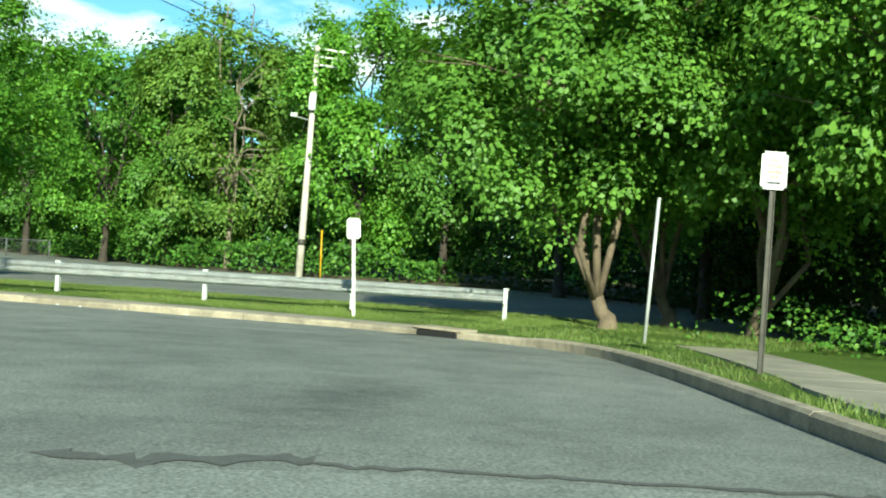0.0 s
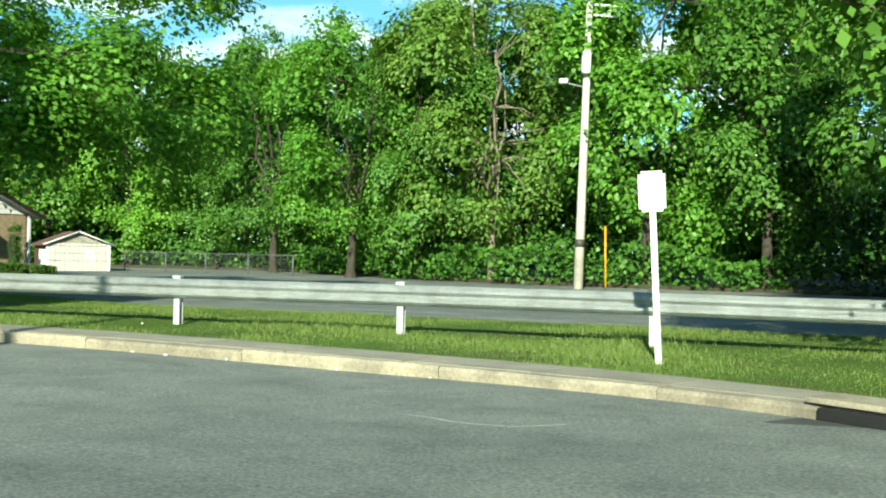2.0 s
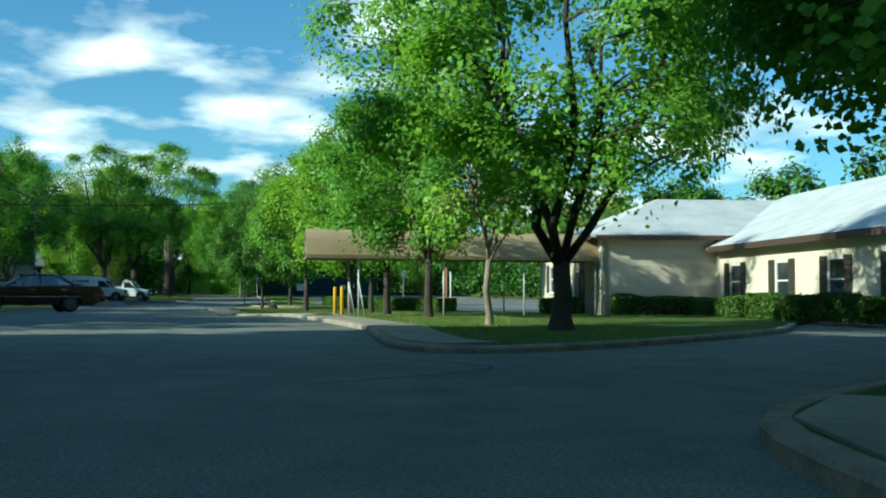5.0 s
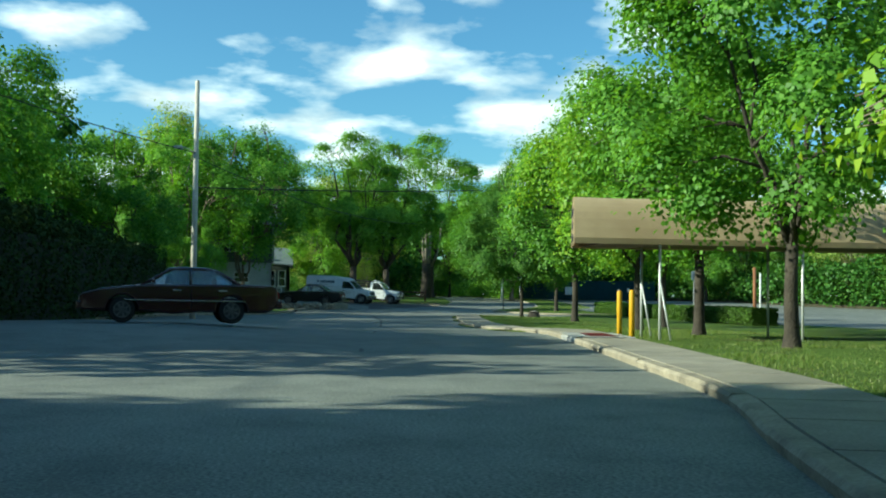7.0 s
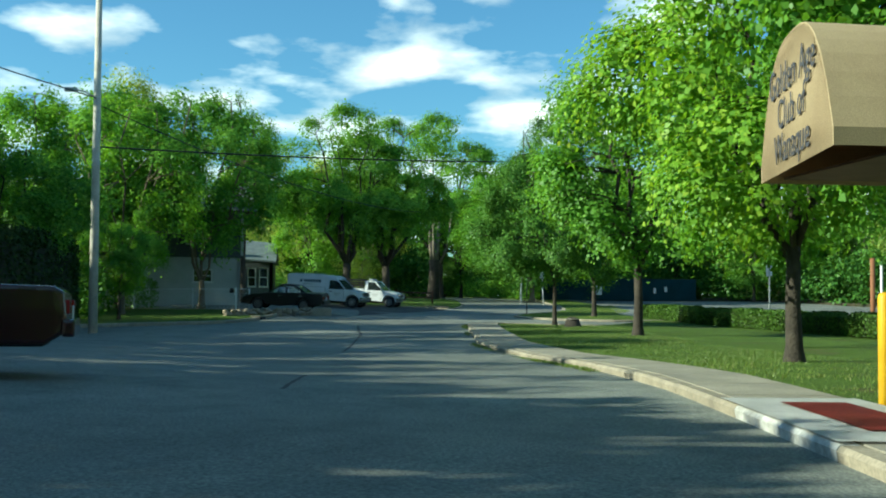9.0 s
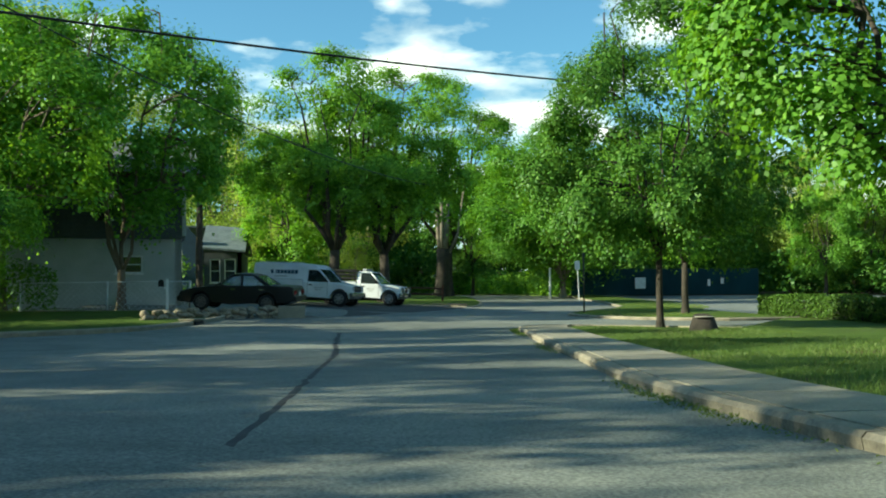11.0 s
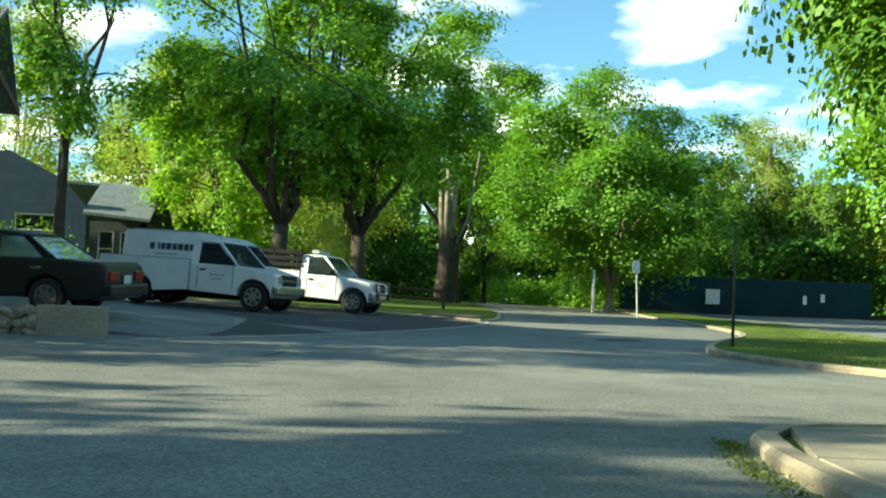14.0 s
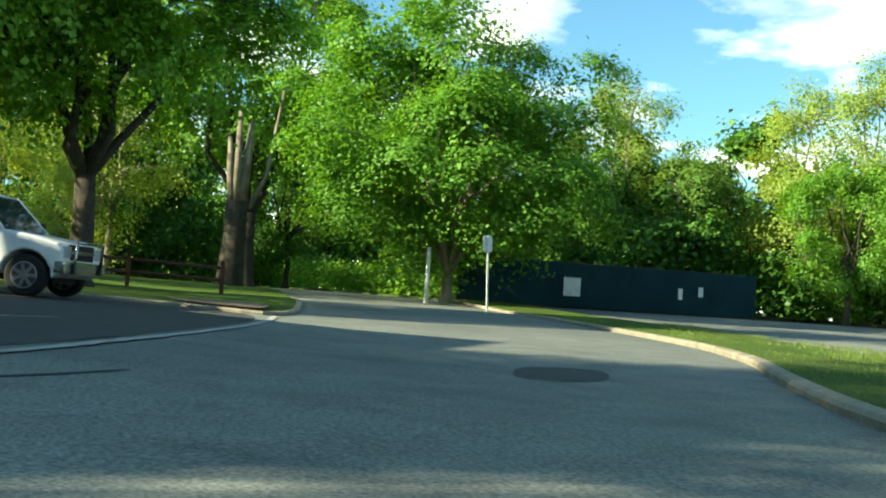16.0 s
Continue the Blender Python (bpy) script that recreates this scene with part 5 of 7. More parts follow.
def wheel(parent, x, y, r, w, side, rim=None, spokes=7):
    t = new("wheel")
    t.parent = parent
    t.matrix_basis = Matrix.Translation((x, y, r))
    m = Matrix.Rotation(radians(90), 4, "X")
    b = tube([(0, 0, -w / 2), (0, 0, -w / 2 + 0.03), (0, 0, w / 2 - 0.03), (0, 0, w / 2)], [r * 0.9, r, r, r * 0.9], 24)
    bmesh.ops.transform(b, matrix=m, verts=b.verts)
    part("tyre", b, RUBBER, t, "black rubber tyre")
    # flat dark disc stands in for the shaded recess behind the spokes
    b = tube([(0, 0, -w / 2 - 0.004), (0, 0, w / 2 + 0.004)], r * 0.62, 20)
    bmesh.ops.transform(b, matrix=m, verts=b.verts)
    part("wheel_dish", b, WHEEL_RECESS, t)
    b = bmesh.new()
    for k in range(spokes):
        a = k * 2 * math.pi / spokes
        box((r * 0.42, r * 0.17, w + 0.03), (math.cos(a) * r * 0.37, math.sin(a) * r * 0.37, 0), 0.01, b, rot=(0, 0, math.degrees(a)))
    tube([(0, 0, -w / 2 - 0.02), (0, 0, w / 2 + 0.02)], r * 0.2, 12, b)
    for sd in (-1, 1):
        ring = [(math.cos(q * math.pi / 10) * r * 0.61, math.sin(q * math.pi / 10) * r * 0.61, sd * (w / 2 + 0.004)) for q in range(21)]
        tube(ring, 0.016, 5, b, caps=False)
    bmesh.ops.transform(b, matrix=m, verts=b.verts)
    part("rim", b, rim or RIM, t, "dull silver rim")
    return t


def flank(parent, name, pts, y, thick, material, label=""):
    """Flat panels on both sides: an outline in (x, z) set at +-y."""
    for s in (1, -1):
        b = bmesh.new()
        v = [b.verts.new((px, s * y, pz)) for px, pz in pts]
        f = b.faces.new(v)
        bmesh.ops.solidify(b, geom=list(b.faces), thickness=thick * (1 if (s > 0) == (f.normal.y > 0) else -1))
        part(name, b, material, parent, label)


def pane_between(parent, pts, material, name="window", label=""):
    b = bmesh.new()
    b.faces.new([b.verts.new(p) for p in pts])
    bmesh.ops.solidify(b, geom=list(b.faces), thickness=0.008)
    return part(name, b, material, parent, label)


def arc(cx, cz, r, a0, a1, n=9):
    """Points of a wheel arch in (x, z), from angle a0 to a1 in degrees."""
    return [(cx + r * math.cos(radians(a0 + (a1 - a0) * k / n)), cz + r * math.sin(radians(a0 + (a1 - a0) * k / n))) for k in range(n + 1)]


def hull(outline, W, bevel=0.04, taper=(1.7, 0.75, 0.12), lean=(0.9, 0.0)):
    """A body drawn from its side outline: full width in the middle, drawn in towards the ends and, above lean[0], towards the top."""
    b = bmesh.new()
    ys = (-W, W)
    rings = [[b.verts.new((x, y, z)) for x, z in outline] for y in ys]
    n = len(outline)
    for k in range(n):
        b.faces.new((rings[0][k], rings[0][(k + 1) % n], rings[1][(k + 1) % n], rings[1][k]))
    b.faces.new(rings[0][::-1])
    b.faces.new(rings[1])
    bmesh.ops.recalc_face_normals(b, faces=b.faces)
    rim = [e for e in b.edges if abs(abs(e.verts[0].co.y) - W) < 1e-5 and abs(e.verts[0].co.y - e.verts[1].co.y) < 1e-5]
    bmesh.ops.bevel(b, geom=rim, offset=bevel, segments=3, affect="EDGES", profile=0.6, clamp_overlap=True)
    for axis, cuts in (((1, 0, 0), (-2.6, -2.45, -2.25, -2.05, -1.85, -1.65, 1.65, 1.85, 2.0, 2.15, 2.28)), ((0, 0, 1), (0.7, 0.9, 1.1, 1.3, 1.5, 1.7, 1.85))):
        for c in cuts:
            bmesh.ops.bisect_plane(b, geom=[*b.verts, *b.edges, *b.faces], plane_co=Vector(axis) * c, plane_no=axis)
    for v in b.verts:
        e = max(0.0, abs(v.co.x) - taper[0]) / taper[1]
        v.co.y *= (1 - taper[2] * e * e) * (1 - lean[1] * max(0.0, v.co.z - lean[0]))
    bmesh.ops.triangulate(b, faces=[f for f in b.faces if len(f.verts) > 4])
    return b


def sedan(m, paint, label, L=4.75, W=0.87, H=1.38, wb=2.6, boxy=True, trim=True):
    t = thing("car", m, label, "car")
    f, r = L * 0.5, -L * 0.5
    fw, rw = wb / 2 + 0.08, -wb / 2 + 0.08
    hood, deck, belt = 0.93, 0.98, 0.86
    out = [(f - 0.06, 0.3), (f, 0.4), (f, 0.6), (f - 0.05, 0.7), (f - 0.5, 0.83), (f - 1.4, hood), (0.0, hood + 0.02), (r + 1.0, deck - 0.01), (r + 0.14, deck - 0.03), (r + 0.03, 0.88), (r, 0.62), (r + 0.02, 0.42), (r + 0.22, 0.3)]
    out += arc(rw, 0.3, 0.375, 180, 0) + [(0.2, 0.22)] + arc(fw, 0.3, 0.375, 180, 0)
    part("body", hull(out, W, 0.05, (1.55, 0.85, 0.13), (0.6, 0.06)), paint, t, "body shell")
    part("underbody", box((L - 0.5, W * 1.5, 0.3), (0, 0, 0.42), 0.02), DARK, t)
    # greenhouse
    a0, a1, b0, b1 = f - 1.45, f - 2.12, r + 1.55, r + 0.95
    z0, z1, w0, w1 = hood + 0.0, H, W * 0.93, W * 0.7
    roof = [[(a1 + 0.06, w1 * 0.98, z1 - 0.06), (a1 + 0.06, w1 * 0.8, z1 - 0.02), (a1 + 0.06, 0.02, z1 - 0.005)], [(a1 - 0.3, w1, z1 - 0.04), (a1 - 0.3, w1 * 0.85, z1), (a1 - 0.3, 0.02, z1 + 0.02)], [(b0 + 0.2, w1, z1 - 0.05), (b0 + 0.2, w1 * 0.85, z1 - 0.01), (b0 + 0.2, 0.02, z1 + 0.015)], [(b0 - 0.05, w1 * 0.97, z1 - 0.09), (b0 - 0.05, w1 * 0.8, z1 - 0.06), (b0 - 0.05, 0.02, z1 - 0.04)]]
    for ring in roof:
        ring.insert(0, (ring[0][0], ring[0][1] * 0.97, ring[0][2] - 0.05))
    part("roof", loft(roof), paint, t)
    for s in (1, -1):
        for (xa, za, wa), (xb, zb, wb_), rr in (((a0, z0, w0), (a1, z1 - 0.06, w1), 0.03), ((b1, z0 + 0.02, w0 * 0.97), (b0, z1 - 0.08, w1), 0.04), ((-0.22, z0, w0 * 1.0), (-0.2, z1 - 0.05, w1 * 1.0), 0.035)):
            part("pillar", tube([(xa, s * wa, za), (xb, s * wb_, zb)], rr, 6), paint, t)
        for xa, xb, xc, xd in ((a0 - 0.12, -0.18, -0.17, a1 - 0.06), (-0.28, b1 + 0.18, b0 + 0.08, -0.26)):
            pane_between(t, [(xa, s * (w0 + 0.005), z0 + 0.02), (xb, s * (w0 + 0.005), z0 + 0.02), (xc, s * (w1 + 0.012), z1 - 0.09), (xd, s * (w1 + 0.012), z1 - 0.09)], CAR_GLASS, "side_window")
        if trim:
            part("trim_strip", box((2.9, 0.02, 0.025), (-0.1, s * (W + 0.006), 0.55), 0.004), CHROME, t)
            part("window_trim", tube([(a0 - 0.05, s * (w0 + 0.012), z0 + 0.01), (b1 + 0.12, s * (w0 + 0.012), z0 + 0.015), (b0 + 0.05, s * (w1 + 0.02), z1 - 0.09)], 0.012, 5), CHROME, t)
        pane_between(t, [(b1 + 0.16, s * (w0 + 0.002), z0 + 0.01), (b1 - 0.04, s * (w0 - 0.01), z0 + 0.02), (b0 - 0.08, s * (w1 + 0.002), z1 - 0.09), (b0 + 0.12, s * (w1 + 0.006), z1 - 0.08)], paint, "rear_pillar")
        for xh in (0.1, -1.0):
            part("door_handle", box((0.2, 0.03, 0.035), (xh, s * (W + 0.004), 0.8), 0.008), CHROME, t)
        part("door_seam", box((0.012, 0.012, 0.55), (-0.24, s * (W + 0.001), 0.55), 0), DARK, t)
        part("tail_lamp", box((0.06, 0.34, 0.16), (r + 0.005, s * W * 0.62, 0.72), 0.015), LAMP_RED, t)
        part("headlamp", box((0.06, 0.34, 0.13), (f - 0.02, s * W * 0.58, 0.58), 0.015), LAMP_CLEAR, t)
        part("mirror", box((0.1, 0.16, 0.1), (a0 - 0.25, s * (W + 0.06), z0 + 0.08), 0.025), paint, t)
    pane_between(t, [(a0 + 0.02, w0 * 0.93, z0 + 0.02), (a0 + 0.02, -w0 * 0.93, z0 + 0.02), (a1 + 0.04, -w1 * 0.95, z1 - 0.06), (a1 + 0.04, w1 * 0.95, z1 - 0.06)], CAR_GLASS, "windscreen")
    pane_between(t, [(b1 - 0.02, w0 * 0.9, z0 + 0.03), (b1 - 0.02, -w0 * 0.9, z0 + 0.03), (b0 - 0.06, -w1 * 0.93, z1 - 0.09), (b0 - 0.06, w1 * 0.93, z1 - 0.09)], CAR_GLASS, "rear_window")
    for xx in (0.35, -0.75):
        part("seat", box((0.16, 1.2, 0.62), (xx, 0, 0.86), 0.06, rot=(0, -12, 0)), CREAM_IN, t)
    part("bumper", box((0.14, W * 1.86, 0.2), (r - 0.02, 0, 0.48), 0.04), paint, t)
    part("bumper", box((0.14, W * 1.84, 0.2), (f - 0.0, 0, 0.42), 0.04), paint, t)
    part("plate", box((0.01, 0.3, 0.15), (r - 0.03, 0, 0.66), 0.0), WHITE, t)
    for x in (fw, rw):
        for s in (1, -1):
            wheel(t, x, s * (W - 0.12), 0.315, 0.2, s, RIM_DULL)
    return t


def at_ground(x, y, ang, h=0.0, reach=1.3, half=0.75):
    """A vehicle's pose on the paving, pitched and rolled with its slope."""
    f, l = Vector((math.cos(radians(ang)), math.sin(radians(ang)), 0)), Vector((-math.sin(radians(ang)), math.cos(radians(ang)), 0))
    zf, zr = gz(x + f.x * reach, y + f.y * reach), gz(x - f.x * reach, y - f.y * reach)
    zl, zn = gz(x + l.x * half, y + l.y * half), gz(x - l.x * half, y - l.y * half)
    fx = Vector((f.x * 2 * reach, f.y * 2 * reach, zf - zr)).normalized()
    ly = Vector((l.x * 2 * half, l.y * 2 * half, zl - zn)).normalized()
    up = fx.cross(ly).normalized()
    m = Matrix((fx, up.cross(fx), up)).transposed().to_4x4()
    return Matrix.Translation((x, y, (zf + zr) / 2 + h)) @ m


sedan(at_ground(-56.75, 24.15, -81), PAINT_MAROON, "dark maroon four-door sedan parked with its tail to the road", L=4.75)
sedan(at_ground(-105.55, 28.0, -104, 0.115), PAINT_BLACK, "black sedan parked behind the low stone wall", L=4.5, W=0.85, H=1.4, wb=2.55, trim=False)


def pickup(m, label, van=False, flat=False):
    """White pickup; van: a closed body instead of the bed; flat: a rack body behind the cab."""
    t = thing("pickup_truck" if not van else "van", m, label, "truck" if not van else "van")
    W, f, r, wb = 0.97, 2.2, -2.75, 3.25
    fw, rw = 1.62, 1.62 - wb
    hood, belt = 1.12, 1.08
    cab_b = -0.15
    if van:
        out = [(f - 0.02, 0.42), (f + 0.02, 0.55), (f + 0.02, 0.92), (f - 0.08, 1.04), (1.5, 1.2), (0.86, 1.84), (0.55, 1.99), (-0.3, 2.06), (r + 0.12, 2.06), (r + 0.02, 1.98), (r, 1.1), (r, 0.48)]
    else:
        out = [(f - 0.02, 0.42), (f + 0.02, 0.55), (f + 0.02, 0.86), (f - 0.06, 0.97), (1.7, 1.06), (1.2, 1.12), (0.6, 1.13), (cab_b, 1.14), (cab_b, 0.42)]
    out += (arc(rw, 0.36, 0.45, 180, 0) if van else []) + arc(fw, 0.36, 0.45, 180, 0)
    part("body", hull(out, W, 0.05, (1.5, 0.75, 0.09), (1.05, 0.1)), PAINT_WHITE, t, "white body shell")
    z0, z1, w0, w1 = hood + 0.02, 1.78, W * 0.95, W * 0.8
    a0, a1 = 1.15, 0.55
    roof = []
    for x, z, w in ((a1 + 0.05, z1 - 0.05, w1 * 0.97), (a1 - 0.2, z1 - 0.01, w1), (cab_b + 0.02, z1 - 0.02, w1)):
        roof.append([(x, w * 0.97, z - 0.09), (x, w, z - 0.04), (x, w * 0.88, z), (x, 0.02, z + 0.02)])
    if not van:
        part("roof", loft(roof), PAINT_WHITE, t)
    for s in (1, -1):
        if van:
            g = [W * (1 - 0.1 * (zz - 1.05)) + 0.004 for zz in (1.2, 1.72)]
            pane_between(t, [(1.22, s * g[0], 1.2), (0.3, s * g[0], 1.2), (0.3, s * g[1], 1.72), (0.8, s * g[1], 1.72)], TRUCK_GLASS, "side_window")
        else:
            part("pillar", tube([(a0, s * w0, z0 - 0.03), (a1, s * w1, z1 - 0.05)], 0.035, 6), PAINT_WHITE, t)
            part("pillar", box((0.22, 0.05, z1 - z0 + 0.02), (cab_b + 0.1, s * (w0 + w1) / 2, (z0 + z1) / 2 - 0.04), 0.01, rot=(s * 11, 0, 0)), PAINT_WHITE, t)
            pane_between(t, [(a0 - 0.1, s * (w0 + 0.006), z0), (cab_b + 0.2, s * (w0 + 0.006), z0), (cab_b + 0.2, s * (w1 + 0.014), z1 - 0.12), (a1 - 0.03, s * (w1 + 0.014), z1 - 0.12)], TRUCK_GLASS, "side_window")
            part("window_trim", tube([(a0 - 0.08, s * (w0 + 0.01), z0 - 0.01), (cab_b + 0.18, s * (w0 + 0.01), z0 - 0.01)], 0.012, 5), DARK, t)
        part("door_seam", box((0.012, 0.012, 0.6), (1.05, s * (W + 0.001), 0.8), 0), DARK, t)
        part("door_seam", box((0.012, 0.012, 0.6), (cab_b + 0.22, s * (W + 0.001), 0.8), 0), DARK, t)
        part("door_handle", box((0.16, 0.03, 0.05), (cab_b + 0.36, s * (W + 0.008), 0.98), 0.008), DARK, t)
        part("mirror", box((0.1, 0.2, 0.16), (a0 - 0.2, s * (W + 0.1), z0 + 0.1), 0.03), DARK, t)
        part("headlamp", box((0.1, 0.3, 0.2), (f - 0.01, s * W * 0.7, 0.82), 0.02), LAMP_CLEAR, t)
        for zz, ww in ((0.92, 0.42), (0.82, 0.3)):
            part("door_lettering", box((ww, 0.004, 0.04), (0.62, s * (W + 0.003), zz - 0.06), 0), POST_GREY, t)
    if van:
        pane_between(t, [(1.47, 0.86, 1.245), (1.47, -0.86, 1.245), (0.9, -0.78, 1.815), (0.9, 0.78, 1.815)], TRUCK_GLASS, "windscreen")
    else:
        pane_between(t, [(a0 + 0.02, w0 * 0.94, z0 - 0.01), (a0 + 0.02, -w0 * 0.94, z0 - 0.01), (a1 + 0.04, -w1 * 0.94, z1 - 0.06), (a1 + 0.04, w1 * 0.94, z1 - 0.06)], TRUCK_GLASS, "windscreen")
        part("seat", box((0.18, 1.4, 0.7), (0.1, 0, 1.0), 0.05, rot=(0, -10, 0)), CREAM_IN, t)
    part("grille", box((0.06, 1.05, 0.28), (f + 0.0, 0, 0.82), 0.02), DARK, t)
    part("grille_bar", box((0.05, 1.05, 0.06), (f + 0.02, 0, 0.82), 0.01), CHROME, t)
    part("bumper", box((0.2, W * 1.98, 0.22), (f + 0.02, 0, 0.55), 0.05), CHROME, t)
    # frame box hung low; its near-black also stands in for shade underneath
    part("chassis", box((f - r - 0.5, 1.1, 0.26), ((f + r) / 2, 0, 0.38), 0.02), DARK, t)
    if van:
        part("side_door", box((1.1, 0.012, 0.012), (-0.6, -W - 0.002, 1.15), 0), DARK, t)
        # a maker's name on the flank, kept as plain blocks
        INK = surf("teal_lettering", (0.02, 0.09, 0.13), rough=0.5)
        for s in (1, -1):
            x = -0.3
            for k, ww in enumerate((0.17, 0.15, 0.16, 0.14, 0.16, 0.13, 0.06)):
                part("lettering_bar", box((ww, 0.02, 0.19), (x - ww / 2, s * (W * 0.948 + 0.004), 1.62), 0.01), INK, t)
                x -= ww + 0.035
            part("lettering_bar", box((0.14, 0.02, 0.19), (x - 0.15, s * (W * 0.948 + 0.004), 1.62), 0.01), INK, t)
            part("lettering_bar", box((0.7, 0.012, 0.05), (-1.2, s * (W * 0.967 + 0.004), 1.4), 0.0), POST_GREY, t)
        part("roof_rack", box((2.0, 1.3, 0.03), (r + 1.3, 0, 2.1), 0.01), POST_GREY, t)
    else:
        side = [(cab_b - 0.04, 0.44), (cab_b - 0.04, 1.2), (r + 0.02, 1.22), (r, 1.2), (r, 0.52)] + arc(rw, 0.36, 0.45, 180, 0)
        for s in (1, -1):
            bm = hull(side, 0.055, 0.02, (9, 1, 0), (9, 0))
            bmesh.ops.translate(bm, vec=(0, s * (W - 0.055), 0), verts=bm.verts)
            part("bed_side", bm, PAINT_WHITE, t, "white bed side with an open wheel arch")
            # cap greyed in place of the shading that sets bed off from van
            part("bed_rail", box((cab_b - r - 0.1, 0.1, 0.025), ((cab_b + r) / 2, s * (W - 0.055), 1.225), 0.008), POST_GREY, t)
        part("bed_floor", box((cab_b - r - 0.08, W * 1.8, 0.06), ((cab_b + r) / 2 - 0.02, 0, 0.74), 0.01), POST_GREY, t)
        part("bulkhead", box((0.05, W * 1.86, 0.6), (cab_b - 0.07, 0, 0.92), 0.01), PAINT_WHITE, t)
        part("tailgate", box((0.06, W * 1.86, 0.64), (r + 0.03, 0, 0.9), 0.02), PAINT_WHITE, t)
        for s in (1, -1):
            part("tail_lamp", box((0.05, 0.1, 0.3), (r - 0.005, s * W * 0.93, 0.98), 0.01), LAMP_RED, t)
        if flat:
            for x in (cab_b - 0.15, -1.1, -1.9, r + 0.1):
                for s in (1, -1):
                    part("stake", box((0.06, 0.05, 0.75), (x, s * W * 0.94, 1.5), 0.01), DARK, t)
            for zz in (1.4, 1.6, 1.8):
                for s in (1, -1):
                    part("rack_board", box((2.55, 0.03, 0.12), (-1.42, s * W * 0.94, zz), 0.01), DARK, t)
            part("light_bar", box((0.25, 1.1, 0.1), (0.15, 0, z1 + 0.08), 0.03), LAMP_CLEAR, t)
            part("push_frame", tube([(f + 0.14, -0.6, 0.45), (f + 0.16, -0.6, 1.0), (f + 0.16, 0.6, 1.0), (f + 0.14, 0.6, 0.45)], 0.03, 6), CHROME, t)
    part("rear_bumper", box((0.12, W * 1.7, 0.14), (r - 0.04, 0, 0.56), 0.03), CHROME, t)
    for x in (fw, rw):
        for s in (1, -1):
            wheel(t, x, s * (W - 0.135), 0.365, 0.24, s)
    return t


# noses to the road; the forward way is 20 degrees off +y towards +x
TRUCK_A = 70.0
_fd = Vector((math.cos(radians(TRUCK_A)), math.sin(radians(TRUCK_A)), 0))
_rt = Vector((math.sin(radians(TRUCK_A)), -math.cos(radians(TRUCK_A)), 0))


def truck_pose(wx, wy):
    """A pose from the near front wheel's place."""
    c = Vector((wx, wy, 0)) - _fd * 1.62 - _rt * 0.86
    return at_ground(c.x, c.y, TRUCK_A, 0.02)


pickup(truck_pose(-113.7, 31.95), "white pickup truck with an open bed, parked nose out")
pickup(truck_pose(-117.15, 31.8), "white closed service van parked beside a pickup", van=True)
pickup(truck_pose(-120.0, 34.7), "white pickup truck with a dark rack behind the cab", flat=True)


# ---- houses on the south side ----
SIDING_GREY = surf("grey_blue_siding", (0.09, 0.108, 0.102), (0.07, 0.083, 0.08), rough=0.75, scale=1.5, grain=15, bump=0.2)
PLASTER_W = surf("pale_rendered_wall", (0.5, 0.53, 0.5), (0.4, 0.43, 0.4), rough=0.9, scale=0.9, grain=50, bump=0.3)
BLUE_WALL = surf("dark_blue_siding", (0.03, 0.07, 0.125), (0.022, 0.052, 0.095), rough=0.7)
SHINGLE = surf("grey_shingle", (0.2, 0.21, 0.21), (0.13, 0.14, 0.14), rough=0.9, scale=2, grain=12, bump=0.4)
SHINGLE_BLUE = surf("blue_grey_shingle", (0.17, 0.21, 0.23), (0.12, 0.15, 0.165), rough=0.85, scale=2, grain=12, bump=0.4)
PORCH = surf("grey_porch_siding", (0.1, 0.12, 0.125), (0.07, 0.085, 0.09), rough=0.75)
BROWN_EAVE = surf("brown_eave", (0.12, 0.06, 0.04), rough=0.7)


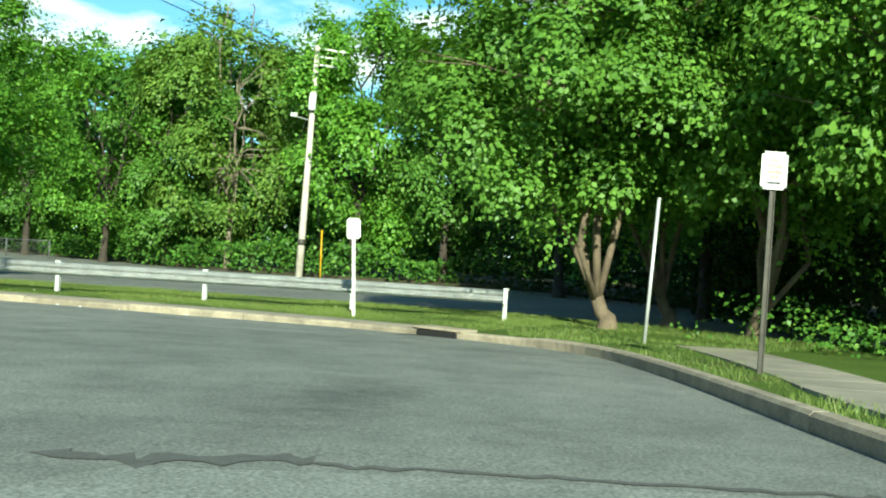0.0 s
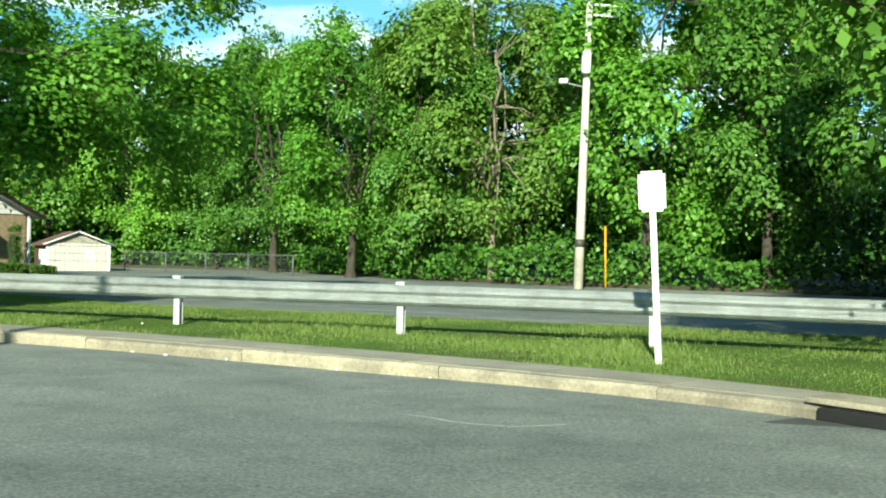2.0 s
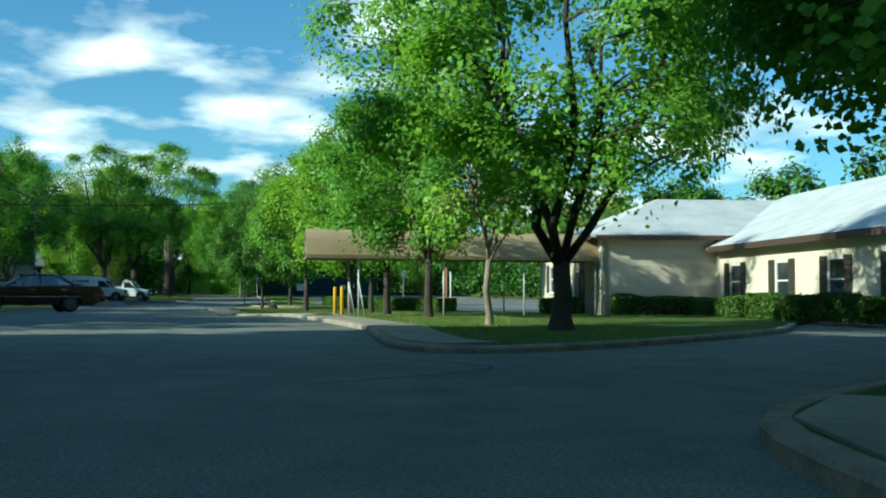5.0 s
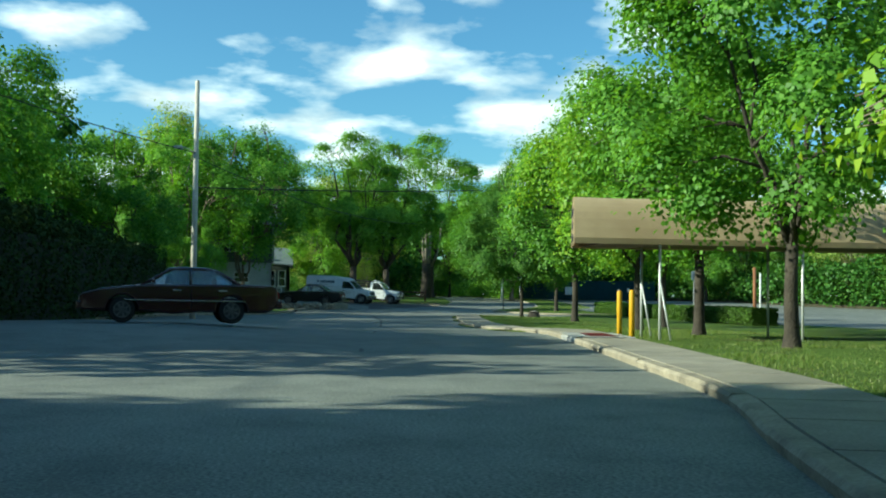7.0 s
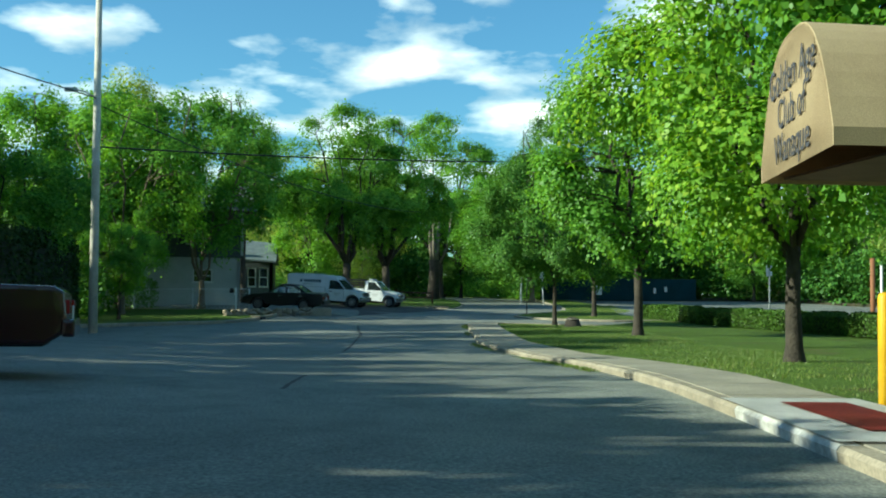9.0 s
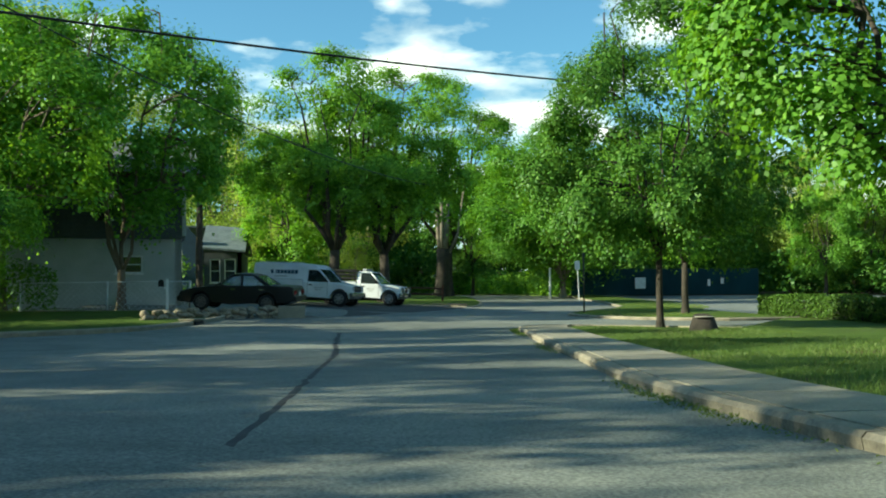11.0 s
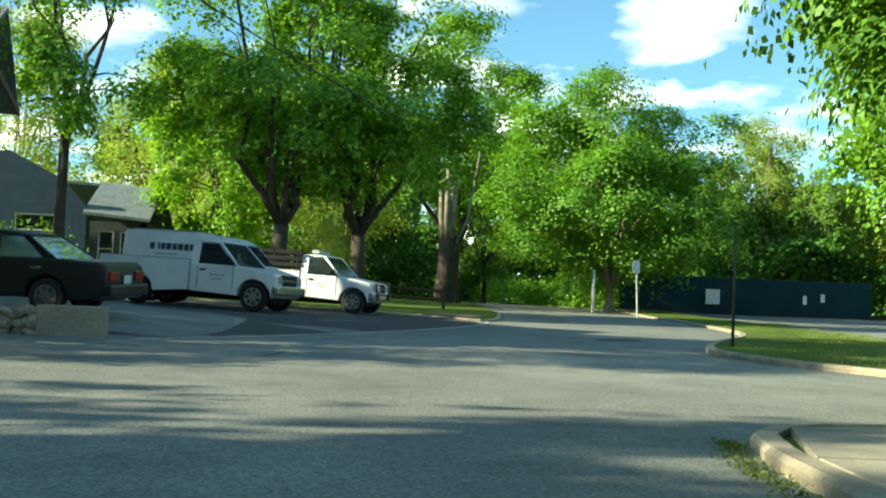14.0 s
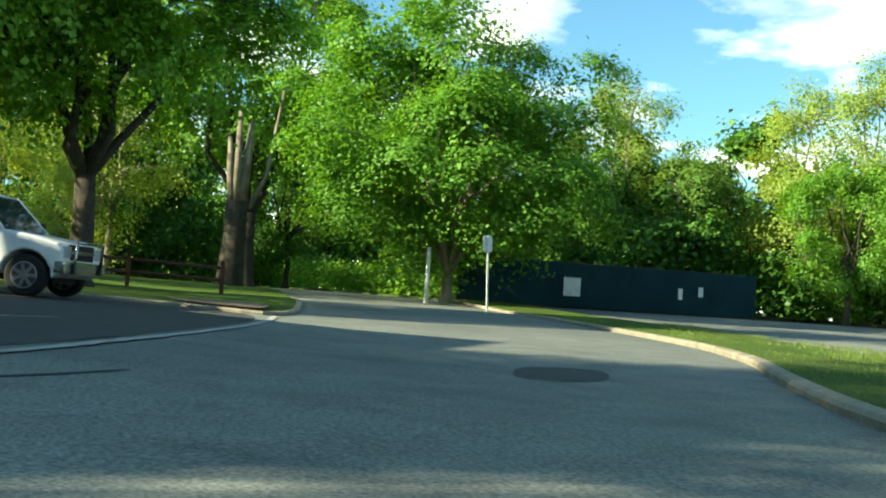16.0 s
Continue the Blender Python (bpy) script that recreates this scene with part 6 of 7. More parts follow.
def house_two_storey():
    hx, hy = -110.2, 25.2
    z = 0.35
    t = thing("house", pose(hx, hy, z, 0, 0, 10), "two-storey house, pale below and grey siding above", "house")
    D, Wd = 8.0, 13.0
    wall_panel("wall", (0, -Wd), (0, 0), -0.6, 2.8, 0.25, [(10.3, 11.4, 1.35, 2.1)], PLASTER_W, t, "pale rendered ground floor")
    wall_panel("wall", (0, 0), (-D, 0), -0.6, 2.8, 0.25, [(3.0, 4.0, 0.9, 2.0)], PLASTER_W, t)
    wall_panel("wall", (-D, 0), (-D, -Wd), -0.6, 2.8, 0.25, [], PLASTER_W, t)
    wall_panel("wall", (-D, -Wd), (0, -Wd), -0.6, 2.8, 0.25, [], PLASTER_W, t)
    part("floor_slab", box((D + 0.3, Wd + 0.3, 0.12), (-D / 2, -Wd / 2, 2.87), 0.02), SIDING_GREY, t)
    for k in range(13):
        zz = 2.94 + k * 0.2
        for (a, b, hole) in (((0.12, -Wd), (0.12, 0.02), True), ((0.02, 0.12), (-D, 0.12), False)):
            holes = []
            if hole and 3.55 < zz < 4.9:
                holes = [(9.9, 11.0, zz - 0.01, zz + 0.22)]
            if not hole and 3.95 < zz < 5.1:
                holes = [(u, u + 0.75, zz - 0.01, zz + 0.22) for u in (1.2, 2.2, 3.2)]
            wall_panel("siding_board", a, b, zz, zz + 0.195, 0.12 + 0.01 * (k % 2), holes, SIDING_GREY, t)
    window_unit(t, (0.12, -Wd), (0.12, 0.12), 9.9, 11.0, 3.6, 4.9, shutters=True)
    for u in (1.2, 2.2, 3.2):
        window_unit(t, (0.12, 0.12), (-D, 0.12), u, u + 0.75, 3.96, 5.12, shutters=False)
    part("corner_board", box((0.16, 0.16, 2.6), (0.09, 0.09, 4.24), 0.01), PLASTER_W, t, "pale corner board")
    part("backing", box((D - 0.3, Wd - 0.3, 2.5), (-D / 2 - 0.1, -Wd / 2 - 0.1, 4.2), 0), DARK, t)
    window_unit(t, (0, -Wd), (0, 0), 10.3, 11.4, 1.35, 2.1, shutters=False)
    window_unit(t, (0, 0), (-D, 0), 3.0, 4.0, 0.9, 2.0, shutters=False)
    roof_plane([(0.9, -Wd - 0.5, 5.5), (0.9, 0.9, 5.5), (-D / 2, 0.9, 7.4), (-D / 2, -Wd - 0.5, 7.4)], 0.15, SHINGLE, t)
    roof_plane([(-D - 0.9, -Wd - 0.5, 5.5), (-D - 0.9, 0.9, 5.5), (-D / 2, 0.9, 7.4), (-D / 2, -Wd - 0.5, 7.4)], 0.15, SHINGLE, t)
    part("eave", box((0.06, Wd + 1.4, 0.22), (0.9, -Wd / 2 + 0.2, 5.42), 0.01), BROWN_EAVE, t, "brown eave board")
    part("eave", box((D + 1.8, 0.06, 0.22), (-D / 2, 0.9, 5.42), 0.01), BROWN_EAVE, t)
    part("gable", prism([(-0.2, 0), (-D, 0), (-D / 2, 1.9)], -0.02, 0.02), SIDING_GREY, t).matrix_basis = Matrix.Translation((0, 0.1, 5.5)) @ Matrix.Rotation(radians(90), 4, "X")


house_two_storey()


def house_blue():
    t = thing("house", pose(-132.2, 24.05, 0.6), "low dark blue house with a grey shingle roof", "house")
    wall_panel("wall", (0, -10), (0, 0), -0.6, 3.4, 0.25, [(7.15, 8.75, 1.7, 3.05)], BLUE_WALL, t, "dark blue wall")
    window_unit(t, (0, -10), (0, 0), 7.15, 8.75, 1.7, 3.05, shutters=False)
    wall_panel("wall", (-0.8, 0), (-0.8, 2.3), -0.6, 2.9, 0.25, [(0.35, 1.0, 1.0, 2.5), (1.25, 1.95, 1.0, 2.5)], PORCH, t, "grey porch wall")
    window_unit(t, (-0.8, 0), (-0.8, 2.3), 0.35, 1.0, 1.0, 2.5, shutters=False)
    window_unit(t, (-0.8, 0), (-0.8, 2.3), 1.25, 1.95, 1.0, 2.5, shutters=False)
    wall_panel("wall", (-0.8, 2.3), (-8, 2.3), -0.6, 2.9, 0.25, [], SIDING_GREY, t)
    wall_panel("wall", (-8, 2.3), (-8, -10), -0.6, 2.9, 0.25, [], SIDING_GREY, t)
    roof_plane([(0.3, -0.1, 3.2), (0.3, 2.6, 3.0), (-3.5, 2.6, 4.6), (-3.5, -0.1, 4.8)], 0.12, SHINGLE_BLUE, t)
    roof_plane([(-8.3, -10.3, 3.0), (-8.3, 2.6, 3.0), (-3.5, 2.6, 4.6), (-3.5, -10.3, 5.2)], 0.12, SHINGLE_BLUE, t)
    bm = bmesh.new()
    pts = [(-10.0, 3.4), (0.0, 3.4), (-1.0, 4.5), (-3.2, 5.6), (-10.0, 4.6)]
    lo_ = [bm.verts.new((-0.2, y_, z_)) for y_, z_ in pts]
    hi_ = [bm.verts.new((0.0, y_, z_ + 0.003)) for y_, z_ in pts]
    bm.faces.new(hi_)
    bm.faces.new(lo_[::-1])
    for k in range(5):
        bm.faces.new((hi_[k], lo_[k], lo_[(k + 1) % 5], hi_[(k + 1) % 5]))
    bmesh.ops.recalc_face_normals(bm, faces=bm.faces)
    part("gable", bm, BLUE_WALL, t)


house_blue()


# ---- raised driveway, low stone wall, mailbox, small fence by the black car ----
STONE = surf("rough_field_stone", (0.4, 0.33, 0.23), (0.2, 0.165, 0.12), rough=0.95, scale=4, grain=25, bump=0.6, jitter=0.3)


def driveway():
    b = bmesh.new()
    rows = [[(-102.45, 21.5, 0.1), (-109.6, 21.5, 0.1)], [(-102.45, 29.7, 0.1), (-109.6, 29.7, 0.1)], [(-102.3, 31.6, 0.012), (-109.6, 31.6, 0.012)]]
    top = [[b.verts.new((x, y, gz(x, y) + h)) for x, y, h in r] for r in rows]
    low = [[b.verts.new((x, y, gz(x, y) - 0.2)) for x, y, h in r] for r in rows]
    for i in range(2):
        b.faces.new((top[i][0], top[i + 1][0], top[i + 1][1], top[i][1]))
        b.faces.new((top[i][0], low[i][0], low[i + 1][0], top[i + 1][0]))
        b.faces.new((top[i][1], top[i + 1][1], low[i + 1][1], low[i][1]))
    bmesh.ops.recalc_face_normals(b, faces=b.faces)
    tagged(mesh_ob("driveway", b, ASPHALT), "short raised asphalt driveway beside the house", "driveway", kind="structure")


driveway()


def stone_wall():
    t = thing("stone_wall", Matrix(), "low rough stone wall with a squared concrete end", "wall")
    rng = np.random.default_rng(31)
    line = smooth_line([(-99.3, 25.2), (-101.0, 26.5), (-101.75, 28.2), (-101.85, 29.35)], 0.26)
    shapes = []
    for k in range(6):
        b = bmesh.new()
        bmesh.ops.create_icosphere(b, subdivisions=2, radius=0.5)
        for v in b.verts:
            v.co *= 1 + 0.22 * noise.noise(v.co * 2.2 + Vector((k * 7.0, 0, 0)))
        me = bpy.data.meshes.new("stone")
        b.to_mesh(me)
        b.free()
        me.materials.append(STONE)
        shapes.append(me)
    for p in line:
        for row in range(3):
            o = new("stone", shapes[int(rng.integers(6))])
            o.parent = t
            w = rng.uniform(0.26, 0.5)
            o.matrix_basis = pose(p[0] - 0.06 * row + rng.normal(0, 0.05), p[1] + rng.normal(0, 0.06), gz(*p) + 0.05 + 0.135 * row, *rng.uniform(-25, 25, 2), rng.uniform(0, 360)) @ Matrix.Diagonal((w, w * rng.uniform(0.6, 1.0), rng.uniform(0.17, 0.27), 1))
    part("end_block", box((0.5, 0.95, 0.5), (-101.95, 29.95, gz(-101.9, 29.8) + 0.2), 0.03), CONCRETE, t, "squared concrete end block")


stone_wall()


def mailbox():
    x, y = -103.6, 25.3
    z = gz(x, y) + 0.1
    t = thing("mailbox", pose(x, y, z, 0, 0, 8), "dark mailbox on a white wooden post", "mailbox")
    part("post", box((0.09, 0.09, 1.5), (0.1, 0.12, 0.5), 0.01), WHITE, t)
    part("arm", box((0.5, 0.07, 0.07), (0.0, 0.05, 0.92), 0.008), WHITE, t)
    b = bmesh.new()
    prof = [(-0.1, 0.97), (-0.1, 1.12), (-0.07, 1.2), (0, 1.23), (0.07, 1.2), (0.1, 1.12), (0.1, 0.97)]
    r = [[b.verts.new((xx, yy - 0.1, zz)) for yy, zz in prof] for xx in (-0.25, 0.25)]
    for k in range(7):
        b.faces.new((r[0][k], r[0][(k + 1) % 7], r[1][(k + 1) % 7], r[1][k]))
    b.faces.new(r[0][::-1]); b.faces.new(r[1])
    bmesh.ops.recalc_face_normals(b, faces=b.faces)
    part("box", b, DARK, t, "dark rounded metal box")


mailbox()


def wire_fence(pts, h, label, mat_post, mesh_mat=None, every=2.6, board=None, name="fence"):
    t = thing(name, Matrix(), label, "fence")
    line = smooth_line(pts, every)
    for p in line:
        z = gz(*p) + 0.1
        part("post", tube([(p[0], p[1], z - 0.3), (p[0], p[1], z + h)], 0.04, 8), mat_post, t)
    for p, q in zip(line, line[1:]):
        za, zb = gz(*p) + 0.1, gz(*q) + 0.1
        part("top_rail", tube([(p[0], p[1], za + h - 0.03), (q[0], q[1], zb + h - 0.03)], 0.022, 6), mat_post, t)
        if board:
            b = bmesh.new()
            n, sag = 6, 0.04
            d = np.array([q[1] - p[1], p[0] - q[0]]) / np.linalg.norm(q - p)
            top = [b.verts.new((*(p + (q - p) * k / n + d * 0.045 + d * 0.02 * math.sin(k)), za + (zb - za) * k / n + h - 0.02 - sag * math.sin(math.pi * k / n))) for k in range(n + 1)]
            low = [b.verts.new((*(p + (q - p) * k / n + d * 0.045 + d * 0.02 * math.cos(k)), za + (zb - za) * k / n + 0.02)) for k in range(n + 1)]
            for k in range(n):
                b.faces.new((low[k], low[k + 1], top[k + 1], top[k]))
            bmesh.ops.solidify(b, geom=list(b.faces), thickness=0.006)
            part("panel", b, board, t, "dark blue privacy screen cloth")
        elif mesh_mat:
            # diamond links as thin crossing bars
            b = bmesh.new()
            d = q - p
            ln = float(np.linalg.norm(d))
            m = int(ln / 0.22)
            for k in range(-int(h / 0.22), m):
                for s in (0, 1):
                    u0, u1 = k * 0.22, k * 0.22 + h
                    c0, c1 = max(u0, 0), min(u1, ln)
                    if c1 <= c0:
                        continue
                    z0_, z1_ = (c0 - u0), (c1 - u0)
                    if s:
                        z0_, z1_ = h - z0_, h - z1_
                    a_ = p + d * c0 / ln
                    e_ = p + d * c1 / ln
                    tube([(a_[0], a_[1], za + z0_), (e_[0], e_[1], zb + z1_)], 0.006, 3, b, caps=False)
            part("mesh_panel", b, mesh_mat, t)
    return t


SCREEN = surf("blue_screen_cloth", (0.012, 0.075, 0.095), (0.008, 0.055, 0.07), rough=0.75, scale=0.7, grain=60, bump=0.1)
wire_fence([(-148.4, 51.2), (-148.3, 56.0), (-148.2, 62.0), (-148.2, 66.5)], 2.1, "tall fence covered with dark blue screen cloth", BRONZE, board=SCREEN, every=3.0, name="screened_fence")
for y, z, w, h in ((56.7, 1.45, 0.85, 0.85), (62.35, 1.45, 0.22, 0.5), (63.45, 1.6, 0.25, 0.45)):
    t = thing("notice_board", pose(-148.1, y, z + 0.15), "white notice board fixed on the blue fence", "notice board")
    part("panel", box((0.02, w, h), (0.02, 0, 0), 0.004), WHITE, t)
    part("frame", box((0.025, w + 0.05, 0.03), (0.02, 0, h / 2 + 0.015), 0.004), POST_GREY, t)
LINK = surf("dull_grey_wire", (0.16, 0.17, 0.17), rough=0.6, metal=0.4)
wire_fence([(-34.4, 66.9), (-31.6, 66.3), (-29.0, 65.8), (-26.4, 65.4), (-23.6, 64.6)], 0.95, "low chain-link fence in front of the wood", LINK, LINK, every=2.6, name="chain_link_fence")
wire_fence([(-104.6, 20.0), (-105.3, 23.0), (-105.8, 26.0)], 1.1, "low chain-link fence in front of the pale house", GALV, GALV, every=3.0, name="chain_link_fence")


def split_rail(p, q, label):
    t = thing("split_rail_fence", Matrix(), label, "fence")
    wood = surf("red_brown_rail", (0.13, 0.055, 0.035), rough=0.85) if "red_brown_rail" not in bpy.data.materials else bpy.data.materials["red_brown_rail"]
    p, q = np.array(p), np.array(q)
    n = max(1, round(float(np.linalg.norm(q - p)) / 2.6))
    for k in range(n + 1):
        c = p + (q - p) * k / n
        z = gz(*c) + 0.1
        part("post", box((0.14, 0.14, 1.4), (c[0], c[1], z + 0.4), 0.015), wood, t)
        if k < n:
            e = p + (q - p) * (k + 1) / n
            for zz in (0.45, 0.85):
                part("rail", tube([(c[0], c[1], z + zz), (e[0], e[1], gz(*e) + 0.1 + zz)], 0.055, 6), wood, t)


split_rail((-137.0, 33.5), (-137.5, 39.6), "red-brown wooden split rail fence on the grass")


# ---- shed by the wood, pavilion down the road ----
def shed():
    t = thing("shed", pose(-35.1, 63.5, 0.25, 0, 0, 42), "white boarded garden shed with a low red-brown gable roof", "shed")
    w, d, h = 3.2, 4.2, 1.12
    cream = surf("cream_shed_board", (0.6, 0.57, 0.49), (0.5, 0.47, 0.4), rough=0.85, scale=4)
    red = surf("red_brown_shed_roof", (0.17, 0.085, 0.065), (0.12, 0.065, 0.05), rough=0.9)
    for k in range(14):
        part("board", box((w / 14 - 0.018, 0.05, h + 0.3), (-w / 2 + w * (k + 0.5) / 14, 0, h / 2 - 0.1), 0.005), cream, t)
    part("backing", box((w - 0.04, 0.02, h + 0.28), (0, 0.05, h / 2 - 0.1), 0), POST_GREY, t)
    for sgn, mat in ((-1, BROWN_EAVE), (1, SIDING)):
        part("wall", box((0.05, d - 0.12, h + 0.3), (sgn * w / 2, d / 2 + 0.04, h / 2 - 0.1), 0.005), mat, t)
        part("corner_board", box((0.12, 0.09, h + 0.32), (sgn * (w / 2 - 0.05), -0.02, h / 2 - 0.1), 0.008), WHITE, t)
        roof_plane([(sgn * (w / 2 + 0.22), -0.2, h - 0.02), (sgn * (w / 2 + 0.22), d + 0.2, h - 0.02), (0, d + 0.2, h + 0.7), (0, -0.2, h + 0.7)], 0.06, red, t)
        bm = tube([(sgn * (w / 2 + 0.2), -0.23, h - 0.03), (0, -0.23, h + 0.67)], 0.045, 4)
        part("barge_board", bm, WHITE, t)
    b = bmesh.new()
    b.faces.new([b.verts.new(c) for c in ((-w / 2, 0.02, h + 0.055), (w / 2, 0.02, h + 0.055), (0, 0.02, h + 0.6))])
    bmesh.ops.solidify(b, geom=list(b.faces), thickness=0.05)
    part("gable", b, cream, t)
    for zz in (0.3, 0.68, 1.06):
        part("batten", box((w - 0.2, 0.03, 0.05), (0, -0.045, zz), 0.004), POST_GREY, t)


shed()
SIGN_BLUE = surf("pale_blue_sign", (0.35, 0.55, 0.68), (0.5, 0.62, 0.7), rough=0.5, scale=6)
for x, y, w, hh in ((-35.2, 60.6, 0.45, 0.75), (-33.5, 62.0, 0.35, 0.5)):
    t = thing("small_sign", pose(x, y, gz(x, y) + 0.1, 0, 0, 35), "small white and blue sign on a short post by the shed", "sign")
    part("post", box((0.05, 0.05, 1.0), (0, 0.03, 0.45), 0.004), POST_GREY, t)
    part("plate", box((w, 0.02, hh), (0, 0, 1.0 - hh / 2), 0.004), WHITE, t)
    part("panel", box((w * 0.6, 0.01, hh * 0.4), (0, -0.016, 1.0 - hh / 2), 0.002), SIGN_BLUE, t)


def pavilion():
    t = thing("pavilion", pose(-186.0, 47.0, gz(-186, 47) + 0.1, 0, 0, 10), "small open wooden pavilion beside the far road", "pavilion")
    for x, y in ((-1.6, -1.4), (1.6, -1.4), (-1.6, 1.4), (1.6, 1.4)):
        part("post", box((0.16, 0.16, 2.4), (x, y, 1.1), 0.01), BROWN_EAVE, t)
    roof_plane([(-2.2, -2.0, 2.25), (2.2, -2.0, 2.25), (2.2, 0, 3.2), (-2.2, 0, 3.2)], 0.1, SHINGLE, t)
    roof_plane([(-2.2, 2.0, 2.25), (2.2, 2.0, 2.25), (2.2, 0, 3.2), (-2.2, 0, 3.2)], 0.1, SHINGLE, t)
    part("back_wall", box((0.1, 2.8, 2.2), (-1.7, 0, 1.1), 0.01), BROWN_EAVE, t)


pavilion()

# ---- undergrowth and distant woods ----
def leaf_belt(line, depth, z0, z1, n, size, material, name, label, seed, rag=0.25, gap=-0.75):
    """A mass of leaves along a line, with an uneven top, for woods that nobody could count."""
    rng = np.random.default_rng(seed)
    p = smooth_line(line, 1.0)
    seg = np.r_[0, np.cumsum(np.linalg.norm(np.diff(p, axis=0), axis=1))]
    s = rng.uniform(0, seg[-1], n)
    x, y = np.interp(s, seg, p[:, 0]), np.interp(s, seg, p[:, 1])
    d = np.gradient(p, axis=0)
    nx, ny = np.interp(s, seg, -d[:, 1]), np.interp(s, seg, d[:, 0])
    nl = np.hypot(nx, ny)
    v = rng.uniform(-0.5, 0.5, n) * depth
    x, y = x + nx / nl * v, y + ny / nl * v
    top = z1 * (1 - rag + rag * (np.sin(s * 0.53 + seed) * 0.5 + np.sin(s * 0.21 + 2 * seed) * 0.5 + np.sin(s * 1.3) * 0.3))
    q = rng.uniform(0, 1, n) ** 0.8
    z = z0 + (top - z0) * q
    keep = np.sin(x * 1.1 + seed) * np.sin(y * 1.3) + np.sin(z * 1.9 + x * 0.7) * 0.8 > gap
    x, y, z = x[keep], y[keep], z[keep]
    g = np.array([gz(a, b) for a, b in zip(x, y)])
    at = np.stack([x, y, z + g], 1)
    nrm = rng.normal(0, 0.6, (len(x), 3)) + np.array([0, -0.35, 0.7])
    me = quads_mesh(name, leaf_quads(rng, at, nrm, size * rng.uniform(0.6, 1.3, len(x))), material)
    return tagged(new(name, me), label, "foliage", kind="stuff")


UG = "dense green undergrowth below the woodland trees"
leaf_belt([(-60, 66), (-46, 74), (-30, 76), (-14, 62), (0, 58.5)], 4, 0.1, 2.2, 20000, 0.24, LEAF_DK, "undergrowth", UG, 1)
# near-black leaves stand in for the dark hollow under the edge trees
leaf_belt([(1, 58.5), (6, 50), (9.5, 40), (11, 30)], 4, 0.1, 4.2, 13000, 0.24, LEAF_SHADE, "undergrowth", "undergrowth with leaves coloured near black for deep shade", 13)
leaf_belt([(7.5, 33.5), (9.5, 29.5), (10.5, 26), (11.5, 21), (12.5, 15)], 2.5, 0.1, 4.4, 9000, 0.2, LEAF_SHADE, "undergrowth", "undergrowth with leaves coloured near black for deep shade", 15)
leaf_belt([(5.5, 25.0), (8, 21), (10, 14), (12, 4)], 4, 0.0, 1.5, 5000, 0.12, LEAF_DK, "undergrowth", UG, 2)
leaf_belt([(-153, 57), (-154, 74), (-122, 84), (-100, 80), (-80, 82), (-64, 86)], 5, 0.1, 5.4, 40000, 0.4, LEAF_DK, "undergrowth", UG, 3)
leaf_belt([(-150, 52.5), (-165, 52), (-185, 49), (-205, 42)], 4, 0.1, 2.6, 17000, 0.25, LEAF, "undergrowth", "sunlit bushes along the far roadside", 4)
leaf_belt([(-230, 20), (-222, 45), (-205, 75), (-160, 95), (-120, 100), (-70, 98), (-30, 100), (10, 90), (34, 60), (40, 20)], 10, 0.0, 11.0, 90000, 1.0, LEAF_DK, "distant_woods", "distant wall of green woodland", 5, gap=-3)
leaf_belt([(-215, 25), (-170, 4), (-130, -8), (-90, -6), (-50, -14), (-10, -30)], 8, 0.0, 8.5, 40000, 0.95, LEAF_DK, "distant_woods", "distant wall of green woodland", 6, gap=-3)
# the dark leaf colour carries the shade of these woods
leaf_belt([(-176, 24), (-186, 36), (-192, 44)], 6, 0.0, 8.0, 15000, 0.5, LEAF_DK, "distant_woods", "shaded woodland behind the tall roadside trees", 14, rag=0.4)
leaf_belt([(-128, 21), (-140, 23), (-160, 27), (-200, 27)], 5, 0.1, 2.6, 12000, 0.22, LEAF_MID, "undergrowth", "spring bushes below the tall trees", 7)
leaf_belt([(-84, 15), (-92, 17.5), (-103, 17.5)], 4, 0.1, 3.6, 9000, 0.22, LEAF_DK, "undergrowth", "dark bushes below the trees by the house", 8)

# rows out of view, added to shade the road and hold back skylight
leaf_belt([(-15.1, 15.8), (-22, 16.7), (-28.5, 17.2)], 6, 1.6, 13.2, 19500, 0.6, LEAF_DK, "tree_row", "dense row of leafy trees out of view, shading the road", 9, rag=0.12)
leaf_belt([(-28.5, 17.2), (-36.0, 17.6)], 6, 1.6, 10.0, 8500, 0.6, LEAF_DK, "tree_row", "lower row of leafy trees out of view, shading the road", 12, rag=0.12)
leaf_belt([(-39.6, 15.4), (-42.0, 14.8), (-44.0, 14.2)], 3, 0.6, 8.2, 850, 0.5, LEAF_DK, "tree_row", "sparse row of leafy trees out of view, shading the road", 16, rag=0.2)
leaf_belt([(-44.0, 14.0), (-53.5, 14.2)], 3, 0.5, 8.6, 6500, 0.5, LEAF_DK, "tree_row", "thin row of leafy trees out of view, shading the road", 10, rag=0.1)
leaf_belt([(-103.8, 13.0), (-105.0, 17.0), (-106.0, 21.0)], 2.4, 0.05, 2.7, 5000, 0.15, LEAF_MID, "undergrowth", "dense brush in front of the pale house wall", 11)
# ---- marks on the road ----
TAR = surf("tar_seal", (0.03, 0.03, 0.03), (0.05, 0.05, 0.048), rough=0.8, grain=40)
SEAM = surf("crumbling_seam", (0.085, 0.088, 0.08), (0.12, 0.125, 0.115), rough=0.95, scale=8, grain=40, bump=0.6)
PATCH = surf("dark_asphalt_patch", (0.07, 0.07, 0.066), (0.05, 0.05, 0.047), rough=0.9, grain=50, bump=0.4)
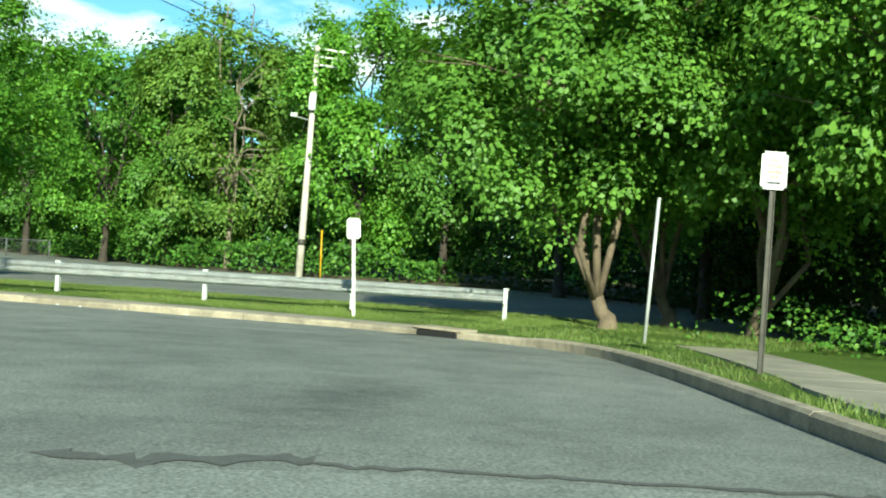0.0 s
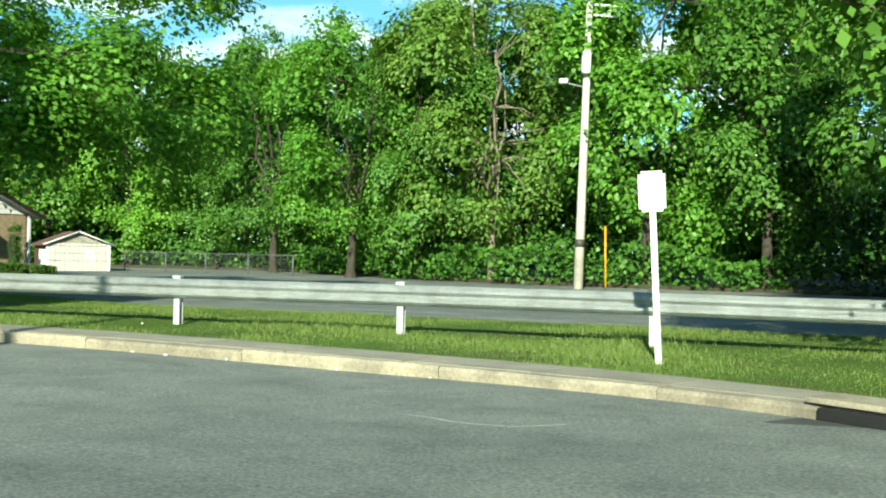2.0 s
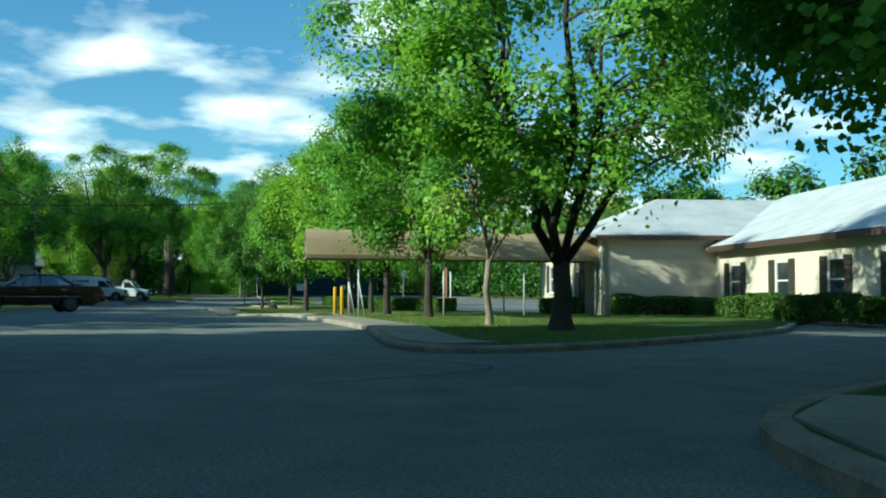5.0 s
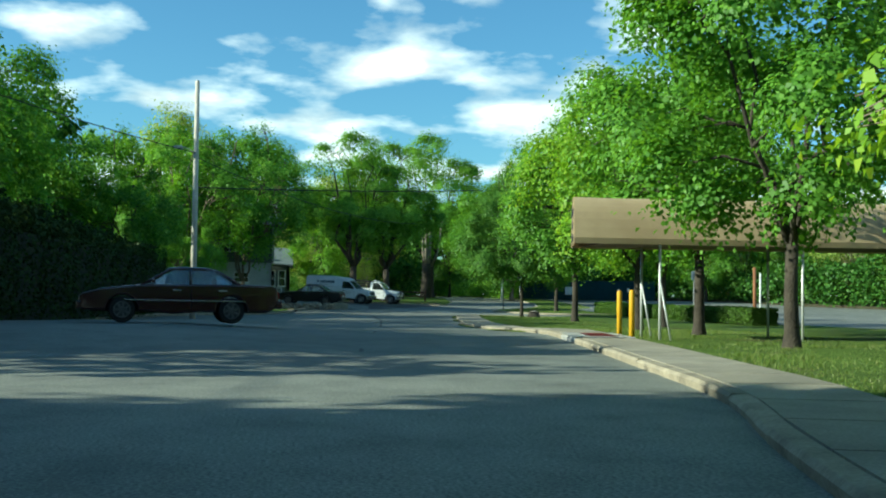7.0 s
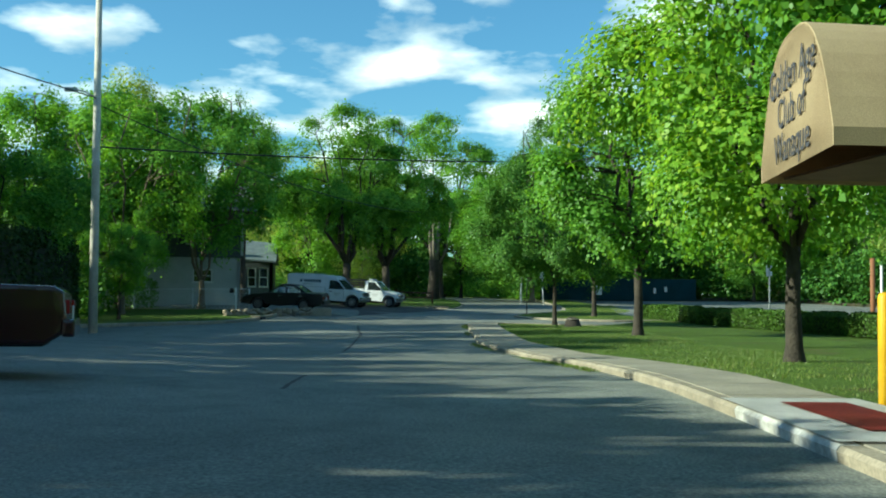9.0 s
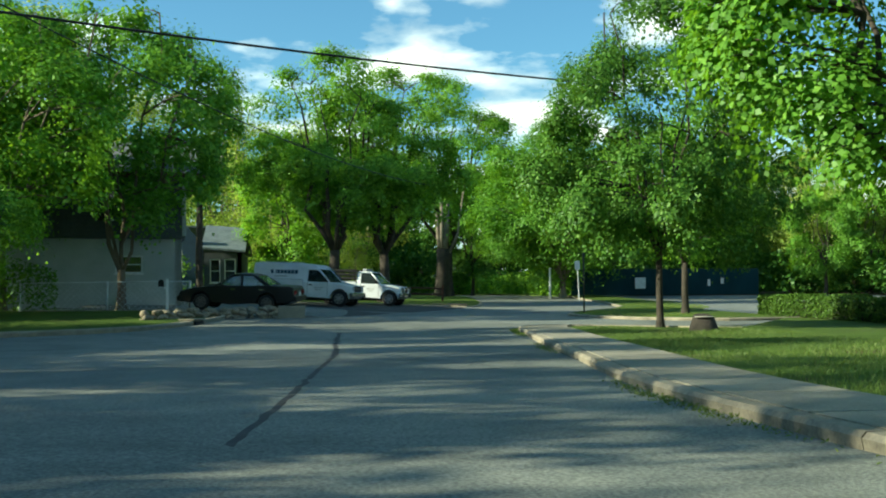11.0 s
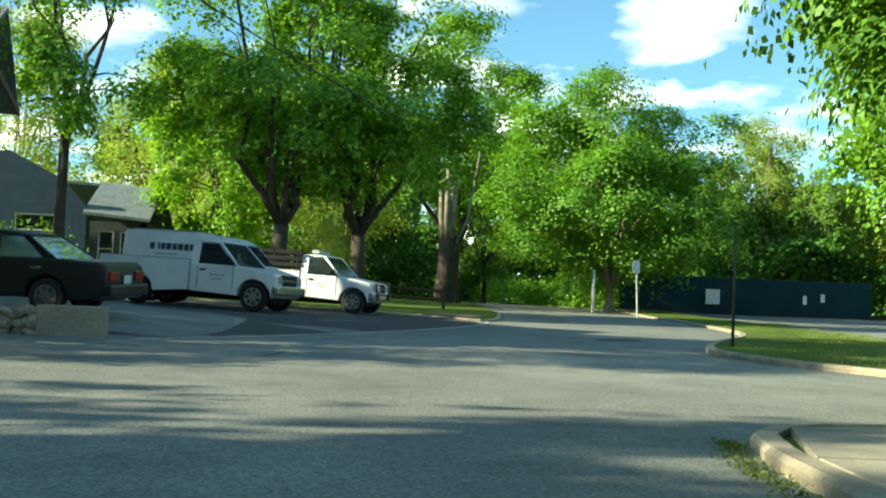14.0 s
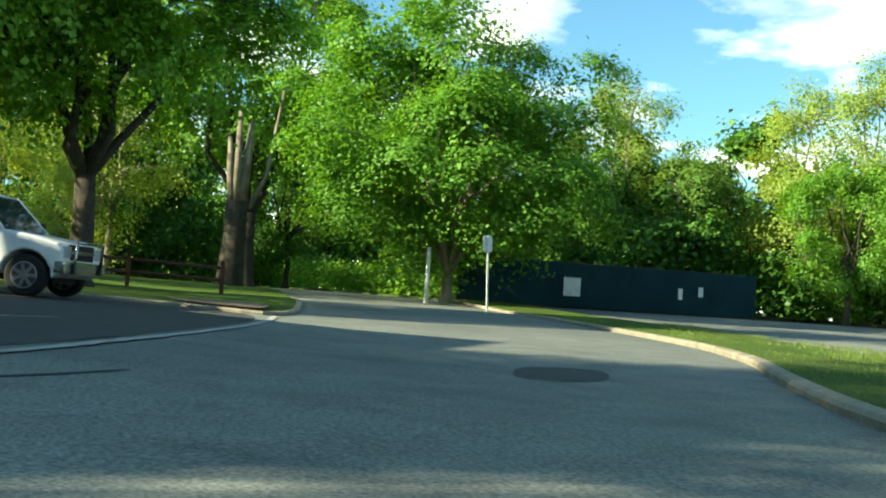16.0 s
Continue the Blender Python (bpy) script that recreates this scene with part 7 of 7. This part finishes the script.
LINE = surf("worn_road_paint", (0.5, 0.5, 0.46), (0.3, 0.3, 0.28), rough=0.8, scale=6, grain=30)


def ribbon(name, pts, w, material, label, seed=0, lift=0.004, wob=0.25, step=0.22):
    rng = np.random.default_rng(seed)
    line = smooth_line(pts, step)
    d = np.gradient(line, axis=0)
    n = np.stack([-d[:, 1], d[:, 0]], 1) / (np.linalg.norm(d, axis=1, keepdims=True) + 1e-9)
    line = line + n * rng.normal(0, w * wob * 0.6, (len(line), 1))
    b = bmesh.new()
    A, C = [], []
    for p, q in zip(line, n):
        a, c = p + q * w / 2 * rng.uniform(1 - wob, 1 + wob), p - q * w / 2 * rng.uniform(1 - wob, 1 + wob)
        A.append(b.verts.new((*a, gz(*a) + lift)))
        C.append(b.verts.new((*c, gz(*c) + lift)))
    for k in range(len(A) - 1):
        b.faces.new((A[k], A[k + 1], C[k + 1], C[k]))
    bmesh.ops.recalc_face_normals(b, faces=b.faces)
    if sum(f.normal.z for f in b.faces) < 0:
        bmesh.ops.reverse_faces(b, faces=b.faces)
    tagged(mesh_ob(name, b, material), label, "road mark", kind="structure")


CHALK = surf("chalk_mark", (0.55, 0.56, 0.52), (0.3, 0.31, 0.28), rough=0.9, scale=9, grain=40)


def drop_patch(name, pts, material, label, lift=0.005):
    sheet(name, [tuple(p) for p in smooth_line(pts, 0.3, True)], lift, material, label, "road patch", 1.5, skirt=0.0)


ribbon("crack", [(-46.0, 28.1), (-49.4, 28.35), (-51.0, 28.6), (-52.6, 28.7), (-55.5, 28.95), (-59.2, 29.25), (-64, 29.6), (-70, 30.2), (-75, 30.6), (-78.6, 30.88)], 0.07, TAR, "long dark sealed crack in the asphalt", 1)
ribbon("crack", [(-78.6, 30.88), (-80.4, 31.0), (-83.9, 31.08), (-87.0, 31.2), (-91.0, 31.35)], 0.1, TAR, "wide dark crack filled with tar", 2, wob=0.4)
ribbon("crack", [(-24, 26.0), (-25.5, 28.5), (-28.6, 27.4)], 0.06, TAR, "thin crack in the shaded asphalt", 3)
ribbon("crack", [(-97.5, 31.8), (-100.0, 33.0), (-103.0, 33.3), (-107.0, 36.3)], 0.06, TAR, "thin crack across the junction", 4)
drop_patch("truck_yard", [(-102.3, 31.0), (-103.6, 32.5), (-106.7, 34.7), (-110.1, 36.2), (-114.7, 37.6), (-118, 38.4), (-121.2, 38.6), (-122.4, 37.4), (-124.4, 34.0), (-124.6, 30.8), (-116, 28.6), (-110.0, 30.5), (-109.6, 32.0), (-104, 31.9)], PATCH, "dark worn asphalt of the truck yard", 0.004)
ribbon("gutter_edge", [(-101.7, 30.9), (-103.3, 32.6), (-106.5, 34.9), (-110, 36.4), (-114.6, 37.8), (-118, 38.6), (-121.3, 39.2)], 0.12, surf("pale_gutter", (0.5, 0.49, 0.44), (0.38, 0.37, 0.33), rough=0.9, scale=3), "pale concrete edge strip round the truck yard", 5, lift=0.014, wob=0.15)
ribbon("parking_line", [(-110.5, 33.6), (-113.2, 35.6)], 0.1, LINE, "faded white parking line", 6, wob=0.1)
for k, (x, y) in enumerate(((-15.0, 38.3), (-11.1, 36.7), (-7.6, 35.0))):
    ribbon("parking_line", [(x, y), (x + 3.6, y - 0.9)], 0.1, LINE, "faded white parking line", 7 + k, wob=0.1)
drop_patch("old_paving", [(-3.0, 5.0), (-2.4, 5.35), (-1.0, 5.5), (0.6, 5.45), (1.8, 5.3), (1.85, 2.0), (1.8, -9.0), (-3.6, -9.0), (-3.4, 2.0)], ASPHALT_OLD, "older bleached stretch of asphalt")
ribbon("chalk_mark", [(-4.74, 20.49), (-4.12, 20.14), (-3.85, 20.12), (-3.48, 20.46)], 0.035, CHALK, "faint white marks on the asphalt", 21, wob=0.5)
ribbon("seam", [(-3.25, 5.72), (-2.9, 5.5), (-2.4, 5.68), (-1.9, 5.72)], 0.24, SEAM, "dark worn seam in the asphalt", 22, lift=0.006, wob=0.55, step=0.1)
ribbon("seam", [(-1.9, 5.72), (-1.09, 5.7), (0.14, 5.68), (1.2, 5.6)], 0.09, SEAM, "thin dark seam across the asphalt", 23, lift=0.006, wob=0.6, step=0.1)
drop_patch("road_patch", [(-109.4, 39.8), (-110.3, 40.3), (-110.3, 41.05), (-108.9, 40.5), (-108.5, 39.6)], PATCH, "dark square patch in the road")


def inlet(line, x, y, label):
    t = thing("storm_inlet", Matrix(), label, "storm drain", kind="structure")
    i = near(line, x, y)
    p, d = line[i], line[i + 1] - line[i - 1]
    ang = math.degrees(math.atan2(d[1], d[0]))
    z = gz(*p)
    for name, b, m in (("opening", box((1.0, 0.1, 0.11), (0, 0.0, 0.06), 0.02), DARK), ("hood", box((1.25, 0.5, 0.05), (0, -0.22, 0.165), 0.015), KERB_C), ("gutter", box((1.3, 0.5, 0.008), (0, 0.3, 0.006), 0.0), PATCH)):
        bmesh.ops.transform(b, matrix=pose(p[0], p[1], z, 0, 0, ang), verts=b.verts)
        part(name, b, m, t)


inlet(K_RAIL, -1.0, 21.2, "dark arched storm drain opening in the kerb")
inlet(K_SOUTH, -98.2, 27.1, "dark storm drain opening in the shaded kerb")


# ---- grass blades ----
def in_poly(x, y, poly):
    poly = np.asarray(poly)
    inside = np.zeros(len(x), bool)
    j = len(poly) - 1
    for i in range(len(poly)):
        xi, yi, xj, yj = *poly[i], *poly[j]
        inside ^= ((yi > y) != (yj > y)) & (x < (xj - xi) * (y - yi) / (yj - yi + 1e-12) + xi)
        j = i
    return inside


def grass(poly, n, h, seed, label, avoid=None, dense=0.0):
    rng = np.random.default_rng(seed)
    poly = np.asarray(poly, float)
    lo, hi = poly.min(0), poly.max(0)
    x, y = rng.uniform(lo[0], hi[0], n), rng.uniform(lo[1], hi[1], n)
    ok = in_poly(x, y, poly)
    tuft = np.sin(x * 2.1) * np.sin(y * 1.7 + 1) + np.sin(x * 0.7 + y * 0.9)
    ok &= tuft + rng.normal(0, 0.6, n) > -1.0 + dense
    x, y = x[ok], y[ok]
    m = len(x)
    hh = h * rng.uniform(0.5, 1.3, m) * (1 + 0.35 * np.clip(np.sin(x * 1.3) + np.sin(y * 1.9 + x), -1, 1.6))
    a = rng.uniform(0, 2 * np.pi, m)
    w = 0.0035 + 0.0045 * rng.random(m)
    base = np.stack([x, y, np.array([gz(p, q) for p, q in zip(x, y)]) + (0.1 if lo[0] > -24 else 0.06)], 1)
    side = np.stack([np.cos(a) * w, np.sin(a) * w, np.zeros(m)], 1)
    bend = rng.normal(0, 0.35, (m, 2)) * hh[:, None]
    tip = base + np.stack([bend[:, 0], bend[:, 1], hh], 1)
    q = np.stack([base - side, base + side, tip + side * 0.25, tip - side * 0.25], 1)
    tagged(new("grass", quads_mesh("grass", q, GRASS)), label, "grass", kind="stuff")


a_, c_ = band(K_RAIL, -1.0, -6.5)
i0_, i1_ = near(K_RAIL, -1.0, 21.2), near(K_RAIL, -20.4, 28.8)
grass([*a_[i0_:i1_], (-21.6, 33.5), (-20, 36), (-14, 33.3), (-6, 32.3), (0, 31), (3, 29)], 230000, 0.055, 1, "bright green uncut grass below the guard rail", dense=0.1)
grass([(2.1, 2), (2.05, 14), (1.6, 18), (0.2, 20.8), (0.5, 27), (4, 29), (8, 24), (4, 19), (2.9, 14), (2.8, 2)], 50000, 0.08, 2, "patchy grass on the verge by the sign", dense=0.5)
a_, c_ = band(K_CLUB, -1.3, -6.0)
i0_, i1_ = near(K_CLUB, -30, 28.9), near(K_CLUB, -62, 33.7)
grass([*a_[i0_:i1_], *c_[i0_:i1_][::-1]], 70000, 0.05, 3, "short mown grass on the lawn", dense=0.2)
i0_, i1_ = near(K_CLUB, -62, 33.7), near(K_CLUB, -91, 36)
grass([*a_[i0_:i1_], *c_[i0_:i1_][::-1]], 60000, 0.05, 4, "short mown grass on the lawn", dense=0.2)
a_, c_ = band(K_EAST, -0.2, -4.5)
i0_, i1_ = near(K_EAST, -98.4, 41.9), near(K_EAST, -135, 49.8)
grass([*a_[i0_:i1_], *c_[i0_:i1_][::-1]], 65000, 0.07, 5, "sunlit rough grass along the kerb", dense=0.2)
# weeds in the kerb joints
a_, c_ = band(K_CLUB, 0.12, -0.02)
i0_, i1_ = near(K_CLUB, -60, 33.7), near(K_CLUB, -92.2, 36.5)


def weeds(line, n, seed, label):
    rng = np.random.default_rng(seed)
    k = rng.integers(0, len(line), n)
    on = np.sin(k * 0.35) + np.sin(k * 0.11 + 1) + rng.normal(0, 0.5, n) > 0.4
    p = line[k[on]] + (line[np.minimum(k[on] + 1, len(line) - 1)] - line[k[on]]) * rng.uniform(0, 1, (on.sum(), 1)) + rng.normal(0, 0.06, (on.sum(), 2))
    m = len(p)
    at = np.stack([p[:, 0], p[:, 1], np.array([gz(*q) for q in p]) + rng.uniform(0.0, 0.04, m)], 1)
    nrm = rng.normal(0, 0.6, (m, 3)) + [0, 0, 0.6]
    tagged(new("weeds", quads_mesh("weeds", leaf_quads(rng, at, nrm, rng.uniform(0.02, 0.05, m), 0.35), GRASS)), label, "weeds", kind="stuff")


def stump(x, y):
    t = thing("tree_stump", pose(x, y, gz(x, y) + 0.06), "low cut tree stump on the lawn", "stump")
    b = tube([(0, 0, -0.2), (0, 0, 0.02), (0, 0, 0.28), (0.02, 0, 0.34)], [0.42, 0.36, 0.27, 0.25], 14)
    part("stub", b, BARK, t)
    part("cut_face", tube([(0.02, 0, 0.335), (0.02, 0, 0.35)], 0.235, 14), WOOD_POLE, t, "pale cut wood")


def dead_trunk(x, y):
    t = thing("dead_tree", pose(x, y, gz(x, y) + 0.05), "dead tree trunk with pale bare broken stems", "tree")
    part("trunk", tube([(0, 0, -0.4), (0, 0, 0.2), (-0.1, 0.1, 2.2), (-0.05, 0.1, 3.8)], [0.75, 0.62, 0.5, 0.5], 12), BARK, t)
    for dx, dy, h, r in ((-0.1, 0.55, 7.4, 0.22), (0.15, 0.0, 7.8, 0.2), (0.1, -0.4, 6.6, 0.17), (-0.3, 1.9, 9.0, 0.1)):
        part("stem", tube([(0, 0.05 + dy * 0.3, 3.5), (dx * 0.6, dy * 0.7, 5.0), (dx, dy, h)], [r * 1.3, r, r * 0.5], 8), BARK_PALE, t, "pale bare stem")


stump(-87.2, 39.75)
dead_trunk(-149.6, 41.0)
weeds(a_[i0_:i1_], 9000, 10, "green weeds growing in the gutter along the kerb")

SOIL = surf("bare_tan_soil", (0.26, 0.19, 0.12), (0.17, 0.125, 0.08), rough=1.0, scale=2.5, grain=25, bump=0.6, dist=0.02)
drop_patch("bare_soil", [(-122.3, 38.9), (-124.6, 39.5), (-127.0, 39.6), (-126.2, 38.3), (-124.4, 37.3), (-122.8, 37.8)], SOIL, "bare trodden soil at the tip of the grass", 0.115)


# ---- paper scraps in the gutter ----
rng_l = np.random.default_rng(44)
for x, y in ((-9.7, 24.85), (-9.15, 24.7), (-8.2, 24.45), (-7.2, 24.2), (-6.6, 23.95), (-5.4, 23.6), (-11.4, 28.1), (-14.1, 29.9)):
    b = bmesh.new()
    bmesh.ops.create_icosphere(b, subdivisions=1, radius=0.028)
    for v in b.verts:
        v.co *= rng_l.uniform(0.5, 1.2)
    bmesh.ops.scale(b, vec=(1.3, 0.8, 0.5), verts=b.verts)
    ob = mesh_ob("paper_scrap", b, WHITE)
    ob.matrix_basis = pose(x, y, gz(x, y) + (0.015 if y < 27 else 0.135), 0, 0, rng_l.uniform(0, 180))
    tagged(ob, "small crumpled white paper scrap lying by the kerb", "litter", "paper scraps")
